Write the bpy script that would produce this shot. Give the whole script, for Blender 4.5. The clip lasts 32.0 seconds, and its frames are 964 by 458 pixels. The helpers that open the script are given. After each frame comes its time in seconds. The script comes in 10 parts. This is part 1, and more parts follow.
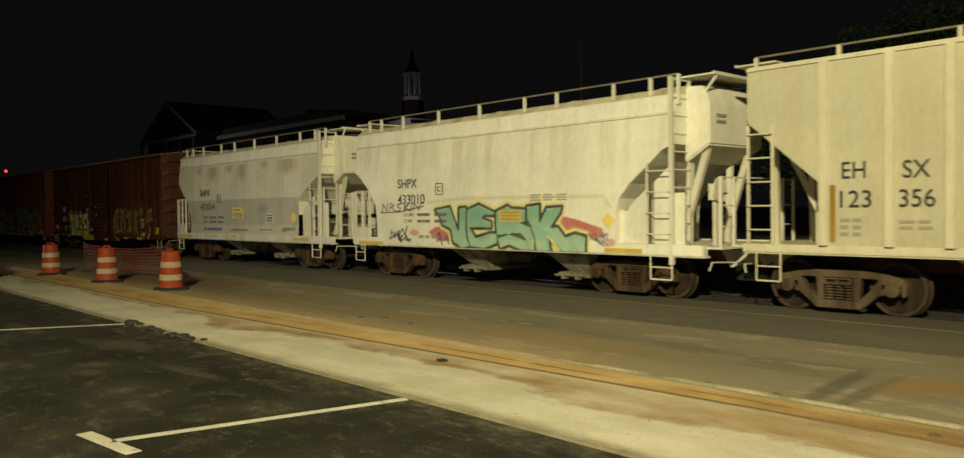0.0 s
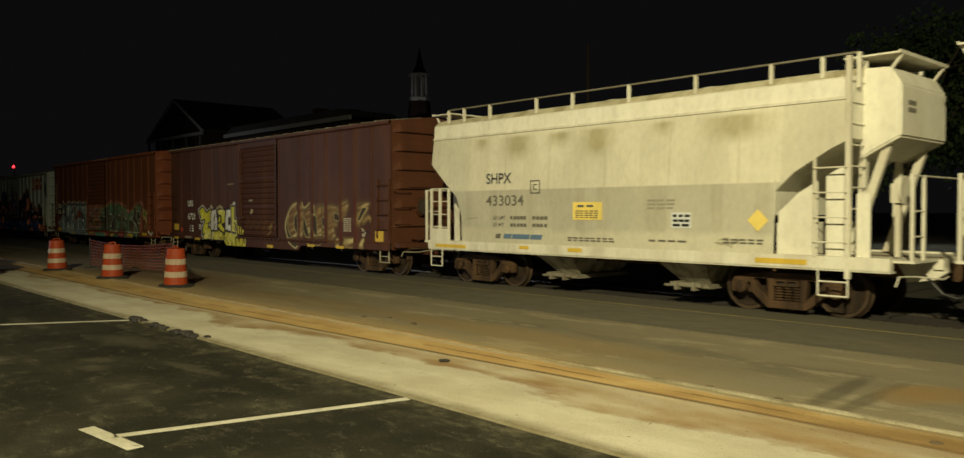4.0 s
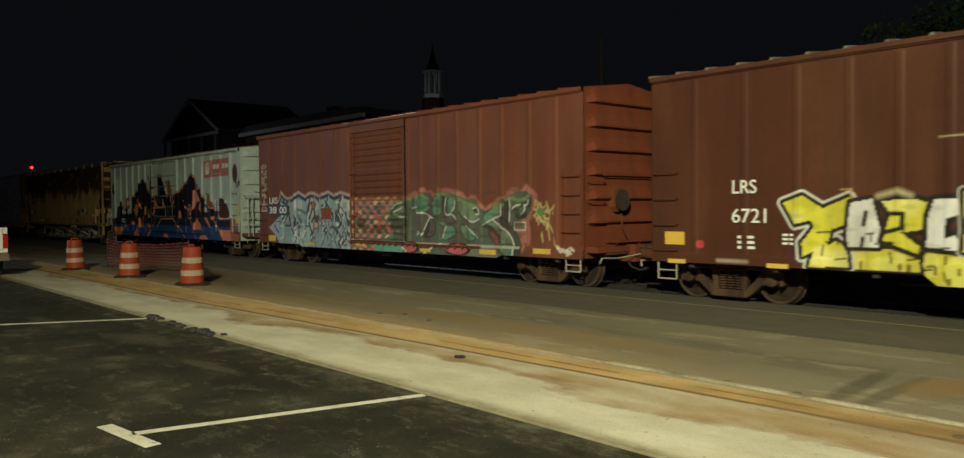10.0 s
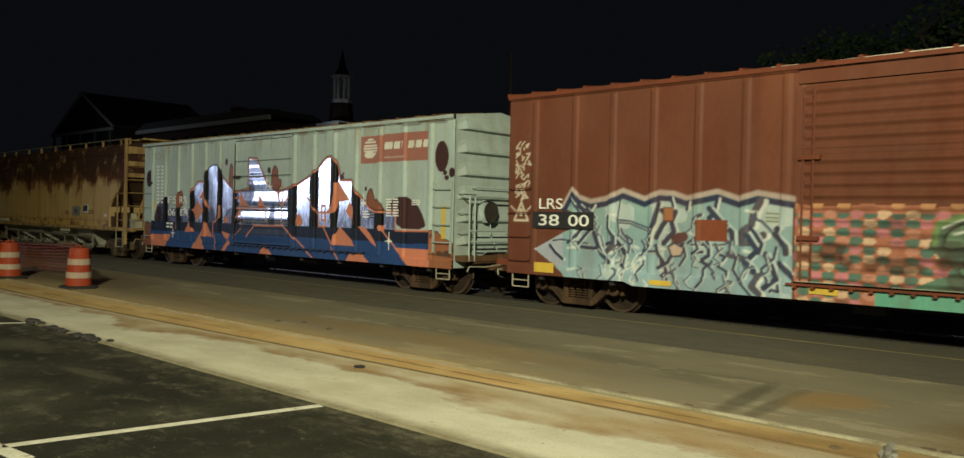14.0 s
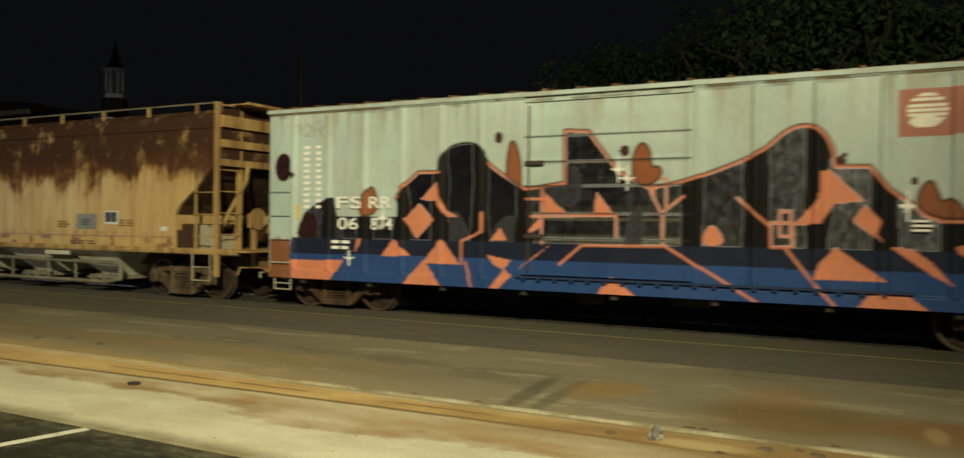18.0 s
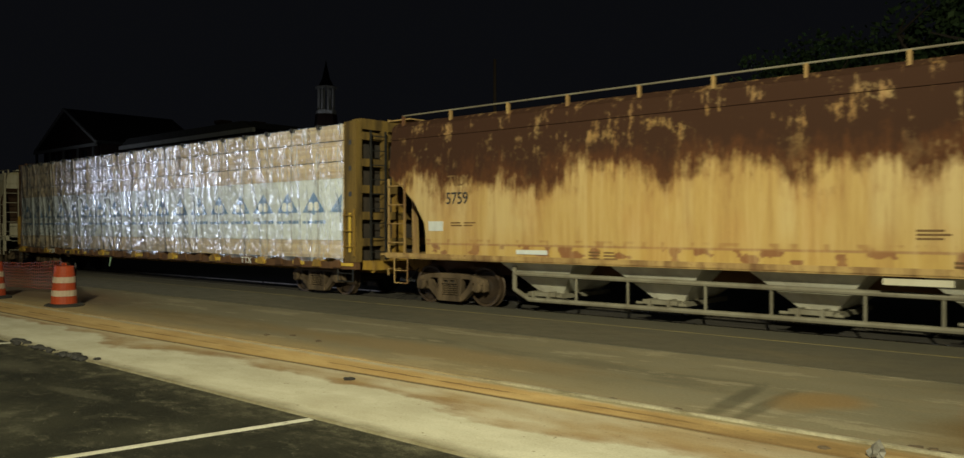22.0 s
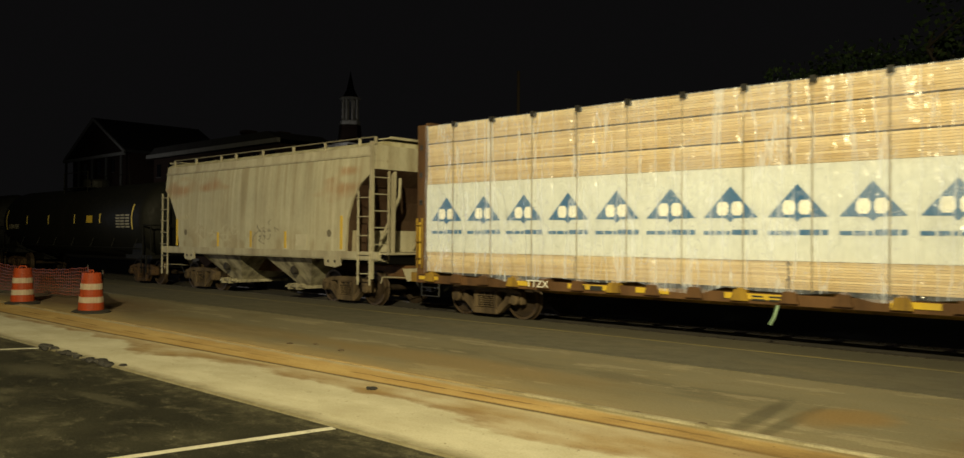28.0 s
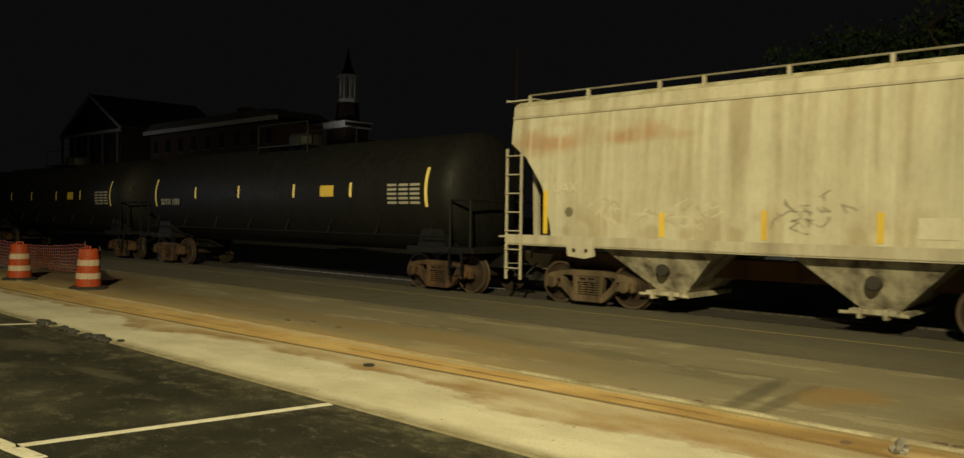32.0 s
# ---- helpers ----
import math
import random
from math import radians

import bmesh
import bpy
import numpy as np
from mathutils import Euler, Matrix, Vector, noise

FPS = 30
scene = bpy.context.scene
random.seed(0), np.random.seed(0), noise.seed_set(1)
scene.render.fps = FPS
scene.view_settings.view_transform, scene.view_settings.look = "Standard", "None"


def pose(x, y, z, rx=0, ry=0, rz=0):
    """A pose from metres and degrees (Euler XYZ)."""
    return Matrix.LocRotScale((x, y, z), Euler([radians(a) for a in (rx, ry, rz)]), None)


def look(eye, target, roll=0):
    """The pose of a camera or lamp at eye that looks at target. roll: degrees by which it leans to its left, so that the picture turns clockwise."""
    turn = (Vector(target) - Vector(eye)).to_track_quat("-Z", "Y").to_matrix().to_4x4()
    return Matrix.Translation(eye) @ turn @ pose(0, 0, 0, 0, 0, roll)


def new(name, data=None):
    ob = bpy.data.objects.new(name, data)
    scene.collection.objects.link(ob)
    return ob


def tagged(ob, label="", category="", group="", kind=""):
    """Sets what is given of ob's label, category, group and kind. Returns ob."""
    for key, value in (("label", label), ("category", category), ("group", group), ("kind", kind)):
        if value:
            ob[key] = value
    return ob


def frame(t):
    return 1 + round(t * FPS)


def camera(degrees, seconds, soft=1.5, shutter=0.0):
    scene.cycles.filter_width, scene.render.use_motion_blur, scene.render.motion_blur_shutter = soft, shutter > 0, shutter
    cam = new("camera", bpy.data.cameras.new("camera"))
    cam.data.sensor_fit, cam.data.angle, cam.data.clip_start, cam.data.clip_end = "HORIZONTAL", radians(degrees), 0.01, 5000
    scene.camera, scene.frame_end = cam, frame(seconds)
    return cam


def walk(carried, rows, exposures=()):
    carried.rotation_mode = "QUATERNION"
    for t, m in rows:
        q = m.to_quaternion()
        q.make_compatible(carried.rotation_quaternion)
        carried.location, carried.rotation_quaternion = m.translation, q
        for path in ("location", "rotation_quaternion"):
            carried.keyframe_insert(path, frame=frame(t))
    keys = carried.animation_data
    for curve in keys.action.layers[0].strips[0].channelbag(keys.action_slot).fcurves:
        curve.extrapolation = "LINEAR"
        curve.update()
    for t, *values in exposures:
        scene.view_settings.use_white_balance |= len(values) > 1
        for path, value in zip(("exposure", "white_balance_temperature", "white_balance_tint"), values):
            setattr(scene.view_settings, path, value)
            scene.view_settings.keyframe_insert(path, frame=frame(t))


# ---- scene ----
# ---------------------------------------------------------------- camera
cam = camera(61.46, 32.0, soft=1.4, shutter=0.4)
EYE = (0.0, 0.0, 1.85)
TURNS = [
    (0, -0.001, -0.044, 0.009, 88.67, 0.73, 47.32),
    (0.5, 0.001, -0.038, 0.011, 88.65, 0.62, 47.32),
    (1, 0.001, -0.039, 0.007, 88.57, 0.51, 47.50),
    (1.5, 0.002, -0.043, 0.008, 88.59, 0.38, 47.69),
    (2, 0.001, -0.050, 0.006, 88.61, 0.27, 47.87),
    (2.5, 0.006, -0.044, 0.007, 88.61, 0.23, 48.05),
    (3, 0.008, -0.046, 0.007, 88.68, 0.18, 48.05),
    (3.5, 0.019, -0.045, 0.005, 88.68, 0.12, 47.88),
    (5.5, -0.004, -0.026, 0.003, 89.27, -0.30, 47.44),
    (6, -0.009, -0.028, 0.004, 89.38, -0.11, 47.58),
    (6.5, -0.017, -0.029, 0.001, 89.23, 0.20, 47.98),
    (7, -0.015, -0.026, -0.004, 89.08, 0.27, 48.23),
    (7.5, -0.016, -0.028, -0.007, 88.82, 0.23, 48.38),
    (8, -0.020, -0.017, -0.006, 88.57, 0.42, 48.85),
    (8.5, -0.014, -0.021, -0.003, 88.47, 0.46, 49.10),
    (9, -0.021, -0.019, -0.007, 88.47, 0.40, 49.12),
    (9.5, -0.016, -0.021, -0.006, 88.51, 0.52, 49.10),
    (10, -0.007, -0.019, -0.007, 88.53, 0.52, 48.71),
    (10.5, -0.005, -0.020, -0.005, 88.52, 0.43, 48.66),
    (11, -0.014, -0.023, -0.007, 88.61, 0.21, 48.47),
    (11.5, -0.017, -0.018, -0.008, 88.65, -0.08, 47.73),
    (12, -0.008, -0.012, -0.005, 88.66, -0.31, 47.00),
    (12.5, -0.013, -0.011, -0.009, 88.71, -0.60, 45.95),
    (13, -0.013, -0.011, -0.003, 88.93, -0.83, 45.32),
    (13.5, -0.015, -0.004, 0.001, 89.04, -1.05, 44.48),
    (15.5, 0.023, 0.072, -0.008, 89.81, -0.99, 31.60),
    (16, 0.014, 0.056, 0.002, 89.76, -0.73, 29.32),
    (16.5, 0.027, 0.083, 0.002, 89.70, -0.53, 27.27),
    (17, 0.027, 0.092, 0.001, 89.59, -0.64, 25.70),
    (17.5, 0.021, 0.091, 0.002, 89.50, -0.82, 25.36),
    (18, 0.012, 0.077, 0.007, 89.59, -0.61, 27.72),
    (18.5, 0.000, 0.060, 0.011, 89.57, -0.40, 32.84),
    (19, -0.013, 0.034, 0.010, 89.24, -0.28, 36.78),
    (19.5, -0.001, 0.021, 0.010, 88.95, -0.19, 39.36),
    (20, 0.001, 0.023, 0.010, 88.77, -0.23, 41.02),
    (20.5, 0.002, 0.021, 0.011, 89.02, -0.17, 41.12),
    (21, 0.001, 0.007, 0.013, 89.33, -0.10, 41.41),
    (21.5, 0.008, 0.017, 0.013, 89.63, -0.02, 41.34),
    (22, 0.013, 0.006, 0.017, 89.77, 0.10, 41.24),
    (22.5, 0.022, 0.009, 0.017, 89.97, 0.10, 41.39),
    (23, 0.017, 0.004, 0.014, 90.04, 0.14, 41.09),
    (23.5, 0.012, 0.006, 0.011, 89.93, 0.04, 40.95),
    (24, -0.002, -0.005, 0.014, 90.08, -0.24, 40.98),
    (24.5, -0.016, 0.010, 0.016, 90.29, -0.62, 40.89),
    (25, -0.012, 0.010, 0.019, 90.42, -0.63, 40.94),
    (25.5, -0.001, -0.006, 0.020, 90.37, -0.60, 41.38),
    (27.5, -0.019, -0.009, 0.014, 90.30, -0.41, 42.67),
    (28, -0.009, -0.003, 0.009, 90.57, -0.43, 42.79),
    (28.5, -0.004, 0.002, 0.011, 90.70, -0.40, 42.92),
    (29, -0.008, 0.000, 0.011, 90.54, -0.35, 42.98),
    (29.5, 0.002, 0.004, 0.007, 90.32, -0.35, 42.89),
    (30, 0.009, 0.001, 0.003, 90.11, -0.44, 42.83),
    (30.5, -0.003, -0.010, 0.002, 89.86, -0.62, 42.88),
    (31, -0.014, 0.004, -0.003, 89.60, -0.71, 42.84),
    (31.5, -0.020, 0.008, -0.005, 89.28, -0.69, 42.79),
    (32, -0.014, 0.003, -0.006, 89.09, -0.75, 42.62),
]
# the recording's exposure lifts a little beside the dark box car, and its white balance drifts: warm, then cooler beside the box cars and the lumber, then warm again
TINT = [(0, 0, 6850), (3, 0, 6850), (6, 0, 6750), (8, 0, 6250), (10, 0, 6000), (13, 0, 5850), (15, 0.05, 6000), (17, 0.06, 6250), (19, 0, 6650), (20.5, 0, 6550), (22, 0, 6000), (24, 0, 5950), (25, 0, 6150), (28, 0, 7400), (30, 0, 7500), (32, 0, 7250)]
walk(cam, [(t, pose(EYE[0] + x, EYE[1] + y, EYE[2] + z, a, b, c)) for t, x, y, z, a, b, c in TURNS],
     [(t, e, k, 10.0) for t, e, k in TINT])

# ---------------------------------------------------------------- light
world = bpy.data.worlds.new("night")
scene.world = world
world.use_nodes = True
bg = world.node_tree.nodes["Background"]
bg.inputs[0].default_value = (0.62, 0.64, 0.74, 1)
bg.inputs[1].default_value = 0.0054


def lamp(name, place, aim, watts, colour, size, cone, blend=1.0):
    """A lamp head that throws its light in a soft cone towards aim."""
    data = bpy.data.lights.new(name, "SPOT")
    data.energy, data.color, data.shadow_soft_size = watts, colour, size
    data.spot_size, data.spot_blend = radians(cone), blend
    ob = new(name, data)
    ob.matrix_world = look(place, aim)
    return ob


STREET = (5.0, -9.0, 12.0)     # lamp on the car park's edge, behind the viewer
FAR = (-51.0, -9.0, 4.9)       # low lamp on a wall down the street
TOWN = (-98.0, 31.0, 8.0)      # added unseen lamp across the track, standing in for town light on the old buildings
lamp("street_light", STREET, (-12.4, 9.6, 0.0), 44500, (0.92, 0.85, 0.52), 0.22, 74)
# added fill spot beside the street light, aimed only at the trees
lamp("tree_fill_light", (STREET[0] + 0.9, STREET[1], STREET[2]), (-3.0, 34.0, 12.0), 26000, (0.92, 0.85, 0.52), 0.22, 50)
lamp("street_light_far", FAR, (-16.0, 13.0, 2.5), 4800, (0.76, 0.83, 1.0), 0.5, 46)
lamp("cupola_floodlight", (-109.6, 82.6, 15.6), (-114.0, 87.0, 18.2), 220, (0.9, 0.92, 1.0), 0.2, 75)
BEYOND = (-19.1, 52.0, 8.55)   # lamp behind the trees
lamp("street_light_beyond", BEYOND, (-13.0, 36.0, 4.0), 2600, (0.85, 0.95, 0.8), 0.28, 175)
lamp("town_fill_light", TOWN, (-95.0, 60.0, 9.0), 650, (0.85, 0.9, 1.0), 0.3, 150)

# ---------------------------------------------------------------- materials


def ramp(nt, src, lo, hi, out_lo=0.0, out_hi=1.0):
    n = nt.nodes.new("ShaderNodeMapRange")
    n.inputs["From Min"].default_value, n.inputs["From Max"].default_value = lo, hi
    n.inputs["To Min"].default_value, n.inputs["To Max"].default_value = out_lo, out_hi
    nt.links.new(src, n.inputs["Value"])
    return n.outputs["Result"]


def noise_tex(nt, co, scale, stretch=(1, 1, 1), detail=4.0, rough=0.55):
    m = nt.nodes.new("ShaderNodeMapping")
    m.inputs["Scale"].default_value = stretch
    nt.links.new(co, m.inputs["Vector"])
    n = nt.nodes.new("ShaderNodeTexNoise")
    n.inputs["Scale"].default_value, n.inputs["Detail"].default_value = scale, detail
    n.inputs["Roughness"].default_value = rough
    nt.links.new(m.outputs["Vector"], n.inputs["Vector"])
    return n.outputs["Fac"]


def mixc(nt, fac, a, b, mode="MIX"):
    n = nt.nodes.new("ShaderNodeMix")
    n.data_type, n.blend_type = "RGBA", mode
    for sock, val in ((n.inputs[0], fac), (n.inputs[6], a), (n.inputs[7], b)):
        if isinstance(val, bpy.types.NodeSocket):
            nt.links.new(val, sock)
        elif isinstance(val, tuple):
            sock.default_value = (*val[:3], 1)
        else:
            sock.default_value = val
    return n.outputs[2]


def mathn(nt, op, a, b=0.0):
    n = nt.nodes.new("ShaderNodeMath")
    n.operation = op
    for sock, val in ((n.inputs[0], a), (n.inputs[1], b)):
        if isinstance(val, bpy.types.NodeSocket):
            nt.links.new(val, sock)
        else:
            sock.default_value = val
    return n.outputs[0]


def base_mat(name):
    m = bpy.data.materials.new(name)
    m.use_nodes = True
    nt = m.node_tree
    b = nt.nodes["Principled BSDF"]
    co = nt.nodes.new("ShaderNodeTexCoord").outputs["Object"]
    return m, nt, b, co


def bump(nt, b, height, strength, dist=0.01):
    n = nt.nodes.new("ShaderNodeBump")
    n.inputs["Strength"].default_value, n.inputs["Distance"].default_value = strength, dist
    nt.links.new(height, n.inputs["Height"])
    nt.links.new(n.outputs["Normal"], b.inputs["Normal"])


def weathered(name, base, dirt, amount=0.5, rough=0.55, metal=0.0, scale=1.0, streak=0.22, grain=9.0, relief=0.15):
    """Painted or bare metal: broad stains drawn out downwards, fine grain, uneven gloss."""
    m, nt, b, co = base_mat(name)
    big = noise_tex(nt, co, 1.3 * scale, (1.6, 1.6, streak), 5)
    fine = noise_tex(nt, co, grain * scale, (1, 1, 0.6), 6, 0.7)
    f = mathn(nt, "MULTIPLY", ramp(nt, big, 0.4, 0.72), amount)
    col = mixc(nt, f, base, dirt)
    spots = ramp(nt, fine, 0.57, 0.75, 0, amount)
    col = mixc(nt, spots, col, dirt)
    val = ramp(nt, fine, 0.3, 0.7, 0.88, 1.1)
    g = nt.nodes.new("ShaderNodeCombineColor")
    for i in range(3):
        nt.links.new(val, g.inputs[i])
    col = mixc(nt, 1.0, col, g.outputs[0], "MULTIPLY")
    nt.links.new(col, b.inputs["Base Color"])
    nt.links.new(ramp(nt, fine, 0.3, 0.7, rough - 0.1, rough + 0.15), b.inputs["Roughness"])
    b.inputs["Metallic"].default_value = metal
    b.inputs["Specular IOR Level"].default_value = 0.18
    bump(nt, b, fine, relief)
    return m


def painted(name, dirt, amount=0.4, rough=0.5, streak=0.2):
    """Car side: the sprayed colours lie in the mesh's own colour layer; alpha is the paint's gloss."""
    m, nt, b, co = base_mat(name)
    at = nt.nodes.new("ShaderNodeAttribute")
    at.attribute_name = "paint"
    big = noise_tex(nt, co, 1.1, (2.2, 1, streak), 6)
    fine = noise_tex(nt, co, 11.0, (1, 1, 0.5), 6, 0.7)
    patch = noise_tex(nt, co, 0.45, (1, 1, 1), 3)
    cling = ramp(nt, at.outputs["Alpha"], 0.05, 0.26, amount, amount * 0.1)
    f = mathn(nt, "MULTIPLY", ramp(nt, big, 0.42, 0.75), cling)
    col = mixc(nt, f, at.outputs["Color"], dirt)
    col = mixc(nt, mathn(nt, "MULTIPLY", ramp(nt, fine, 0.62, 0.78), cling), col, dirt)
    val = mathn(nt, "MULTIPLY", ramp(nt, fine, 0.3, 0.7, 0.9, 1.08), ramp(nt, patch, 0.3, 0.7, 0.85, 1.1))
    g = nt.nodes.new("ShaderNodeCombineColor")
    for i in range(3):
        nt.links.new(val, g.inputs[i])
    col = mixc(nt, 1.0, col, g.outputs[0], "MULTIPLY")
    nt.links.new(col, b.inputs["Base Color"])
    r = ramp(nt, at.outputs["Alpha"], 0.0, 1.0, rough, 0.2)
    nt.links.new(mathn(nt, "ADD", r, ramp(nt, fine, 0.3, 0.7, -0.06, 0.08)), b.inputs["Roughness"])
    nt.links.new(ramp(nt, at.outputs["Alpha"], 0.3, 1.0, 0.0, 1.0), b.inputs["Metallic"])
    b.inputs["Specular IOR Level"].default_value = 0.1
    dent = noise_tex(nt, co, 1.0, (2.2, 1, 0.5), 4, 0.6)
    bump(nt, b, mathn(nt, "ADD", mathn(nt, "MULTIPLY", dent, 3.0), mathn(nt, "MULTIPLY", fine, 0.25)), 0.6, 0.006)
    return m


def plain(name, col, rough=0.5, metal=0.0, emit=0.0):
    m, nt, b, co = base_mat(name)
    n = noise_tex(nt, co, 14.0, (1, 1, 1), 4)
    v = mixc(nt, ramp(nt, n, 0.35, 0.7, 0, 0.35), col, tuple(c * 0.6 for c in col))
    nt.links.new(v, b.inputs["Base Color"])
    b.inputs["Roughness"].default_value, b.inputs["Metallic"].default_value = rough, metal
    if emit:
        b.inputs["Emission Color"].default_value = (*col, 1)
        b.inputs["Emission Strength"].default_value = emit
    return m


RUST = (0.12, 0.055, 0.028)
M = dict(
    white=weathered("cream_paint", (0.72, 0.70, 0.60), (0.42, 0.38, 0.28), 0.35, 0.5),
    white_rail=weathered("pale_steel", (0.66, 0.64, 0.54), (0.3, 0.24, 0.16), 0.5, 0.5),
    ehsx=weathered("beige_paint", (0.58, 0.54, 0.40), (0.36, 0.31, 0.2), 0.4, 0.5),
    grey=weathered("grey_hopper_paint", (0.46, 0.43, 0.33), (0.22, 0.17, 0.1), 0.7, 0.6),
    greyrail=weathered("dusty_steel", (0.4, 0.37, 0.28), (0.16, 0.12, 0.08), 0.6, 0.6),
    yellow=weathered("faded_yellow_paint", (0.4, 0.27, 0.105), RUST, 1.0, 0.62, scale=1.6),
    yellow_beam=weathered("bulkhead_yellow", (0.34, 0.21, 0.035), (0.1, 0.055, 0.024), 0.95, 0.6, scale=1.8),
    safety=weathered("safety_yellow", (0.62, 0.42, 0.05), (0.35, 0.24, 0.07), 0.5, 0.5),
    reflector=weathered("reflective_yellow", (0.8, 0.62, 0.16), (0.5, 0.4, 0.15), 0.4, 0.4),
    truck=weathered("truck_rust", (0.082, 0.047, 0.025), (0.02, 0.014, 0.01), 0.9, 0.8, scale=2.4),
    truck_dusty=weathered("truck_dust", (0.115, 0.082, 0.05), (0.03, 0.021, 0.014), 0.9, 0.85, scale=2.4),
    wheel=weathered("wheel_steel", (0.035, 0.023, 0.015), (0.012, 0.009, 0.007), 0.9, 0.7, 0.1, scale=2.0),
    rim=weathered("wheel_rim", (0.07, 0.048, 0.031), (0.025, 0.017, 0.012), 0.8, 0.5, 0.2, scale=2.0),
    roof_dirt=weathered("stained_roof_paint", (0.52, 0.48, 0.34), (0.24, 0.2, 0.1), 0.85, 0.6, scale=1.6, streak=0.6),
    under=weathered("underframe_black", (0.03, 0.027, 0.025), (0.07, 0.05, 0.035), 0.5, 0.75),
    brown=weathered("boxcar_brown", (0.085, 0.032, 0.017), (0.04, 0.02, 0.013), 0.5, 0.55),
    red=weathered("boxcar_red", (0.165, 0.046, 0.022), (0.07, 0.028, 0.016), 0.5, 0.55),
    roof=weathered("galvanised_roof", (0.2, 0.185, 0.15), (0.08, 0.04, 0.025), 0.9, 0.6, 0.2, scale=2.0),
    green=weathered("pale_green_paint", (0.38, 0.45, 0.43), (0.2, 0.16, 0.1), 0.45, 0.5),
    tank=weathered("tank_black", (0.005, 0.0053, 0.0045), (0.01, 0.009, 0.0075), 0.5, 0.6),
    black=plain("black_paint", (0.02, 0.02, 0.02), 0.5),
    textw=plain("white_lettering", (0.78, 0.77, 0.72), 0.5),
    rust_roof=weathered("rusted_roof", (0.06, 0.025, 0.013), (0.33, 0.215, 0.085), 0.75, 0.8, scale=1.2, streak=1.2),
    textk=plain("black_lettering", (0.03, 0.03, 0.03), 0.5),
    text_worn=plain("worn_lettering", (0.13, 0.12, 0.095), 0.6),
    blue_faded=plain("faded_blue_print", (0.1, 0.17, 0.27), 0.6),
    textg=plain("faded_lettering", (0.3, 0.28, 0.22), 0.6),
    blue=plain("printed_blue", (0.006, 0.105, 0.27), 0.4),
    dull_rail=weathered("dull_rail", (0.2, 0.185, 0.14), (0.1, 0.07, 0.045), 0.6, 0.6),
    bay_dirty=weathered("sooty_hopper_paint", (0.4, 0.365, 0.27), (0.05, 0.038, 0.026), 0.95, 0.7, scale=1.7, streak=0.7),
    pipe=weathered("pipe_grey", (0.2, 0.185, 0.14), (0.08, 0.06, 0.04), 0.6, 0.6),
    track_blue=weathered("blue_black_track", (0.02, 0.035, 0.09), (0.02, 0.02, 0.03), 0.5, 0.4),
    paper=weathered("printed_wrap", (0.56, 0.585, 0.59), (0.47, 0.49, 0.49), 0.3, 0.5),
)


def ground_mat(name, base, other, scale=0.6, mix_lo=0.42, mix_hi=0.65, grain=40.0, rough=0.85, stain=None, relief=0.35, grit=None):
    """Ground surface: patches metres wide, blotches, and grain; stain adds a second colour in drifts along the street."""
    m, nt, b, co = base_mat(name)
    big = noise_tex(nt, co, scale, (0.6, 1, 1), 6, 0.6)
    mid = noise_tex(nt, co, scale * 6, (0.7, 1, 1), 5, 0.65)
    fine = noise_tex(nt, co, grain, (1, 1, 1), 4, 0.7)
    col = mixc(nt, ramp(nt, big, mix_lo, mix_hi), base, other)
    col = mixc(nt, ramp(nt, mid, 0.45, 0.75, 0, 0.4), col, tuple(c * 0.6 for c in base))
    if stain:
        c, lo, hi, amount, sx, sy = stain
        st = noise_tex(nt, co, 1.0, (sx, sy, 1), 6, 0.62)
        col = mixc(nt, ramp(nt, st, lo, hi, 0, amount), col, c)
    val = ramp(nt, fine, 0.3, 0.72, 0.75, 1.2)
    g = nt.nodes.new("ShaderNodeCombineColor")
    for i in range(3):
        nt.links.new(val, g.inputs[i])
    col = mixc(nt, 1.0, col, g.outputs[0], "MULTIPLY")
    if grit:
        sp = noise_tex(nt, co, 60.0, (1, 1, 1), 2, 0.5)
        col = mixc(nt, mathn(nt, "MULTIPLY", ramp(nt, sp, 0.66, 0.72), ramp(nt, mid, 0.4, 0.6, 0, 0.9)), col, grit)
    nt.links.new(col, b.inputs["Base Color"])
    nt.links.new(ramp(nt, mid, 0.3, 0.7, rough - 0.12, min(1.0, rough + 0.1)), b.inputs["Roughness"])
    bump(nt, b, mathn(nt, "ADD", fine, mid), relief, 0.012)
    return m


M["earth"] = ground_mat("dark_earth", (0.05, 0.042, 0.03), (0.03, 0.035, 0.02))


def vary(nt, col, src, lo, hi):
    val = ramp(nt, src, 0.3, 0.72, lo, hi)
    g = nt.nodes.new("ShaderNodeCombineColor")
    for i in range(3):
        nt.links.new(val, g.inputs[i])
    return mixc(nt, 1.0, col, g.outputs[0], "MULTIPLY")


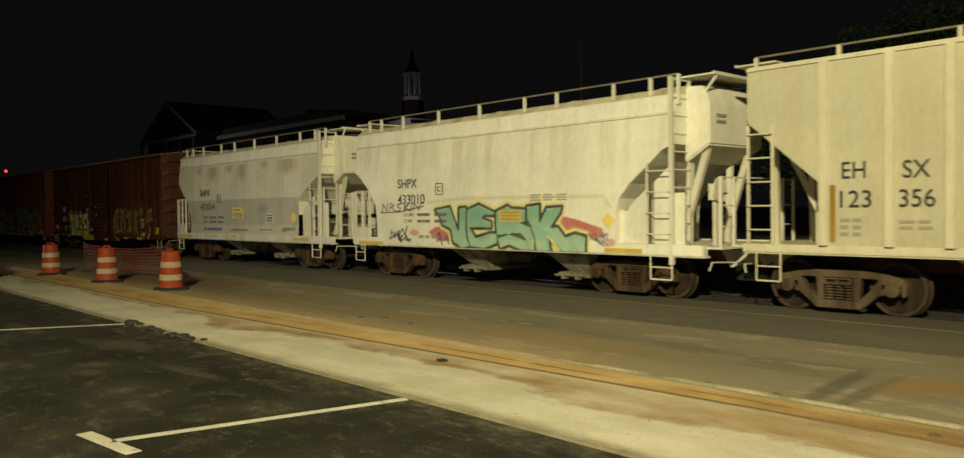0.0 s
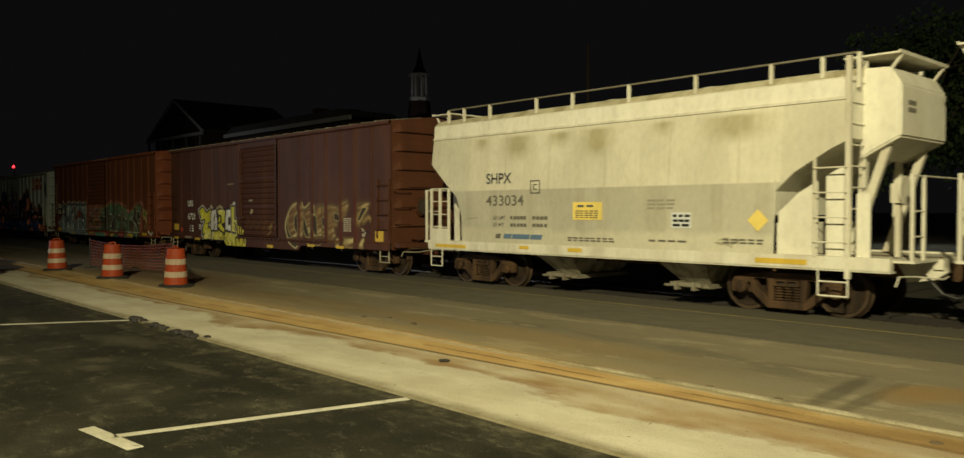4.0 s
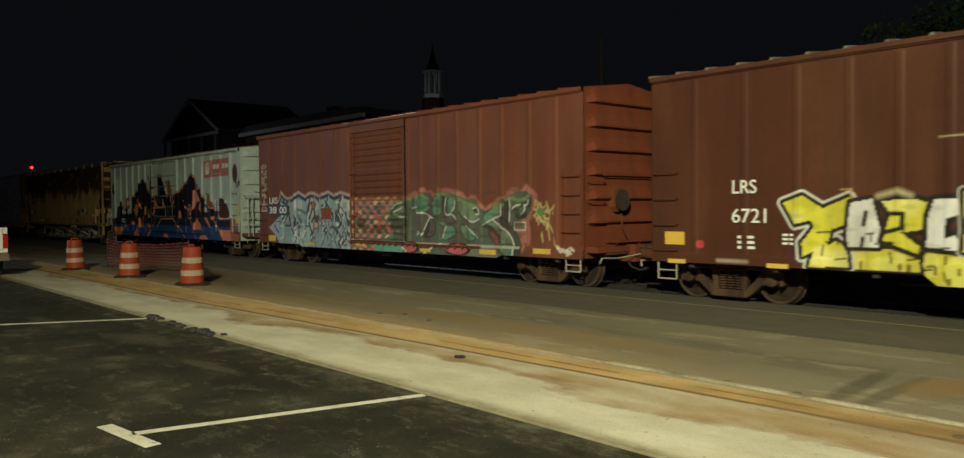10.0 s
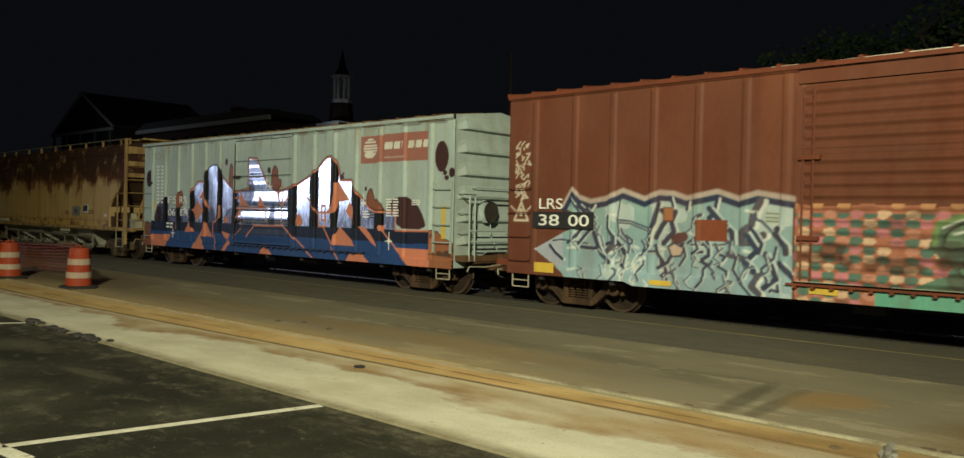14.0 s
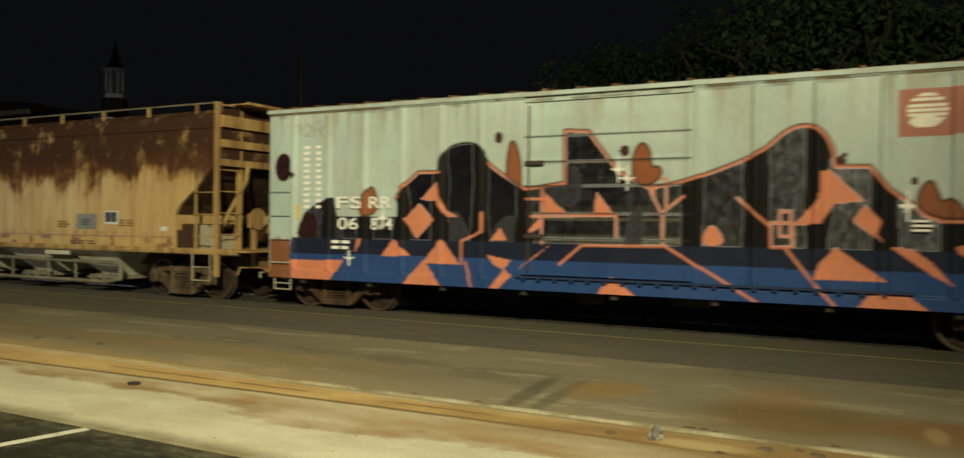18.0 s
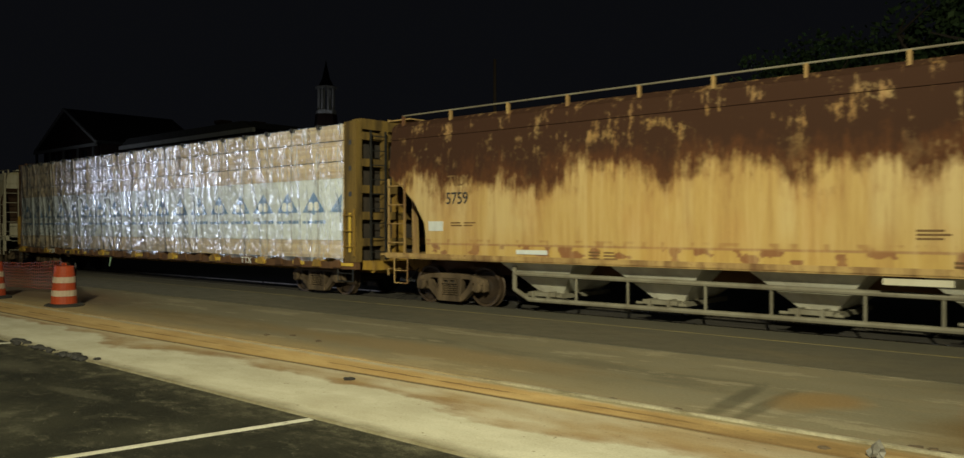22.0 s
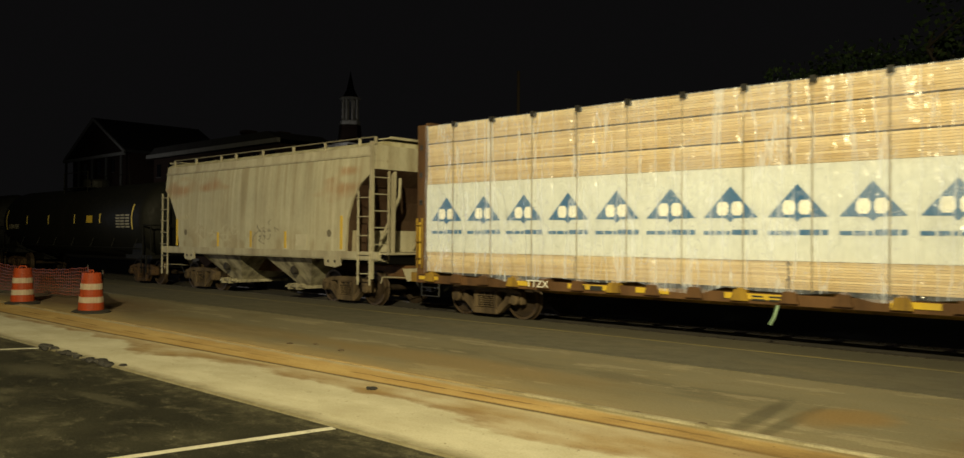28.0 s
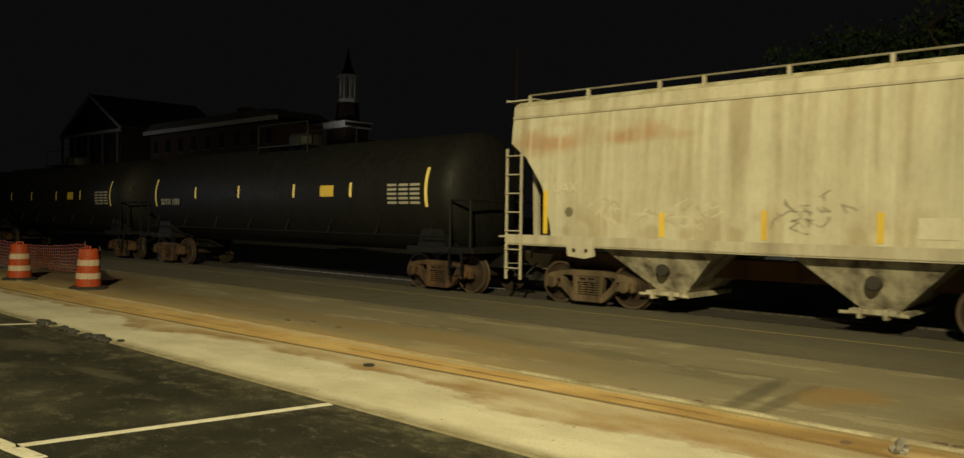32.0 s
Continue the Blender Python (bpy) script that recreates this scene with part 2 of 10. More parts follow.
def blob(nt, co, cx, cy, rx, ry, turn=0.0, rough=0.5):
    """A soft spill on the ground with a ragged edge."""
    m = nt.nodes.new("ShaderNodeMapping")
    m.vector_type = "TEXTURE"
    m.inputs["Location"].default_value = (cx, cy, 0)
    m.inputs["Rotation"].default_value = (0, 0, radians(turn))
    m.inputs["Scale"].default_value = (rx, ry, 1)
    nt.links.new(co, m.inputs["Vector"])
    v = nt.nodes.new("ShaderNodeVectorMath")
    v.operation = "LENGTH"
    nt.links.new(m.outputs[0], v.inputs[0])
    n = noise_tex(nt, co, 2.2, (0.5, 1.2, 1), 6, 0.65)
    return ramp(nt, mathn(nt, "ADD", v.outputs["Value"], mathn(nt, "MULTIPLY", mathn(nt, "SUBTRACT", n, 0.5), rough * 2)), 1.05, 0.5)


def pavement_mat():
    """Pale concrete; orange clay has washed over its street side and dried in ragged tide lines."""
    m, nt, b, co = base_mat("pavement_concrete")
    sep = nt.nodes.new("ShaderNodeSeparateXYZ")
    nt.links.new(co, sep.inputs[0])
    drift = noise_tex(nt, co, 0.62, (0.55, 1.0, 1), 3, 0.5)
    cloud = noise_tex(nt, co, 1.5, (0.6, 1.2, 1), 5, 0.55)
    mid = noise_tex(nt, co, 3.5, (0.7, 1, 1), 9, 0.72)
    fine = noise_tex(nt, co, 45.0, (1, 1, 1), 4, 0.7)
    long_ = noise_tex(nt, co, 1.3, (0.16, 4.0, 1), 5, 0.6)
    col = mixc(nt, ramp(nt, cloud, 0.36, 0.64), (0.5, 0.47, 0.365), (0.4, 0.365, 0.27))
    col = mixc(nt, ramp(nt, mid, 0.5, 0.7, 0, 0.45), col, (0.36, 0.32, 0.22))
    y = mathn(nt, "ADD", sep.outputs[1], mathn(nt, "MULTIPLY", mathn(nt, "SUBTRACT", drift, 0.5), 2.3))
    y = mathn(nt, "ADD", y, mathn(nt, "MULTIPLY", mathn(nt, "SUBTRACT", mid, 0.5), 0.35))
    # washed-over clay, deepest along its front, thinner and paler behind
    wash = mathn(nt, "MULTIPLY", ramp(nt, y, 5.98, 6.16), ramp(nt, sep.outputs[1], 5.25, 5.7))
    thin = ramp(nt, y, 6.3, 6.9, 0.85, 0.3)
    body = mathn(nt, "MULTIPLY", mathn(nt, "MULTIPLY", wash, thin), ramp(nt, cloud, 0.36, 0.62, 0.45, 1.0))
    col = mixc(nt, body, col, (0.285, 0.185, 0.075))
    lip = mathn(nt, "MULTIPLY", mathn(nt, "MULTIPLY", ramp(nt, y, 5.97, 6.05), ramp(nt, y, 6.3, 6.1)), ramp(nt, sep.outputs[1], 5.3, 5.7))
    col = mixc(nt, mathn(nt, "MULTIPLY", lip, ramp(nt, cloud, 0.4, 0.6, 0.15, 0.75)), col, (0.2, 0.112, 0.042))
    # clay strip of the gutter, dragged along the street
    skew = nt.nodes.new("ShaderNodeClamp")
    nt.links.new(mathn(nt, "MULTIPLY", mathn(nt, "ADD", sep.outputs[0], 10.0), 0.034), skew.inputs[0])
    skew.inputs[1].default_value, skew.inputs[2].default_value = -0.22, 0.22
    yj = mathn(nt, "SUBTRACT", sep.outputs[1], skew.outputs[0])
    strip = mathn(nt, "MULTIPLY", ramp(nt, yj, 6.55, 6.58), ramp(nt, mathn(nt, "ADD", sep.outputs[1], mathn(nt, "MULTIPLY", mid, 0.3)), 7.42, 7.3))
    clay = mixc(nt, ramp(nt, cloud, 0.35, 0.65), (0.5, 0.345, 0.14), (0.41, 0.26, 0.095))
    clay = mixc(nt, ramp(nt, long_, 0.52, 0.68, 0, 0.6), clay, (0.25, 0.145, 0.055))
    col = mixc(nt, mathn(nt, "MULTIPLY", strip, 0.92), col, clay)
    # a second, broken crack in the strip
    d2 = mathn(nt, "ABSOLUTE", mathn(nt, "SUBTRACT", mathn(nt, "ADD", mathn(nt, "SUBTRACT", sep.outputs[1], mathn(nt, "MULTIPLY", skew.outputs[0], 0.6)), mathn(nt, "MULTIPLY", mathn(nt, "SUBTRACT", mid, 0.5), 0.12)), 6.9))
    col = mixc(nt, mathn(nt, "MULTIPLY", ramp(nt, d2, 0.035, 0.015, 0, 0.8), ramp(nt, cloud, 0.42, 0.56)), col, (0.13, 0.075, 0.03))
    # pale worn lip along the joint
    rim = mathn(nt, "MULTIPLY", ramp(nt, yj, 6.34, 6.46), ramp(nt, yj, 6.57, 6.54))
    col = mixc(nt, mathn(nt, "MULTIPLY", rim, ramp(nt, cloud, 0.45, 0.58, 0.05, 0.75)), col, (0.5, 0.43, 0.27))
    # dirt packed into the open joint
    jl = mathn(nt, "ABSOLUTE", mathn(nt, "SUBTRACT", mathn(nt, "ADD", yj, mathn(nt, "MULTIPLY", mathn(nt, "SUBTRACT", mid, 0.5), 0.05)), 6.55))
    col = mixc(nt, ramp(nt, jl, 0.085, 0.04, 0, 0.9), col, (0.085, 0.052, 0.024))
    grn = mathn(nt, "MULTIPLY", ramp(nt, sep.outputs[1], 7.2, 7.26), ramp(nt, sep.outputs[0], -8.5, -5.5))
    col = mixc(nt, mathn(nt, "MULTIPLY", grn, 0.75), col, (0.2, 0.17, 0.075))
    edge = ramp(nt, mathn(nt, "ADD", sep.outputs[1], mathn(nt, "MULTIPLY", mid, 0.35)), 5.2, 4.98)
    col = mixc(nt, mathn(nt, "MULTIPLY", edge, 0.85), col, (0.13, 0.108, 0.055))
    col = mixc(nt, mathn(nt, "MULTIPLY", blob(nt, co, 0.6, 6.9, 5.8, 0.6), 0.85), col, (0.2, 0.125, 0.05))
    col = mixc(nt, mathn(nt, "MULTIPLY", blob(nt, co, -1.5, 6.95, 0.55, 0.18, 0, 0.3), 0.8), col, (0.44, 0.33, 0.17))
    col = vary(nt, col, fine, 0.87, 1.1)
    speck = noise_tex(nt, co, 17.0, (1, 1, 1), 3, 0.6)
    col = mixc(nt, ramp(nt, speck, 0.66, 0.72, 0, 0.6), col, (0.12, 0.09, 0.05))
    nt.links.new(col, b.inputs["Base Color"])
    b.inputs["Roughness"].default_value = 0.85
    b.inputs["Specular IOR Level"].default_value = 0.2
    bump(nt, b, mathn(nt, "ADD", fine, mid), 0.3, 0.01)
    return m


def old_road_mat():
    m, nt, b, co = base_mat("old_road")
    big = noise_tex(nt, co, 0.5, (0.35, 1.0, 1), 6, 0.6)
    mid = noise_tex(nt, co, 3.6, (0.35, 1.1, 1), 9, 0.75)
    fine = noise_tex(nt, co, 38.0, (0.8, 1, 1), 4, 0.7)
    col = mixc(nt, ramp(nt, big, 0.38, 0.62), (0.165, 0.145, 0.096), (0.205, 0.18, 0.122))
    col = mixc(nt, ramp(nt, mid, 0.5, 0.72, 0, 0.5), col, (0.23, 0.17, 0.085))
    col = mixc(nt, ramp(nt, mid, 0.6, 0.7, 0, 0.55), col, (0.3, 0.27, 0.19))
    col = mixc(nt, ramp(nt, big, 0.44, 0.38, 0, 0.5), col, (0.11, 0.095, 0.066))
    worn = noise_tex(nt, co, 1.3, (0.35, 1.3, 1), 8, 0.7)
    col = mixc(nt, ramp(nt, worn, 0.56, 0.59, 0, 0.5), col, (0.32, 0.28, 0.19))
    col = mixc(nt, ramp(nt, worn, 0.42, 0.39, 0, 0.3), col, (0.13, 0.1, 0.06))
    for cx, cy, rx, ry, turn, c, a in ((-0.95, 8.35, 1.1, 0.95, 15, (0.15, 0.1, 0.042), 0.92), (1.2, 8.2, 1.6, 0.8, 0, (0.16, 0.105, 0.05), 0.7), (-1.2, 9.4, 0.6, 0.7, 0, (0.23, 0.14, 0.06), 0.6), (0.4, 8.5, 0.9, 0.6, 0, (0.19, 0.105, 0.042), 0.85), (0.27, 8.35, 0.12, 0.4, 5, (0.3, 0.22, 0.11), 0.8), (3.5, 8.8, 2.6, 1.0, 0, (0.26, 0.145, 0.055), 0.85), (-2.9, 8.9, 0.5, 0.5, 8, (0.24, 0.15, 0.06), 0.75), (-3.66, 8.25, 0.15, 1.3, 6, (0.075, 0.066, 0.044), 0.7), (-3.31, 8.1, 0.12, 1.25, 2, (0.08, 0.07, 0.046), 0.65), (-3.1, 8.6, 0.35, 0.55, 8, (0.23, 0.15, 0.065), 0.7), (-9.0, 8.6, 4.0, 0.6, 0, (0.24, 0.165, 0.075), 0.6), (-15.0, 8.6, 5.0, 0.6, 0, (0.2, 0.14, 0.065), 0.6), (-24.0, 9.0, 6.0, 1.6, 0, (0.13, 0.07, 0.04), 0.6)):
        col = mixc(nt, mathn(nt, "MULTIPLY", blob(nt, co, cx, cy, rx, ry, turn, 0.35), a), col, c)
    sep = nt.nodes.new("ShaderNodeSeparateXYZ")
    nt.links.new(co, sep.inputs[0])
    # clay carried over the kerb's line, thinning out into the road
    spill = ramp(nt, mathn(nt, "ADD", sep.outputs[1], mathn(nt, "ADD", mathn(nt, "MULTIPLY", mathn(nt, "SUBTRACT", big, 0.5), 2.2), mathn(nt, "MULTIPLY", mathn(nt, "SUBTRACT", mid, 0.5), 1.2))), 8.3, 7.35)
    spill = mathn(nt, "MULTIPLY", spill, ramp(nt, sep.outputs[0], -4.0, -8.0, 0.15, 0.85))
    col = mixc(nt, spill, col, (0.36, 0.26, 0.12))
    col = vary(nt, col, fine, 0.82, 1.14)
    nt.links.new(col, b.inputs["Base Color"])
    b.inputs["Roughness"].default_value = 0.85
    b.inputs["Specular IOR Level"].default_value = 0.2
    bump(nt, b, mathn(nt, "ADD", fine, mid), 0.3, 0.01)
    return m


def car_park_mat():
    """Worn dark asphalt: pale dusty blotches, grey smears, scattered grit."""
    m, nt, b, co = base_mat("car_park_asphalt")
    big = noise_tex(nt, co, 0.6, (1, 1, 1), 6, 0.62)
    mid = noise_tex(nt, co, 3.2, (0.8, 1.3, 1), 9, 0.78)
    smear = noise_tex(nt, co, 1.7, (1.3, 0.9, 1), 10, 0.78)
    fine = noise_tex(nt, co, 55.0, (1, 1, 1), 3, 0.7)
    spark = noise_tex(nt, co, 34.0, (1, 1, 1), 2, 0.5)
    sep = nt.nodes.new("ShaderNodeSeparateXYZ")
    nt.links.new(co, sep.inputs[0])
    col = mixc(nt, ramp(nt, big, 0.42, 0.6), (0.015, 0.0146, 0.01), (0.028, 0.0265, 0.0175))
    col = mixc(nt, ramp(nt, smear, 0.54, 0.68, 0, 0.5), col, (0.042, 0.04, 0.027))
    col = mixc(nt, ramp(nt, mid, 0.53, 0.66, 0, 0.85), col, (0.07, 0.065, 0.044))
    col = mixc(nt, mathn(nt, "MULTIPLY", ramp(nt, big, 0.57, 0.66), ramp(nt, mid, 0.42, 0.62)), col, (0.078, 0.073, 0.05))
    dust = ramp(nt, mathn(nt, "ADD", sep.outputs[1], mathn(nt, "MULTIPLY", mid, 1.6)), 5.0, 5.6)
    col = mixc(nt, mathn(nt, "MULTIPLY", dust, ramp(nt, mid, 0.42, 0.64, 0.05, 0.7)), col, (0.11, 0.1, 0.066))
    for cx, cy, rx, ry, turn in ((-12.1, 4.0, 1.0, 0.35, 10), (-10.7, 3.2, 0.35, 0.22, 20), (-10.2, 3.0, 0.3, 0.2, 0), (-9.3, 3.85, 0.9, 0.12, 5), (-15.2, 3.4, 1.0, 0.2, 0)):
        col = mixc(nt, mathn(nt, "MULTIPLY", blob(nt, co, cx, cy, rx, ry, turn, 0.9), 0.4), col, (0.085, 0.079, 0.054))
    col = vary(nt, col, fine, 0.55, 1.4)
    col = mixc(nt, mathn(nt, "MULTIPLY", ramp(nt, spark, 0.675, 0.72), ramp(nt, mid, 0.42, 0.6, 0.0, 0.8)), col, (0.27, 0.25, 0.19))
    nt.links.new(col, b.inputs["Base Color"])
    b.inputs["Roughness"].default_value = 0.9
    b.inputs["Specular IOR Level"].default_value = 0.12
    bump(nt, b, mathn(nt, "ADD", fine, mid), 0.5, 0.012)
    return m


M["concrete"], M["road_old"], M["asphalt"] = pavement_mat(), old_road_mat(), car_park_mat()


def kerb_mat():
    """Pale worn concrete; farther along the street it lies under clay."""
    m, nt, b, co = base_mat("kerb_concrete")
    sep = nt.nodes.new("ShaderNodeSeparateXYZ")
    nt.links.new(co, sep.inputs[0])
    mid = noise_tex(nt, co, 2.5, (0.5, 1, 1), 6, 0.7)
    fine = noise_tex(nt, co, 40.0, (1, 1, 1), 4, 0.7)
    col = mixc(nt, ramp(nt, mid, 0.4, 0.6), (0.33, 0.3, 0.21), (0.15, 0.125, 0.07))
    far = ramp(nt, mathn(nt, "ADD", sep.outputs[0], mathn(nt, "MULTIPLY", mid, 3.0)), -4.2, -6.2)
    col = mixc(nt, far, col, mixc(nt, ramp(nt, mid, 0.4, 0.6), (0.24, 0.175, 0.085), (0.31, 0.22, 0.1)))
    col = vary(nt, col, fine, 0.8, 1.15)
    nt.links.new(col, b.inputs["Base Color"])
    b.inputs["Roughness"].default_value = 0.85
    bump(nt, b, mathn(nt, "ADD", fine, mid), 0.4, 0.012)
    return m


M["kerb"] = kerb_mat()
M["road_new"] = ground_mat("dark_road", (0.088, 0.08, 0.055), (0.105, 0.092, 0.06), 0.5, relief=0.25, stain=((0.13, 0.105, 0.06), 0.55, 0.7, 0.6, 0.15, 0.8))
M["ballast"] = ground_mat("ballast", (0.05, 0.042, 0.034), (0.03, 0.026, 0.022), 2.0, relief=0.9)
M["line_white"] = ground_mat("white_road_paint", (0.5, 0.48, 0.4), (0.38, 0.36, 0.28), 2.0, stain=((0.1, 0.09, 0.07), 0.6, 0.68, 0.8, 6, 6))
M["line_yellow"] = ground_mat("faded_yellow_paint_line", (0.2, 0.16, 0.06), (0.12, 0.1, 0.06), 2.0)
M["rail"] = weathered("rail_steel", (0.3, 0.27, 0.23), (0.1, 0.07, 0.05), 0.4, 0.28, 0.9)
M["galv"] = weathered("grey_panel_paint", (0.22, 0.23, 0.215), (0.18, 0.15, 0.1), 0.5, 0.5, 0.2)
M["paper_old"] = weathered("faded_card", (0.5, 0.47, 0.37), (0.35, 0.3, 0.2), 0.5, 0.6)
M["rusty_deck"] = weathered("rusty_deck", (0.13, 0.068, 0.032), (0.05, 0.028, 0.017), 0.8, 0.8)
M["rust_shade"] = weathered("shaded_rust_steel", (0.05, 0.026, 0.017), (0.1, 0.07, 0.042), 0.5, 0.85)
M["bulkhead_dull"] = weathered("dirty_yellow_steel", (0.17, 0.11, 0.03), (0.035, 0.024, 0.014), 0.9, 0.75, scale=2.0)
M["strap"] = plain("clear_strap", (0.3, 0.25, 0.17), 0.4)
M["corner_guard"] = plain("black_corner_guard", (0.015, 0.014, 0.013), 0.6)
M["strap_green"] = plain("pale_green_strap", (0.3, 0.45, 0.3), 0.6)
M["orange"] = weathered("orange_plastic", (0.3, 0.045, 0.014), (0.13, 0.028, 0.013), 0.7, 0.5, scale=2.0)
M["band"] = weathered("reflective_sheeting", (0.38, 0.32, 0.25), (0.2, 0.11, 0.07), 0.7, 0.45, scale=2.0)
M["rubber"] = plain("black_rubber", (0.02, 0.018, 0.016), 0.8)
M["net"] = plain("orange_net", (0.2, 0.035, 0.014), 0.6)
M["stone"] = plain("broken_stone", (0.16, 0.15, 0.13), 0.6)
M["clod"] = plain("dry_clod", (0.1, 0.07, 0.04), 0.9)
M["car_white"] = plain("white_car_paint", (0.75, 0.74, 0.7), 0.25)
M["chrome"] = plain("chrome", (0.6, 0.6, 0.6), 0.15, 1.0)
M["tail_red"] = plain("red_lens", (0.35, 0.015, 0.01), 0.2)
M["glass"] = plain("dark_glass", (0.01, 0.011, 0.012), 0.08)
M["wall_dark"] = weathered("dark_brick_wall", (0.045, 0.028, 0.022), (0.03, 0.02, 0.016), 0.5, 0.9)
M["wall_brick"] = weathered("red_brick_wall", (0.2, 0.09, 0.06), (0.1, 0.05, 0.04), 0.5, 0.85)
M["shingle"] = weathered("roof_shingle", (0.05, 0.048, 0.045), (0.03, 0.03, 0.03), 0.5, 0.9)
M["trim"] = weathered("pale_trim", (0.75, 0.75, 0.72), (0.4, 0.38, 0.34), 0.4, 0.6)
M["trim_mid"] = weathered("grey_trim", (0.3, 0.3, 0.28), (0.18, 0.17, 0.15), 0.5, 0.7)
M["trim_dull"] = weathered("dull_trim", (0.1, 0.1, 0.095), (0.06, 0.055, 0.05), 0.5, 0.8)
M["slate"] = weathered("black_slate", (0.012, 0.012, 0.012), (0.008, 0.008, 0.008), 0.5, 0.95)
M["pole"] = weathered("pole_wood", (0.06, 0.045, 0.034), (0.03, 0.025, 0.02), 0.5, 0.9)
M["bark"] = weathered("bark", (0.035, 0.028, 0.02), (0.018, 0.015, 0.012), 0.6, 0.9)
M["globe"] = plain("lamp_globe", (0.9, 0.95, 1.0), 0.4, 0.0, 12.0)
M["signal"] = plain("red_lamp", (1.0, 0.03, 0.04), 0.4, 0.0, 5.0)
M["lit"] = plain("lit_panel", (0.9, 0.95, 1.0), 0.5, 0.0, 0.9)
M["lit_dim"] = plain("lit_window", (0.5, 0.6, 0.75), 0.5, 0.0, 0.18)


def leaf_mat():
    m, nt, b, co = base_mat("leaf")
    g = nt.nodes.new("ShaderNodeNewGeometry")
    col = mixc(nt, g.outputs["Random Per Island"], (0.022, 0.041, 0.018), (0.045, 0.071, 0.027))
    nt.links.new(col, b.inputs["Base Color"])
    b.inputs["Roughness"].default_value = 0.8
    b.inputs["Specular IOR Level"].default_value = 0.15
    tl = nt.nodes.new("ShaderNodeBsdfTranslucent")
    nt.links.new(col, tl.inputs[0])
    mx = nt.nodes.new("ShaderNodeMixShader")
    mx.inputs[0].default_value = 0.45
    out = [n for n in nt.nodes if n.type == "OUTPUT_MATERIAL"][0]
    nt.links.new(b.outputs[0], mx.inputs[1])
    nt.links.new(tl.outputs[0], mx.inputs[2])
    nt.links.new(mx.outputs[0], out.inputs[0])
    return m


def lumber_mat():
    m, nt, b, co = base_mat("sawn_lumber")
    g = nt.nodes.new("ShaderNodeNewGeometry")
    grain = noise_tex(nt, co, 3.0, (0.4, 8, 14), 6, 0.65)
    col = mixc(nt, g.outputs["Random Per Island"], (0.66, 0.535, 0.335), (0.45, 0.335, 0.185))
    col = mixc(nt, ramp(nt, grain, 0.4, 0.75, 0, 0.5), col, (0.3, 0.19, 0.08))
    nt.links.new(col, b.inputs["Base Color"])
    b.inputs["Roughness"].default_value = 0.7
    bump(nt, b, grain, 0.3)
    return m


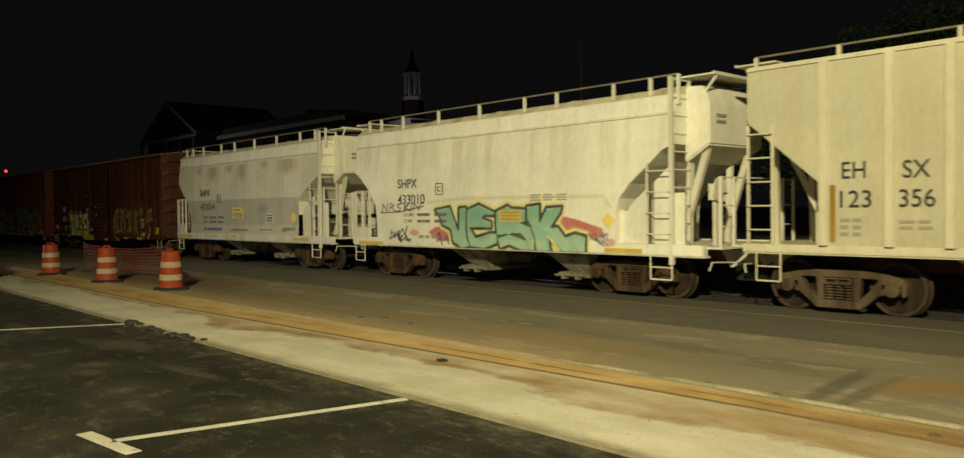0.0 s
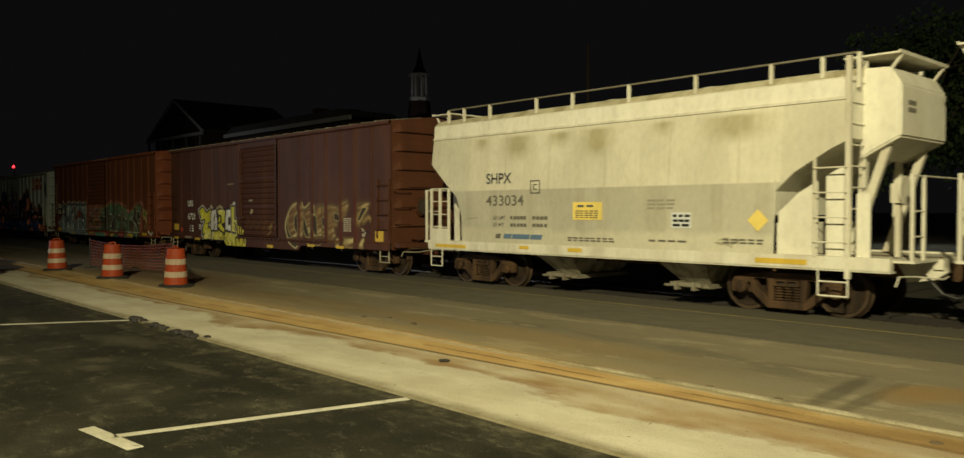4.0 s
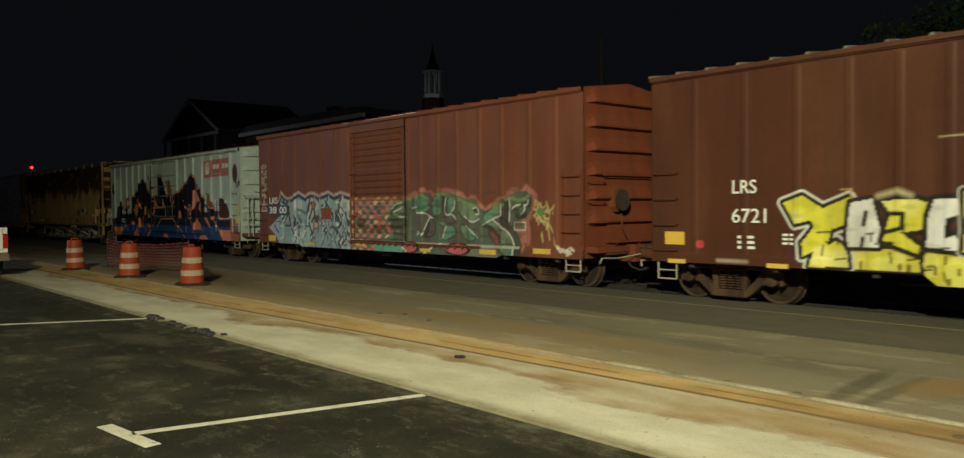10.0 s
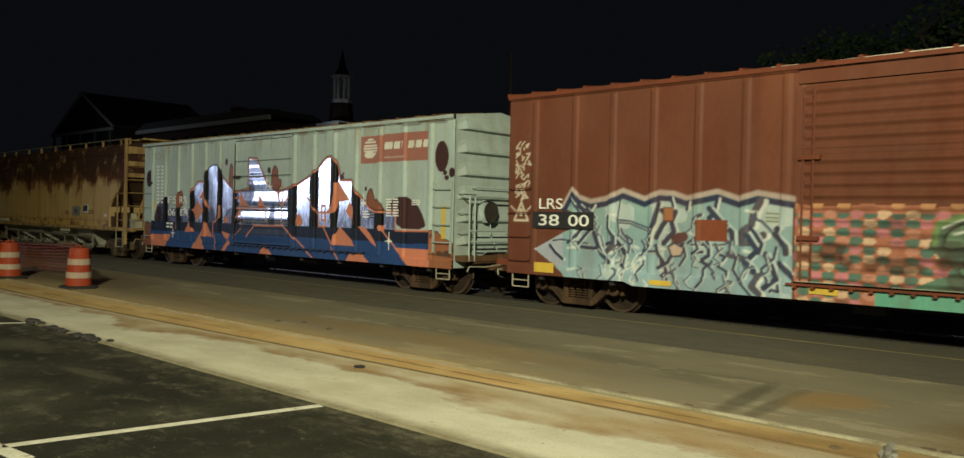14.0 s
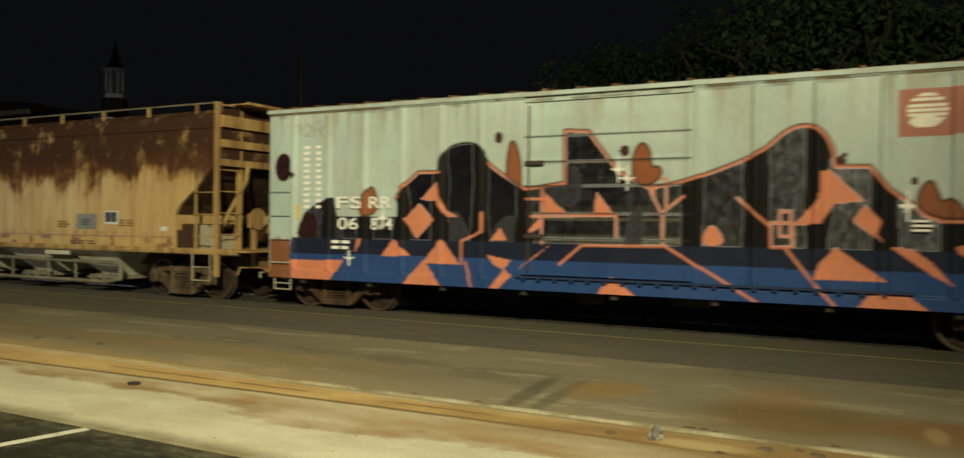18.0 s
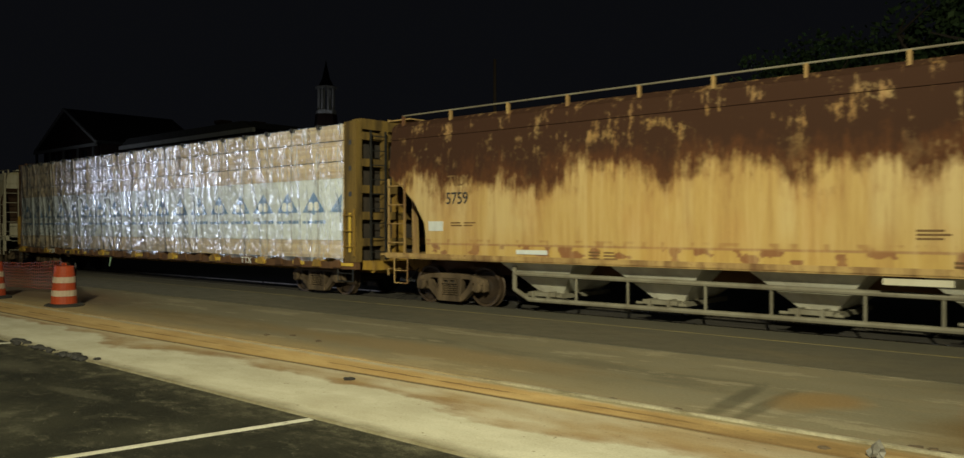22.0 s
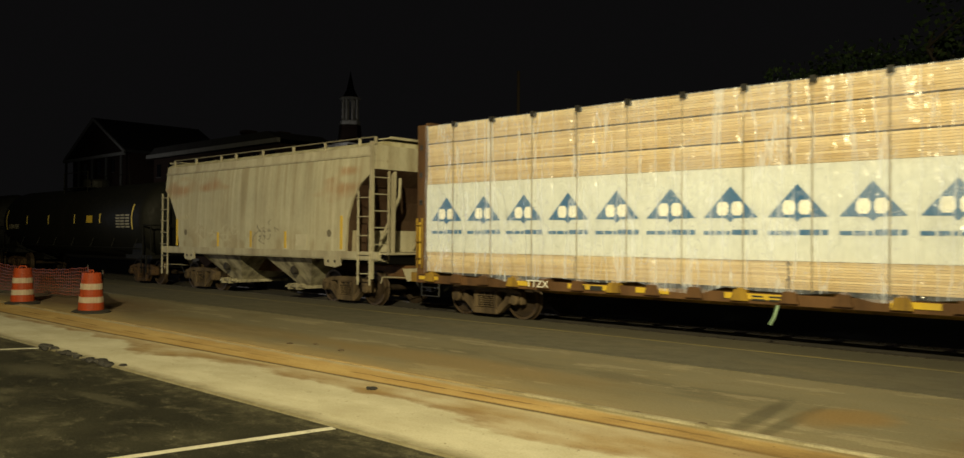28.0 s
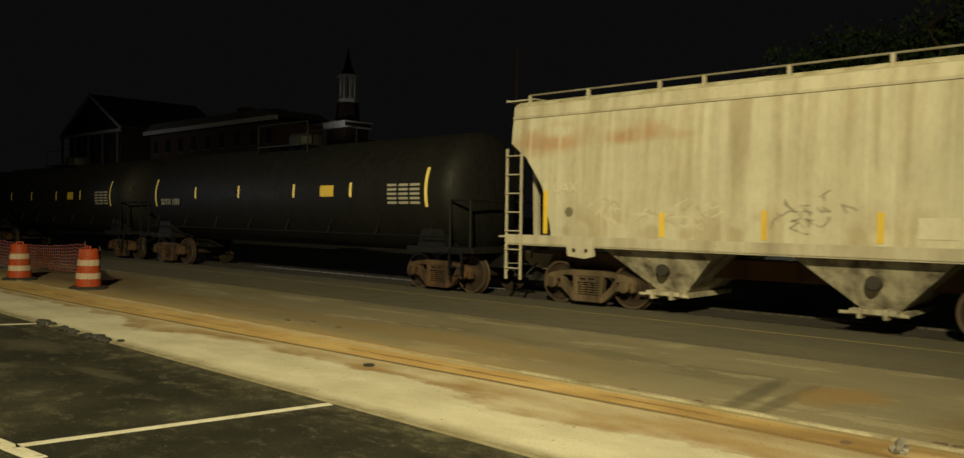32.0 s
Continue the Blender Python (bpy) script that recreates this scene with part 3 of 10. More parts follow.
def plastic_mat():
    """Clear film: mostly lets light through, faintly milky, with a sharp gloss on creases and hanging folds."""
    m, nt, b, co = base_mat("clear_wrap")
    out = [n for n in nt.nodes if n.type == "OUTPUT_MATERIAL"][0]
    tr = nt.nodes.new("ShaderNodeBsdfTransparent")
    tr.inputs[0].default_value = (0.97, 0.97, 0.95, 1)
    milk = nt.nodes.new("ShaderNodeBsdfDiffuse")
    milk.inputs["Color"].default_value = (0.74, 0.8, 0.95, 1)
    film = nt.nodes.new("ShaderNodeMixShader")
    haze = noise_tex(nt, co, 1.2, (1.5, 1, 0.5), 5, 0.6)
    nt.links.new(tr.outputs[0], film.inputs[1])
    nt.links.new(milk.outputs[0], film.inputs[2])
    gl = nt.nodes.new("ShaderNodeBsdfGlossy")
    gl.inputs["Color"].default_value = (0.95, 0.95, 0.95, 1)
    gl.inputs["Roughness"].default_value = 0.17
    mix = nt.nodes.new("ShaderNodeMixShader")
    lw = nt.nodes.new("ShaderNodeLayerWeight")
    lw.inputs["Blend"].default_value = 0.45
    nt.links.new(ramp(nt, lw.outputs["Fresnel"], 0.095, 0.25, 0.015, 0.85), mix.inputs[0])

    def crease(scale, stretch, detail):
        mp = nt.nodes.new("ShaderNodeMapping")
        mp.inputs["Scale"].default_value = stretch
        mp.inputs["Rotation"].default_value = (0, 0.25, 0)
        nt.links.new(co, mp.inputs["Vector"])
        n = nt.nodes.new("ShaderNodeTexNoise")
        n.inputs["Scale"].default_value, n.inputs["Detail"].default_value = scale, detail
        nt.links.new(mp.outputs["Vector"], n.inputs["Vector"])
        return mathn(nt, "ABSOLUTE", mathn(nt, "SUBTRACT", n.outputs["Fac"], 0.5))
    fold = crease(1.0, (2.8, 1, 0.22), 3)
    wr = crease(2.6, (1.3, 1, 0.8), 4)
    # white streaks along the folds, mixed into the film as soft crease glints
    gather = mathn(nt, "ADD", ramp(nt, fold, 0.022, 0.0, 0, 0.34), ramp(nt, wr, 0.012, 0.0, 0, 0.22))
    nt.links.new(mathn(nt, "ADD", ramp(nt, haze, 0.35, 0.7, 0.05, 0.28), gather), film.inputs[0])
    tiny = noise_tex(nt, co, 22.0, (1, 1, 1), 2, 0.5)
    h = mathn(nt, "ADD", mathn(nt, "MULTIPLY", fold, 4.2), mathn(nt, "ADD", mathn(nt, "MULTIPLY", wr, 1.1), mathn(nt, "MULTIPLY", tiny, 0.06)))
    n = nt.nodes.new("ShaderNodeBump")
    n.inputs["Strength"].default_value, n.inputs["Distance"].default_value = 1.0, 0.05
    nt.links.new(h, n.inputs["Height"])
    nt.links.new(n.outputs["Normal"], gl.inputs["Normal"])
    nt.links.new(n.outputs["Normal"], milk.inputs["Normal"])
    nt.links.new(film.outputs[0], mix.inputs[1])
    nt.links.new(gl.outputs[0], mix.inputs[2])
    nt.links.new(mix.outputs[0], out.inputs[0])
    return m


M["leaf"], M["lumber"], M["plastic"] = leaf_mat(), lumber_mat(), plastic_mat()


# ---------------------------------------------------------------- mesh helpers


def box(bm, x0, x1, y0, y1, z0, z1):
    v = [bm.verts.new((x, y, z)) for x in (x0, x1) for y in (y0, y1) for z in (z0, z1)]
    for f in ((0, 1, 3, 2), (4, 6, 7, 5), (0, 4, 5, 1), (2, 3, 7, 6), (0, 2, 6, 4), (1, 5, 7, 3)):
        bm.faces.new([v[i] for i in f])
    return v


def prism(bm, pts, lo, hi, axis="y"):
    """A polygon, in the plane across the axis, drawn out from lo to hi."""
    def put(a, b, c):
        return {"y": (a, c, b), "x": (c, a, b), "z": (a, b, c)}[axis]
    one = [bm.verts.new(put(a, b, lo)) for a, b in pts]
    two = [bm.verts.new(put(a, b, hi)) for a, b in pts]
    n = len(pts)
    bm.faces.new(one), bm.faces.new(two[::-1])
    for i in range(n):
        bm.faces.new((one[i], two[i], two[(i + 1) % n], one[(i + 1) % n]))


def rod(bm, p, q, r, n=6, r2=None):
    p, q = Vector(p), Vector(q)
    d = (q - p).normalized()
    u = d.cross(Vector((0, 0, 1)) if abs(d.z) < 0.9 else Vector((1, 0, 0))).normalized()
    w = d.cross(u)
    a, b = [], []
    for i in range(n):
        k = 2 * math.pi * i / n
        o = u * math.cos(k) + w * math.sin(k)
        a.append(bm.verts.new(p + o * r)), b.append(bm.verts.new(q + o * (r if r2 is None else r2)))
    for i in range(n):
        bm.faces.new((a[i], a[(i + 1) % n], b[(i + 1) % n], b[i]))
    bm.faces.new(a[::-1]), bm.faces.new(b)


def path(bm, pts, r, n=6):
    for a, b in zip(pts, pts[1:]):
        rod(bm, a, b, r, n)


def lathe(bm, prof, n=24, axis="z", at=(0, 0, 0)):
    """Profile of (radius, height) turned about the axis through at."""
    rings = []
    for r, h in prof:
        ring = []
        for i in range(n):
            k = 2 * math.pi * i / n
            a, b = r * math.cos(k), r * math.sin(k)
            p = {"z": (a, b, h), "y": (a, h, b), "x": (h, a, b)}[axis]
            ring.append(bm.verts.new((p[0] + at[0], p[1] + at[1], p[2] + at[2])))
        rings.append(ring)
    for a, b in zip(rings, rings[1:]):
        for i in range(n):
            bm.faces.new((a[i], a[(i + 1) % n], b[(i + 1) % n], b[i]))
    if prof[0][0] > 1e-4:
        bm.faces.new(rings[0][::-1])
    if prof[-1][0] > 1e-4:
        bm.faces.new(rings[-1])


def mesh_of(name, bm, mat, smooth=False):
    bmesh.ops.recalc_face_normals(bm, faces=bm.faces[:])
    me = bpy.data.meshes.new(name)
    bm.to_mesh(me)
    bm.free()
    if smooth:
        me.shade_smooth()
    for mm in (mat if isinstance(mat, (list, tuple)) else [mat]):
        me.materials.append(mm)
    return me


def part(name, bm, mat, parent, label="", smooth=False):
    ob = new(name, mesh_of(name, bm, mat, smooth))
    ob.parent = parent
    if label:
        tagged(ob, label)
    return ob


def thing(name, label, category, group="", at=(0, 0, 0)):
    ob = new(name)
    ob.location = at
    return tagged(ob, label, category, group)


def solid(name, bm, mat, label, category="", kind="", group="", smooth=False):
    ob = new(name, mesh_of(name, bm, mat, smooth))
    return tagged(ob, label, category, group, kind)


def islands(me):
    """The separate pieces of a mesh, as lists of face indices."""
    root = list(range(len(me.vertices)))

    def find(a):
        while root[a] != a:
            root[a] = root[root[a]]
            a = root[a]
        return a
    for p in me.polygons:
        v = p.vertices
        for k in v[1:]:
            root[find(v[0])] = find(k)
    out = {}
    for p in me.polygons:
        out.setdefault(find(p.vertices[0]), []).append(p)
    return list(out.values())


def lettering(name, body, x, y, z, height, mat, parent, width=None, label="", tilt=0.0):
    """Stencilled characters, each a part of its own, on an upright side that faces -y; x, z is the lower left corner."""
    cu = bpy.data.curves.new(name, "FONT")
    cu.body, cu.size, cu.extrude, cu.offset = body, height / 0.69, 0.002, 0.002
    ob = bpy.data.objects.new(name, cu)
    me = bpy.data.meshes.new_from_object(ob)
    bpy.data.objects.remove(ob)
    xs = [v.co.x for v in me.vertices]
    x0, w = min(xs), max(xs) - min(xs)
    k = (width / w) if width else 1.0
    me.transform(Matrix.Translation((x, y, z)) @ Matrix.Rotation(radians(90), 4, "X") @ Matrix.Diagonal((k, 1, 1, 1)) @ Matrix.Translation((-x0, 0, 0)))
    for piece in islands(me):
        used = sorted({v for p in piece for v in p.vertices})
        at = {v: i for i, v in enumerate(used)}
        m = bpy.data.meshes.new(name)
        m.from_pydata([me.vertices[v].co[:] for v in used], [], [[at[v] for v in p.vertices] for p in piece])
        m.materials.append(mat)
        out = new(name, m)
        out.parent = parent
    bpy.data.meshes.remove(me)


def grid_mesh(name, P, mat, parent, colours=None, label=""):
    """A sheet from an array of points (rows, columns, 3), with its colour layer."""
    r, c, _ = P.shape
    idx = np.arange(r * c).reshape(r, c)
    q = np.stack([idx[:-1, :-1], idx[:-1, 1:], idx[1:, 1:], idx[1:, :-1]], -1).reshape(-1, 4)
    me = bpy.data.meshes.new(name)
    me.vertices.add(r * c)
    me.vertices.foreach_set("co", P.reshape(-1).astype(np.float32))
    me.loops.add(q.size)
    me.loops.foreach_set("vertex_index", q.reshape(-1).astype(np.int32))
    me.polygons.add(len(q))
    me.polygons.foreach_set("loop_start", np.arange(0, q.size, 4, dtype=np.int32))
    me.update(calc_edges=True)
    if colours is not None:
        at = me.attributes.new("paint", "FLOAT_COLOR", "POINT")
        at.data.foreach_set("color", colours.reshape(-1).astype(np.float32))
    me.materials.append(mat)
    ob = new(name, me)
    ob.parent = parent
    if label:
        tagged(ob, label)
    return ob


def inside(poly, X, Z):
    hit = np.zeros(X.shape, bool)
    for (ax, az), (bx, bz) in zip(poly, poly[1:] + poly[:1]):
        if az == bz:
            continue
        hit ^= ((az > Z) != (bz > Z)) & (X < (bx - ax) * (Z - az) / (bz - az) + ax)
    return hit


def near_line(line, X, Z):
    d = np.full(X.shape, 1e9)
    for (ax, az), (bx, bz) in zip(line, line[1:]):
        ll = (bx - ax) ** 2 + (bz - az) ** 2 + 1e-9
        k = np.clip(((X - ax) * (bx - ax) + (Z - az) * (bz - az)) / ll, 0, 1)
        d = np.minimum(d, np.hypot(X - ax - k * (bx - ax), Z - az - k * (bz - az)))
    return d


def vnoise(X, Z, scale, seed=0):
    """Smooth value noise on the plane, 0 to 1."""
    x, z = X * scale + seed * 17.3, Z * scale + seed * 5.1
    xi, zi = np.floor(x), np.floor(z)
    fx, fz = x - xi, z - zi
    fx, fz = fx * fx * (3 - 2 * fx), fz * fz * (3 - 2 * fz)

    def h(a, b):
        s = np.sin(a * 127.1 + b * 311.7 + seed * 74.7) * 43758.5453
        return s - np.floor(s)
    return (h(xi, zi) * (1 - fx) + h(xi + 1, zi) * fx) * (1 - fz) + (h(xi, zi + 1) * (1 - fx) + h(xi + 1, zi + 1) * fx) * fz


def rounded(pts, closed=True, times=2):
    """Corners of an outline cut twice, so that it runs in curves."""
    for _ in range(times):
        ends = list(zip(pts, pts[1:] + pts[:1])) if closed else list(zip(pts, pts[1:]))
        out = [] if closed else [pts[0]]
        for (ax, az), (bx, bz) in ends:
            out += [(ax * 0.75 + bx * 0.25, az * 0.75 + bz * 0.25), (ax * 0.25 + bx * 0.75, az * 0.25 + bz * 0.75)]
        pts = out if closed else out + [pts[-1]]
    return pts


class Canvas:
    """Colours to be sprayed on a side, at points X (along) and Z (up)."""

    def __init__(self, X, Z, base, gloss=0.0):
        self.X, self.Z = X, Z
        self.c = np.empty((*X.shape, 4))
        self.c[..., :3], self.c[..., 3] = base, gloss

    def put(self, mask, col, gloss=0.0):
        m = np.clip(mask, 0, 1)[..., None] if mask.dtype != bool else mask.astype(float)[..., None]
        self.c = self.c * (1 - m) + m * np.array([*col, gloss])

    def fill(self, poly, col, gloss=0.0, edge=None, w=0.03):
        self.put(inside(poly, self.X, self.Z), col, gloss)
        if edge is not None:
            self.line(poly + poly[:1], w, edge, gloss)

    def line(self, pts, w, col, gloss=0.0, soft=0.02):
        d = near_line(pts, self.X, self.Z)
        self.put(np.clip((w / 2 + soft / 2 - d) / soft, 0, 1), col, gloss)

    def stroke(self, pts, w, col, rim, rw=0.05, gloss=0.0):
        self.line(pts, w + 2 * rw, rim, gloss)
        self.line(pts, w, col, gloss)


# ---------------------------------------------------------------- the train's run
SPEED = [(0.0, -0.03), (0.1, 0.372), (1.0, 3.99), (2.0, 8.03), (3.5, 14.09), (5.5, 22.14), (8.0, 32.17), (10.5, 42.21), (13.5, 54.28), (15.5, 62.32), (18.0, 72.4), (20.5, 82.44), (23.0, 92.45), (25.5, 102.49), (27.5, 110.55), (30.0, 120.62), (31.9, 128.277), (32.0, 128.68)]
TRACK_Y = 14.85
HALF = 1.55


def run(t):
    for (a, sa), (b, sb) in zip(SPEED, SPEED[1:]):
        if t <= b:
            return sa + (sb - sa) * (t - a) / (b - a)
    return SPEED[-1][1]

# ---------------------------------------------------------------- ground and street


def slab(bm, x0, x1, y0, y1, z, nx=1, ny=1):
    vs = [[bm.verts.new((x0 + (x1 - x0) * i / nx, y0 + (y1 - y0) * j / ny, z)) for j in range(ny + 1)] for i in range(nx + 1)]
    for i in range(nx):
        for j in range(ny):
            bm.faces.new((vs[i][j], vs[i + 1][j], vs[i + 1][j + 1], vs[i][j + 1]))


bm = bmesh.new()
slab(bm, -900, 900, -600, 1200, -0.05)
solid("ground", bm, M["earth"], "dark open ground around the street at night", "ground", "structure")
bm = bmesh.new()
box(bm, -140, 60, -40, 4.82, -0.04, 0.0)
solid("car_park", bm, M["asphalt"], "worn dark asphalt of a car park with pale grit", "car park", "structure")
# open joint between the pavement and the gutter; it runs slightly askew
JOINT = [(-140, 6.33), (-16.5, 6.33), (-14, 6.4), (-10, 6.55), (-6, 6.69), (-3.5, 6.77), (60, 6.77)]
bm = bmesh.new()
prism(bm, [(-140, 4.822)] + [(x, y - 0.03) for x, y in JOINT] + [(60, 4.822)], -0.04, 0.026, "z")
solid("pavement", bm, M["concrete"], "pale concrete pavement stained with orange clay", "pavement", "structure")
bm = bmesh.new()
prism(bm, [(-140, 7.3)] + [(x, y + 0.035) for x, y in JOINT] + [(60, 7.3)], -0.04, 0.012, "z")
solid("gutter", bm, M["concrete"], "concrete gutter strip covered with orange clay dust", "gutter", "structure")
bm = bmesh.new()
prism(bm, [(7.302, -0.04), (7.302, 0.03), (7.32, 0.038), (7.375, 0.034), (7.43, -0.006), (7.43, -0.04)], -140, 60, "x")
solid("kerb", bm, M["kerb"], "low worn pale concrete kerb edge", "kerb", "structure")
bm = bmesh.new()
box(bm, -140, 60, 7.432, 10.8, -0.04, 0.0)
solid("road_shoulder", bm, M["road_old"], "old greyish brown road surface with clay stains", "road", "structure")
bm = bmesh.new()
box(bm, -140, 60, 10.802, 14.06, -0.04, 0.008)
solid("road", bm, M["road_new"], "darker newer asphalt strip beside the track", "road", "structure")
bm = bmesh.new()
box(bm, -140, 60, 12.9, 12.96, 0.0, 0.0125)
solid("road_line", bm, M["line_yellow"], "thin faded yellow edge line on the asphalt", "road marking", "structure")
bm = bmesh.new()
box(bm, -200, 120, 14.2, 17.4, -0.045, -0.02)
solid("track_bed", bm, M["ballast"], "dark stony bed between the rails", "track bed", "structure")


def rail(y):
    bm = bmesh.new()
    pr = [(-0.065, -0.13), (0.065, -0.13), (0.065, -0.115), (0.012, -0.1), (0.012, -0.04), (0.036, -0.03), (0.036, 0.0), (0.03, 0.006), (-0.03, 0.006), (-0.036, 0.0), (-0.036, -0.03), (-0.012, -0.04), (-0.012, -0.1), (-0.065, -0.115)]
    prism(bm, [(y + a, b + 0.01) for a, b in pr], -200, 120, "x")
    return solid("rail", bm, M["rail"], "steel rail with a polished running top", "rail", "structure")


rail(TRACK_Y - 0.7525)
rail(TRACK_Y + 0.7525)


def marking(pts, label, w=0.1):
    bm = bmesh.new()
    (ax, ay), (bx, by) = pts
    d = Vector((bx - ax, by - ay)).normalized()
    n = Vector((-d.y, d.x)) * w / 2
    prism(bm, [(ax + n.x, ay + n.y), (bx + n.x, by + n.y), (bx - n.x, by - n.y), (ax - n.x, ay - n.y)], 0.001, 0.005, "z")
    return solid("parking_line", bm, M["line_white"], label, "parking line", "structure")


marking([(-6.94, 2.19), (-6.39, 4.8)], "worn white painted parking bay line on asphalt")
marking([(-7.37, 2.1), (-6.47, 2.2)], "white painted end mark of a parking bay line", 0.13)
marking([(-15.5, 2.2), (-14.25, 4.8)], "worn white painted parking bay line on asphalt")

# ---------------------------------------------------------------- running gear, built once and shared


def wheelset_mesh():
    bm = bmesh.new()
    for s in (-1, 1):
        prof = [(0.07, 0.93), (0.10, 0.90), (0.13, 0.80), (0.2, 0.765), (0.31, 0.76), (0.375, 0.775), (0.395, 0.815), (0.45, 0.82), (0.458, 0.805), (0.458, 0.72), (0.462, 0.70), (0.485, 0.685), (0.48, 0.665), (0.40, 0.665), (0.36, 0.69), (0.2, 0.715), (0.11, 0.68), (0.08, 0.62)]
        lathe(bm, [(r, h * s) for r, h in prof], 36, "y")
        lathe(bm, [(0.0, 1.10 * s), (0.075, 1.10 * s), (0.09, 1.07 * s), (0.09, 0.93 * s)], 12, "y")
        for k in range(3):
            a = k * 2.094
            rod(bm, (0.05 * math.cos(a), 1.09 * s, 0.05 * math.sin(a)), (0.05 * math.cos(a), 1.12 * s, 0.05 * math.sin(a)), 0.014)
    rod(bm, (0, -0.7, 0), (0, 0.7, 0), 0.08, 10)
    for f in bm.faces:
        c = f.calc_center_median()
        r = math.hypot(c.x, c.z)
        if r > 0.45 or (r > 0.385 and abs(c.y) > 0.8):
            f.material_index = 1
    return mesh_of("wheelset", bm, [M["wheel"], M["rim"]])


def frame_mesh(mat):
    """Cast side frame: humped top chord, sloping tension arms, open windows, spring nest, bearing caps."""
    bm = bmesh.new()
    y0, y1 = -0.075, 0.075
    prism(bm, [(-1.1, 0.54), (-1.04, 0.65), (-0.72, 0.72), (-0.4, 0.755), (0.4, 0.755), (0.72, 0.72), (1.04, 0.65), (1.1, 0.54), (0.8, 0.565), (0.6, 0.63), (-0.6, 0.63), (-0.8, 0.565)], y0, y1)
    prism(bm, [(-0.41, 0.135), (-0.36, 0.105), (0.36, 0.105), (0.41, 0.135), (0.36, 0.245), (-0.36, 0.245)], y0 - 0.03, y1 + 0.03)
    for s in (-1, 1):
        prism(bm, [(s * 0.36, 0.125), (s * 0.42, 0.14), (s * 0.69, 0.37), (s * 0.8, 0.565), (s * 0.66, 0.62), (s * 0.55, 0.45), (s * 0.33, 0.25)], y0, y1)
        prism(bm, [(s * 0.245, 0.24), (s * 0.35, 0.24), (s * 0.38, 0.64), (s * 0.265, 0.64)], y0 - 0.015, y1)
        prism(bm, [(s * 1.03, 0.35), (s * 1.09, 0.37), (s * 1.1, 0.55), (s * 1.02, 0.59)], y0, y1)
        prism(bm, [(s * 0.695, 0.36), (s * 0.75, 0.36), (s * 0.78, 0.56), (s * 0.7, 0.57)], y0, y1)
        prism(bm, [(s * 0.77, 0.52), (s * 1.02, 0.52), (s * 1.0, 0.6), (s * 0.79, 0.6)], y0 - 0.02, y1 + 0.02)
    bmesh.ops.recalc_face_normals(bm, faces=bm.faces[:])
    bmesh.ops.bevel(bm, geom=bm.edges[:], offset=0.012, segments=1, affect="EDGES")
    for s in (-1, 1):
        lathe(bm, [(0.0, -0.165), (0.055, -0.165), (0.07, -0.15), (0.105, -0.145), (0.118, -0.12), (0.118, 0.05)], 16, "y", (s * 0.89, 0, 0.462))
        for k in range(3):
            a = k * 2.094 + 0.5
            rod(bm, (s * 0.89 + 0.065 * math.cos(a), -0.16, 0.462 + 0.065 * math.sin(a)), (s * 0.89 + 0.065 * math.cos(a), -0.14, 0.462 + 0.065 * math.sin(a)), 0.016, 6)
    for i in range(3):
        x = -0.165 + 0.165 * i
        for k in range(5):
            lathe(bm, [(0.052, 0.255 + 0.05 * k), (0.074, 0.268 + 0.05 * k), (0.074, 0.28 + 0.05 * k), (0.052, 0.292 + 0.05 * k)], 9, "z", (x, -0.02, 0))
    # bolster's end with its two lightening holes
    box(bm, -0.235, 0.235, y0 - 0.04, y1, 0.515, 0.54)
    box(bm, -0.235, 0.235, y0 - 0.04, y1, 0.6, 0.625)
    for x in (-0.235, -0.02, 0.195):
        box(bm, x, x + 0.04, y0 - 0.035, y1, 0.54, 0.6)
    return mesh_of("side_frame", bm, mat)


def bolster_mesh():
    bm = bmesh.new()
    prism(bm, [(-1.05, 0.5), (-0.7, 0.42), (0.7, 0.42), (1.05, 0.5), (1.05, 0.58), (0.6, 0.72), (-0.6, 0.72), (-1.05, 0.58)], -0.17, 0.17, "x")
    lathe(bm, [(0.2, 0.7), (0.2, 0.8)], 12)
    for s in (-1, 1):
        box(bm, s * 0.55, s * 0.55 + 0.1, -0.75, 0.75, 0.34, 0.44)
        for e in (-1, 1):
            box(bm, s * 0.42, s * 0.5, e * 0.75 - 0.05, e * 0.75 + 0.05, 0.25, 0.6)
    return mesh_of("truck", bm, M["under"])


def coupler_mesh(s):
    bm = bmesh.new()
    box(bm, -0.55 * s, 0.35 * s, -0.07, 0.07, -0.07, 0.09)
    prism(bm, [(0.3 * s, -0.1), (0.55 * s, -0.16), (0.72 * s, -0.12), (0.74 * s, 0.02), (0.62 * s, 0.04), (0.6 * s, 0.16), (0.42 * s, 0.17), (0.3 * s, 0.1)], -0.16, 0.14, "z")
    return mesh_of("coupler", bm, M["truck"])


def hose_mesh(s):
    bm = bmesh.new()
    path(bm, [(0, 0, 0), (0.12 * s, -0.03, -0.12), (0.3 * s, -0.05, -0.3), (0.5 * s, -0.03, -0.36), (0.62 * s, 0.02, -0.33)], 0.022, 6)
    box(bm, 0.58 * s, 0.7 * s, -0.01, 0.05, -0.36, -0.29)
    return mesh_of("air_hose", bm, M["black"])


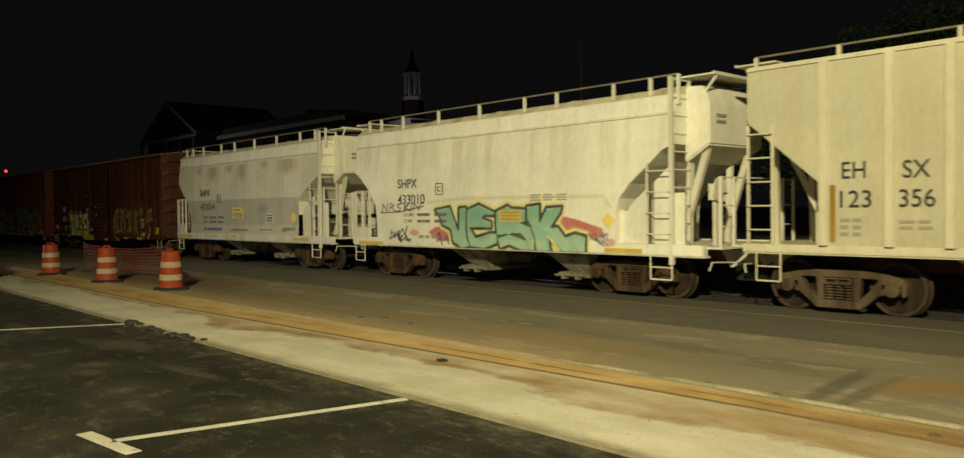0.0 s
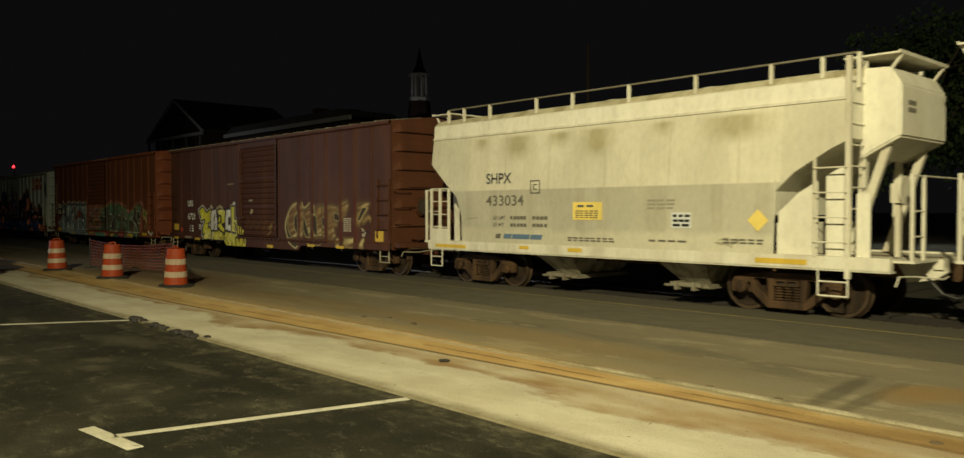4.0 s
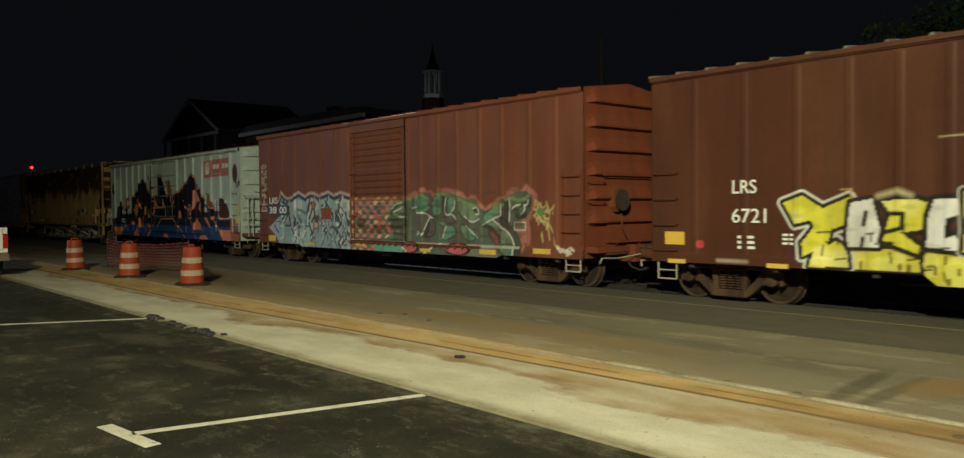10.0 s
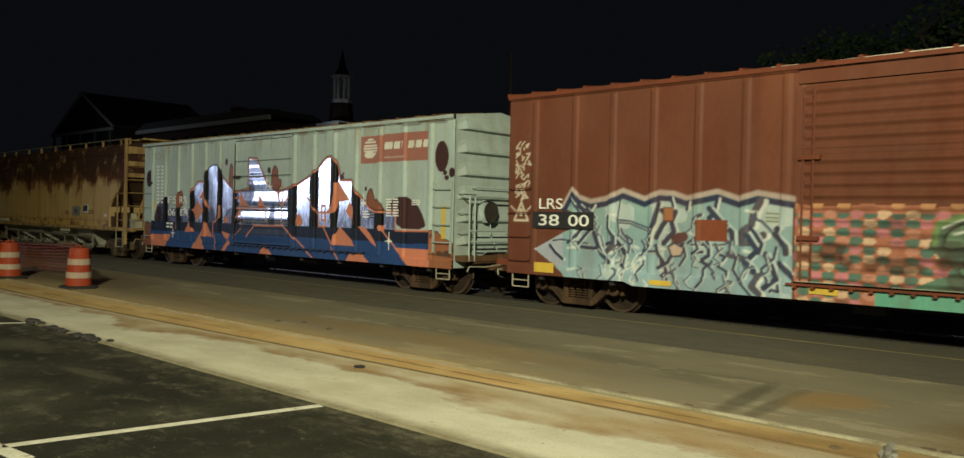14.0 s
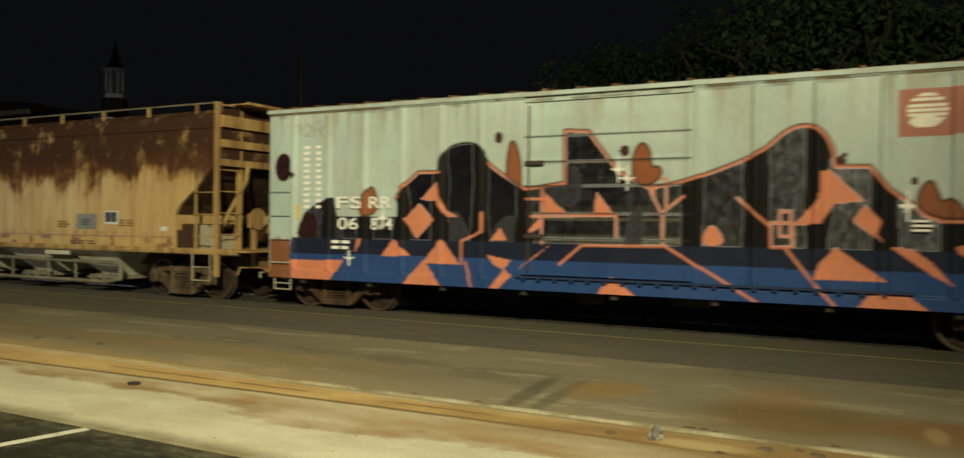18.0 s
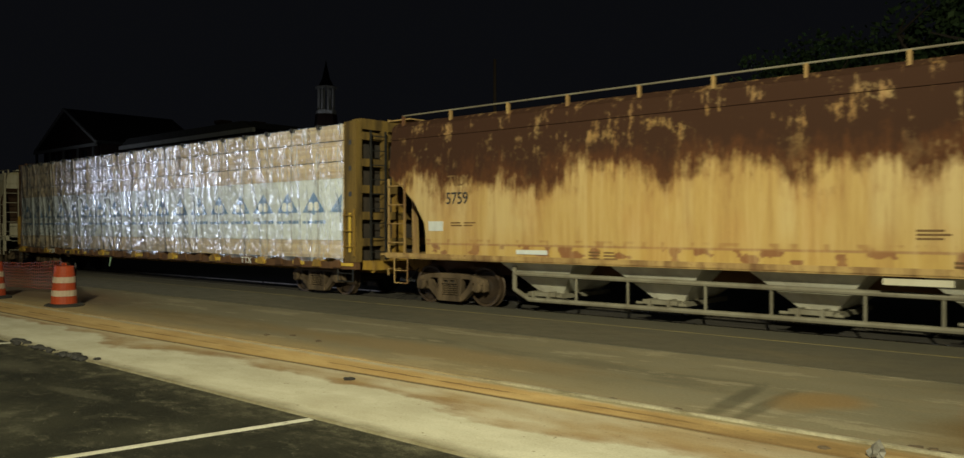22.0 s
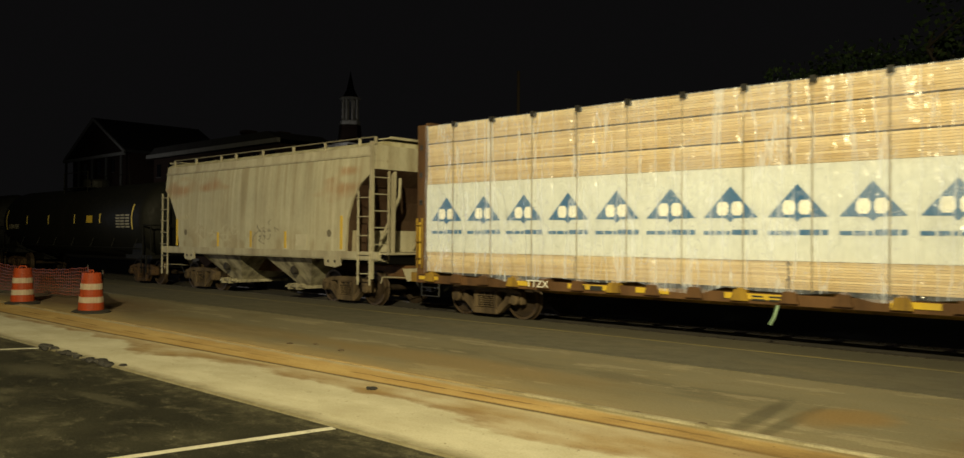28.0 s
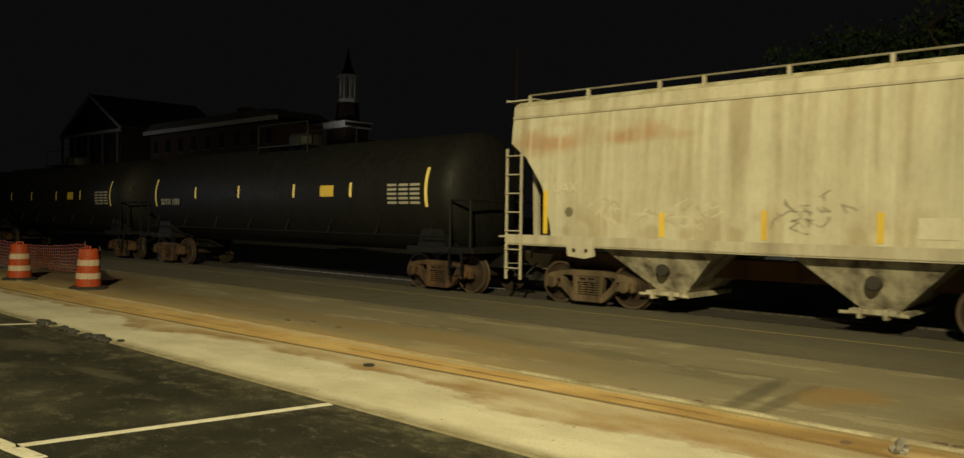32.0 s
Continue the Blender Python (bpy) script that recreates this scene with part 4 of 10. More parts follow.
WHEELSET, BOLSTER = wheelset_mesh(), bolster_mesh()
SIDE_FRAME = {k: frame_mesh(M[k]) for k in ("truck", "truck_dusty")}
COUPLER = {s: coupler_mesh(s) for s in (-1, 1)}
HOSE = {s: hose_mesh(s) for s in (-1, 1)}
CARS, WHEELS = [], []


def use(name, me, parent, at, label=""):
    ob = new(name, me)
    ob.parent = parent
    ob.location = at
    if label:
        tagged(ob, label)
    return ob


def rolling(name, label, category, xc, ahead=0.0):
    """A car of the train; xc its origin along the train, ahead a shift of the whole car."""
    car = thing(name, label, category, "cars of the freight train", (xc + ahead, TRACK_Y, 0))
    CARS.append((car, xc + ahead))
    return car


def running_gear(car, xc, trucks, ends, cast="truck"):
    for x in trucks:
        tr = use("truck", BOLSTER, car, (x - xc, 0, 0))
        for s in (-1, 1):
            use("side_frame", SIDE_FRAME[cast], tr, (0, s * 1.0, 0))
            w = use("wheelset", WHEELSET, tr, (s * 0.89, 0, 0.462))
            WHEELS.append((w, s * 0.89, random.random() * 6.28))
    for s, x in zip((-1, 1), ends):
        use("coupler", COUPLER[s], car, (x - xc, 0, 0.86))
        use("air_hose", HOSE[s], car, (x - xc, -0.35, 0.8))


def ladder(car, x0, x1, y, z0, z1, n, mat, r=0.014, post=0.022, name="ladder"):
    bm = bmesh.new()
    for x in (x0, x1):
        box(bm, x - post, x + post, y - 0.02, y + 0.02, z0, z1)
    for i in range(n):
        z = z0 + (z1 - z0) * (i + 0.6) / n
        path(bm, [(x0, y, z), (x0, y - 0.05, z), (x1, y - 0.05, z), (x1, y, z)], r, 5)
    return part(name, bm, mat, car)


def grabs(car, x0, x1, y, zs, mat):
    for z in zs:
        bm = bmesh.new()
        path(bm, [(x0, y + 0.05, z), (x0, y - 0.05, z - 0.01), (x1, y - 0.05, z - 0.01), (x1, y + 0.05, z)], 0.012, 5)
        part("grab_iron", bm, mat, car)


def step(car, x0, x1, y, z0, z1, mat):
    bm = bmesh.new()
    path(bm, [(x0, y, z1), (x0, y, z0), (x1, y, z0), (x1, y, z1)], 0.016, 5)
    path(bm, [(x0, y, (z0 + z1) / 2), (x1, y, (z0 + z1) / 2)], 0.014, 5)
    part("sill_step", bm, mat, car)


def plate(car, x0, x1, z0, z1, mat, y=-HALF - 0.006, name="marking_plate", label=""):
    bm = bmesh.new()
    box(bm, x0, x1, y - 0.003, y + 0.02, z0, z1)
    return part(name, bm, mat, car, label)


def bars(car, x0, z0, w, h, rows, mat, y=-HALF - 0.006, gaps=2, name="small_print"):
    """Small print too fine to read: plain bars of its size."""
    bm = bmesh.new()
    for i in range(rows):
        z = z0 - i * h * 1.9
        x = x0
        for k in range(gaps):
            ww = w / gaps * (0.62 + 0.25 * random.random())
            box(bm, x, x + ww, y - 0.002, y + 0.004, z - h, z)
            x += w / gaps
    return tagged(part(name, bm, mat, car), kind="stuff")


# ---------------------------------------------------------------- box cars


def boxcar(name, label, ahead, xc, xa, xb, zb, zt, door, ribs, mats, belly, paint, trucks, ends_mat, door_z, door_ribs=17, rib_depth=0.034):
    """Exterior-post box car; xa, xb its body's ends, zb, zt side sill and eave, door its span, belly the deep part of the sill."""
    car = rolling(name, label, "box car", xc, ahead)
    side_mat, metal, roof_mat = mats
    step_x = 0.022

    def low(x):
        z = np.full(x.shape, zb)
        (b0, b1, depth) = belly
        z = np.where((x > b0) & (x < b1), zb - depth * np.clip(np.minimum(x - b0, b1 - x) / 0.2, 0, 1), z)
        return z

    def relief(X, Z):
        y = np.zeros(X.shape)
        for r in ribs:
            d = np.abs(X - r)
            y = np.maximum(y, rib_depth * np.clip((0.075 - d) / 0.024, 0, 1) * np.clip((zt - 0.12 - Z) / 0.05, 0, 1) * np.clip((Z - zb - 0.16) / 0.04, 0, 1))
        y = np.maximum(y, 0.085 * np.clip((Z - zt + 0.1) / 0.012, 0, 1))
        y = np.maximum(y, 0.04 * np.clip((zb + 0.2 - Z) / 0.02, 0, 1))
        y = y + 0.006 * (vnoise(X, Z, 1.4, 3) - 0.5) * 2
        return y

    def sheet(nm, x0, x1, z0, z1, rel, proud, lab=""):
        xs = np.arange(x0, x1 + step_x / 2, step_x)
        xs[-1] = x1
        bot = low(xs) if z0 is None else np.full(xs.shape, z0)
        nz = int((z1 - bot.min()) / step_x)
        v = np.linspace(0, 1, nz)[:, None]
        X = np.repeat(xs[None], nz, 0)
        Z = bot[None] + (z1 - bot[None]) * v
        cv = Canvas(X, Z, (0, 0, 0))
        paint(cv)
        Y = -HALF - proud - rel(X, Z)
        return grid_mesh(nm, np.stack([X - xc, Y, Z], -1), side_mat, car, cv.c, lab)

    d0, d1 = door

    def door_relief(X, Z):
        k = (Z - door_z[0]) / (door_z[1] - door_z[0]) * door_ribs
        f = np.abs((k % 1) - 0.5) * 2
        inner = np.clip(np.minimum(X - d0 - 0.08, d1 - 0.08 - X) / 0.04, 0, 1)
        y = (0.04 if door_ribs > 9 else 0.012) * np.clip(1.2 - f * 1.6, 0, 1) * inner
        for zz in (0.34, 0.66):
            zc = door_z[0] + (door_z[1] - door_z[0]) * zz
            y = np.where(np.abs(Z - zc) < 0.05, 0.012, y)
        y = np.maximum(y, 0.03 * (1 - inner))
        return y

    sheet("side_panel", xa, d0, None, zt, relief, 0.0)
    sheet("side_panel", d1, xb, None, zt, relief, 0.0)
    sheet("door_sill", d0, d1, None, door_z[0] - 0.03, lambda X, Z: 0.03 + 0 * X, 0.0)
    sheet("door_header", d0, d1, door_z[1] + 0.02, zt, lambda X, Z: 0.035 + 0 * X, 0.0)
    dr = sheet("sliding_door", d0 - 0.03, d1 + 0.03, door_z[0], door_z[1], door_relief, 0.03)
    bm = bmesh.new()
    box(bm, d0 - 0.12 - xc, d1 + 3.2 - xc, -HALF - 0.1, -HALF - 0.03, door_z[0] - 0.06, door_z[0] - 0.025)
    for i in range(20):
        x = d0 - xc + i * (d1 - d0 + 3.1) / 20
        box(bm, x, x + 0.06, -HALF - 0.12, -HALF - 0.02, door_z[0] - 0.1, door_z[0] - 0.06)
    part("door_track", bm, ends_mat or metal, car)
    bm = bmesh.new()
    for x in (d0 + 0.12 - xc, d0 + 0.28 - xc)[:2 if ends_mat is None else 1]:
        rod(bm, (x, -HALF - 0.1, door_z[0] + 0.05), (x, -HALF - 0.1, door_z[1] - 0.05), 0.018, 6)
    for z in (1.6, 2.9):
        box(bm, d0 + 0.05 - xc, d0 + 0.4 - xc, -HALF - 0.13, -HALF - 0.06, z, z + 0.07)
    part("door_lock_bar", bm, metal if ends_mat is None else M["under"], dr)
    # far side, ends, floor
    bm = bmesh.new()
    box(bm, xa - xc, xb - xc, HALF - 0.02, HALF + 0.03, zb, zt)
    part("side_panel", bm, metal, car)
    for s, x in ((-1, xa - xc), (1, xb - xc)):
        bm = bmesh.new()
        zs, prof = [zt - 0.3 - 0.53 * k for k in range(7)], [(zb + 0.02, 0.02)]
        for zr in sorted(z for z in zs if z > zb + 0.3):
            prof += [(zr - 0.045, 0.02), (zr - 0.04, 0.035), (zr - 0.005, 0.115), (zr + 0.03, 0.12), (zr + 0.07, 0.1), (zr + 0.2, 0.045), (zr + 0.3, 0.02)]
        prof.append((zt + 0.2, 0.02))
        n = len(prof) - 1
        cols = []
        for y in (-HALF - 0.005, -HALF + 0.06, -HALF + 0.3, -0.01, 0.01, HALF - 0.3, HALF - 0.06, HALF):
            top = zt + 0.2 * (1 - abs(y) / HALF)
            inner = 0 if abs(y) > HALF - 0.1 else 1
            cols.append([bm.verts.new((x + s * (0.02 + (b - 0.02) * inner), y, min(z, top))) for z, b in prof])
        for a, b in zip(cols, cols[1:]):
            for i in range(n):
                bm.faces.new((a[i], a[i + 1], b[i + 1], b[i]))
        bmesh.ops.remove_doubles(bm, verts=bm.verts[:], dist=0.0005)
        part("end_panel", bm, metal, car, "corrugated steel end wall")
        ladder(car, x - s * 0.62, x - s * 0.06, -HALF - 0.03, zb + 0.35, zb + 2.0, 4, metal) if s > 0 else grabs(car, x + 0.08, x + 0.6, -HALF - 0.03, (1.0, 1.5, 2.0, 2.5), metal)
        step(car, x - s * 0.55, x - s * 0.12, -HALF + 0.02, 0.42, zb, M["greyrail"])
        for z in (1.5, 1.95, 2.4):
            bm = bmesh.new()
            path(bm, [(x + s * 0.03, -1.45, z), (x + s * 0.13, -1.45, z), (x + s * 0.13, -0.95, z), (x + s * 0.03, -0.95, z)], 0.013, 5)
            part("end_grab_iron", bm, metal, car)
        bm = bmesh.new()
        path(bm, [(x + s * 0.03, -1.0, 2.55), (x + s * 0.14, -1.0, 2.55), (x + s * 0.14, 1.0, 2.55), (x + s * 0.03, 1.0, 2.55)], 0.015, 5)
        part("end_handhold", bm, metal, car)
        bm = bmesh.new()
        box(bm, x, x + s * 0.35, -1.5, 1.5, 0.85, 0.98)
        box(bm, x, x + s * 0.5, -0.4, 0.4, 0.62, 1.0)
        part("end_sill", bm, M["rusty_deck"] if metal == M["green"] else metal, car)
        # draft pocket, cut lever, crossover step, short end ladder
        bm = bmesh.new()
        prism(bm, [(x + s * 0.02, 0.98), (x + s * 0.5, 0.94), (x + s * 0.56, 0.72), (x + s * 0.3, 0.6), (x + s * 0.02, 0.66)], -0.3, 0.3)
        prism(bm, [(x + s * 0.02, 0.95), (x + s * 0.3, 0.93), (x + s * 0.34, 0.8), (x + s * 0.02, 0.72)], -1.15, -0.42)
        part("draft_pocket", bm, M["truck"], car)
        bm = bmesh.new()
        path(bm, [(x + s * 0.36, -1.45, 0.62), (x + s * 0.4, -1.42, 0.74), (x + s * 0.42, -0.9, 0.72), (x + s * 0.6, -0.3, 0.8), (x + s * 0.62, 0.1, 0.9)], 0.014, 5)
        part("uncoupling_lever", bm, M["greyrail"], car)
        bm = bmesh.new()
        for k in range(5):
            box(bm, x + s * 0.12 + s * 0.055 * k - 0.012, x + s * 0.12 + s * 0.055 * k + 0.012, -0.95, 0.95, 1.06, 1.09)
        for y in (-0.8, 0.0, 0.8):
            prism(bm, [(x + s * 0.02, 1.06), (x + s * 0.38, 1.06), (x + s * 0.02, 0.86)], y - 0.012, y + 0.012)
        part("crossover_step", bm, metal, car)
    # brake gear on the end that faces the way of travel
    bm = bmesh.new()
    x = xb - xc
    lathe(bm, [(0.2, x + 0.24), (0.24, x + 0.25), (0.24, x + 0.28), (0.2, x + 0.27)], 16, "x", (0, -0.55, 2.0))
    for k in range(4):
        a = k * 0.785
        rod(bm, (x + 0.26, -0.55 - 0.22 * math.cos(a), 2.0 - 0.22 * math.sin(a)), (x + 0.26, -0.55 + 0.22 * math.cos(a), 2.0 + 0.22 * math.sin(a)), 0.012, 5)
    rod(bm, (x + 0.12, -0.55, 2.0), (x + 0.27, -0.55, 2.0), 0.03, 8)
    part("brake_wheel", bm, M["under"], car)
    bm = bmesh.new()
    prism(bm, [(-0.72, 1.86), (-0.64, 1.74), (-0.46, 1.74), (-0.38, 1.86), (-0.38, 2.2), (-0.48, 2.27), (-0.62, 2.27), (-0.72, 2.2)], x + 0.03, x + 0.17, "x")
    path(bm, [(x + 0.14, -0.45, 1.76), (x + 0.14, -0.4, 1.4), (x + 0.2, -0.25, 1.1)], 0.016, 5)
    part("brake_gear_box", bm, metal, car)
    # roof of ribbed sheets
    n = 24
    bm = bmesh.new()
    for i in range(n):
        x0 = xa - xc + (xb - xa) * i / n
        x1 = xa - xc + (xb - xa) * (i + 1) / n
        for s in (-1, 1):
            vs = [bm.verts.new(p) for p in ((x0, s * (HALF + 0.095), zt - 0.01), (x1, s * (HALF + 0.095), zt - 0.01), (x1, 0, zt + 0.2), (x0, 0, zt + 0.2))]
            bm.faces.new(vs)
        w = [(x0 - 0.04, 0.0), (x0 - 0.02, 0.045), (x0 + 0.02, 0.045), (x0 + 0.04, 0.0)]
        for s in (-1, 1):
            lo = [bm.verts.new((a, s * (HALF + 0.09), zt - 0.008 + b)) for a, b in w]
            hi = [bm.verts.new((a, 0, zt + 0.202 + b)) for a, b in w]
            for k in range(3):
                bm.faces.new((lo[k], lo[k + 1], hi[k + 1], hi[k]))
            bm.faces.new(lo)
    part("roof", bm, roof_mat, car)
    bm = bmesh.new()
    box(bm, xa - xc, xb - xc, -HALF - 0.105, -HALF - 0.06, zt - 0.085, zt - 0.012)
    part("eave_strip", bm, metal, car)
    bm = bmesh.new()
    box(bm, xa - xc, xb - xc, -0.33, 0.33, 0.62, 1.0)
    box(bm, xa - xc, xb - xc, -HALF + 0.02, HALF - 0.02, zb + 0.06, zb + 0.16)
    for i in range(9):
        x = xa - xc + (xb - xa) * (i + 0.5) / 9
        box(bm, x - 0.05, x + 0.05, -HALF + 0.05, HALF - 0.05, zb - 0.1, zb + 0.06)
    part("underframe", bm, M["under"], car)
    bm = bmesh.new()
    rod(bm, (0.8, -0.7, 0.6), (1.5, -0.7, 0.6), 0.16, 12)
    box(bm, -0.9, -0.4, -0.95, -0.65, 0.42, 0.72)
    rod(bm, (-3.5, -0.5, 0.5), (3.5, -0.5, 0.5), 0.02, 6)
    part("brake_gear", bm, M["under"], car)
    running_gear(car, xc, trucks, (xa - 0.1, xb + 0.1))
    return car


YEL, WHT, BLK = (0.62, 0.58, 0.05), (0.62, 0.62, 0.58), (0.02, 0.018, 0.016)


def fade(a, b, k):
    return tuple(p + (q - p) * k for p, q in zip(a, b))


def letter(cv, poly, col, hi, rim=0.055, pale=WHT, seed=1):
    """A sprayed letter: pale outer rim, black outline, fill with brushy patches."""
    cv.line(poly + poly[:1], 0.1 + 2 * rim, pale)
    cv.line(poly + poly[:1], 0.13, BLK)
    cv.fill(poly, col)
    m = inside(poly, cv.X, cv.Z)
    cv.put(m * np.clip((vnoise(cv.X * 1.5, cv.Z, 3.0, seed) - 0.45) * 4, 0, 1), hi)
    cv.put(0.4 * m * np.clip((vnoise(cv.X, cv.Z * 3, 3.5, seed + 5) - 0.6) * 5, 0, 1), tuple(k * 0.55 for k in col))


def paint_brown(cv):
    X, Z = cv.X, cv.Z
    cv.put(np.ones(X.shape, bool), (0.07, 0.0262, 0.0145))
    cv.put(0.5 * np.clip((vnoise(X * 3, Z * 0.5, 1.2, 4) - 0.55) * 4, 0, 1), (0.06, 0.023, 0.013))
    cv.put(0.35 * np.clip((vnoise(X * 2.5, Z * 0.3, 1.0, 14) - 0.6) * 5, 0, 1), (0.12, 0.05, 0.026))
    # yellow and white letters with black outlines and pale rims
    cv.put(inside([(-47.6, 1.95), (-46.3, 1.7), (-46.4, 0.85), (-47.5, 0.85)], X, Z) * 0.35, (0.06, 0.022, 0.05))
    low = ([(-46.47, 1.1), (-45.82, 1.14), (-45.39, 1.07), (-45.34, 0.79), (-46.56, 0.79)],
           [(-45.31, 1.11), (-44.77, 1.11), (-44.28, 1.22), (-44.26, 0.5), (-45.11, 0.5), (-45.29, 0.78)],
           [(-44.23, 1.34), (-43.85, 1.3), (-43.7, 1.2), (-43.7, 1.02), (-44.21, 1.06)],
           [(-44.28, 0.88), (-43.54, 0.89), (-43.55, 0.5), (-44.26, 0.5)])
    for k, poly in enumerate(low):
        cv.line(poly + poly[:1], 0.12, BLK)
        cv.fill(poly, (0.55, 0.5, 0.05))
        cv.put(inside(poly, X, Z) & (vnoise(X * 2, Z, 3, k + 3) > 0.58), (0.64, 0.6, 0.12))
        cv.put(inside(poly, X, Z) & (vnoise(X * 5, Z * 2, 3, k + 9) > 0.72), (0.2, 0.15, 0.03))
    letter(cv, [(-47.62, 1.89), (-47.27, 2.01), (-46.91, 1.79), (-46.46, 1.97), (-46.35, 1.75), (-46.44, 1.55), (-46.76, 1.43), (-46.83, 1.16), (-46.67, 1.25), (-46.5, 1.12), (-46.45, 0.82), (-47.13, 0.79), (-47.07, 1.06), (-47.26, 0.97), (-47.28, 1.2), (-47.06, 1.47), (-47.12, 1.59), (-47.4, 1.52)], YEL, (0.7, 0.66, 0.2))
    letter(cv, [(-46.43, 1.88), (-46.09, 1.94), (-45.93, 1.31), (-45.99, 1.16), (-46.47, 1.15), (-46.5, 1.35)], WHT, (0.7, 0.7, 0.68), 0.02, BLK, 4)
    cv.line([(-46.19, 1.72), (-46.23, 1.52)], 0.07, BLK)
    cv.line([(-46.24, 1.3), (-46.26, 1.17)], 0.06, BLK)
    letter(cv, [(-45.95, 1.9), (-45.48, 1.93), (-45.25, 1.87), (-45.33, 1.45), (-45.65, 1.4), (-45.33, 1.15), (-45.39, 1.07), (-45.93, 1.27), (-45.81, 1.7)], YEL, (0.7, 0.66, 0.2), 0.03, BLK, 6)
    cv.line([(-45.78, 1.7), (-45.62, 1.7), (-45.64, 1.47), (-45.9, 1.4)], 0.07, BLK)
    letter(cv, [(-45.17, 1.91), (-44.86, 1.93), (-44.76, 1.7), (-45.0, 1.62), (-45.03, 1.32), (-44.87, 1.37), (-44.77, 1.13), (-45.28, 1.18), (-45.25, 1.66)], WHT, (0.7, 0.7, 0.68), 0.03, BLK, 8)
    letter(cv, [(-44.76, 2.03), (-44.51, 2.03), (-44.52, 1.58), (-44.32, 1.54), (-44.3, 1.3), (-44.47, 1.09), (-44.77, 1.13), (-44.74, 1.46)], YEL, (0.7, 0.66, 0.2), 0.035, WHT, 10)
    cv.line([(-44.5, 1.45), (-44.38, 1.35), (-44.47, 1.2)], 0.07, BLK)
    for i in range(30):
        random.seed(i + 1200)
        x, z = random.uniform(-47.1, -43.7), random.uniform(0.78, 1.7)
        cv.line([(x, z), (x + random.uniform(-0.05, 0.05), z - random.uniform(0.08, 0.22))] if i % 2 else [(x, z), (x + random.uniform(0.1, 0.3), z + 0.02)], 0.028, BLK)
    cv.line([(-46.6, 2.1), (-46.42, 2.1), (-46.42, 1.96)], 0.03, (0.4, 0.28, 0.12))
    cv.line([(-46.0, 1.98), (-45.7, 2.06), (-45.5, 1.98)], 0.08, (0.42, 0.36, 0.22), soft=0.08)
    cv.fill([(-44.62, 2.1), (-44.4, 2.12), (-44.47, 2.22), (-44.6, 2.22)], (0.66, 0.66, 0.62))
    # tan letters: streaky fill, pale rims and feet, dark hollows between them
    forms = (
        [(-40.01, 2.11), (-40.33, 2.0), (-40.48, 1.78), (-40.5, 1.48), (-40.43, 1.24), (-40.26, 1.02), (-39.98, 1.03), (-39.98, 1.12), (-40.12, 1.37), (-40.12, 1.64), (-39.98, 1.81)],
        [(-39.84, 2.11), (-39.62, 2.06), (-39.51, 1.87), (-39.52, 1.49), (-39.54, 1.27), (-39.62, 1.07), (-39.83, 1.02)],
        [(-39.48, 1.85), (-39.14, 2.0), (-39.12, 1.07), (-39.26, 1.16), (-39.38, 1.49)],
        [(-38.8, 2.0), (-38.44, 2.06), (-38.42, 1.68), (-38.4, 1.08), (-38.7, 1.08), (-38.7, 1.47), (-38.75, 1.75)],
        [(-38.94, 1.24), (-38.86, 1.13), (-38.7, 1.06), (-38.94, 1.06)],
        [(-38.38, 2.03), (-38.22, 2.04), (-38.22, 1.67), (-38.38, 1.7)],
        [(-38.36, 1.37), (-38.26, 1.41), (-38.26, 1.08), (-38.38, 1.08)],
        [(-38.04, 2.02), (-37.8, 2.03), (-37.39, 1.96), (-37.42, 1.86), (-37.72, 1.84), (-37.8, 1.72), (-37.8, 1.56), (-37.57, 1.53), (-37.53, 1.44), (-37.73, 1.39), (-37.63, 1.1), (-37.8, 1.01), (-38.02, 1.04)],
        [(-37.39, 2.1), (-36.99, 2.17), (-36.9, 2.03), (-37.03, 1.8), (-37.13, 1.64), (-37.27, 1.64), (-37.39, 1.8)],
        [(-36.39, 2.07), (-35.8, 2.09), (-35.9, 1.93), (-36.21, 1.58), (-36.32, 1.46), (-36.54, 1.5), (-36.61, 1.61), (-36.32, 1.9), (-36.43, 2.0)],
        [(-36.17, 1.59), (-35.83, 1.74), (-35.71, 1.67), (-35.73, 1.58), (-35.86, 1.65), (-36.1, 1.51)],
        [(-37.14, 1.05), (-36.61, 1.06), (-36.64, 0.76), (-37.07, 0.76)], [(-36.24, 1.0), (-36.09, 1.08), (-36.09, 0.76), (-36.27, 0.76)], [(-37.59, 1.02), (-37.39, 1.04), (-37.38, 0.76), (-37.56, 0.76)],
    )
    for poly in forms[:10]:
        cv.put(0.55 * np.clip((0.17 - near_line(poly + poly[:1], X, Z)) / 0.1, 0, 1), (0.105, 0.055, 0.02))
    for poly in forms:
        cv.line(poly + poly[:1], 0.07, (0.22, 0.17, 0.07), soft=0.05)
        cv.line(poly + poly[:1], 0.03, (0.026, 0.015, 0.009), soft=0.03)
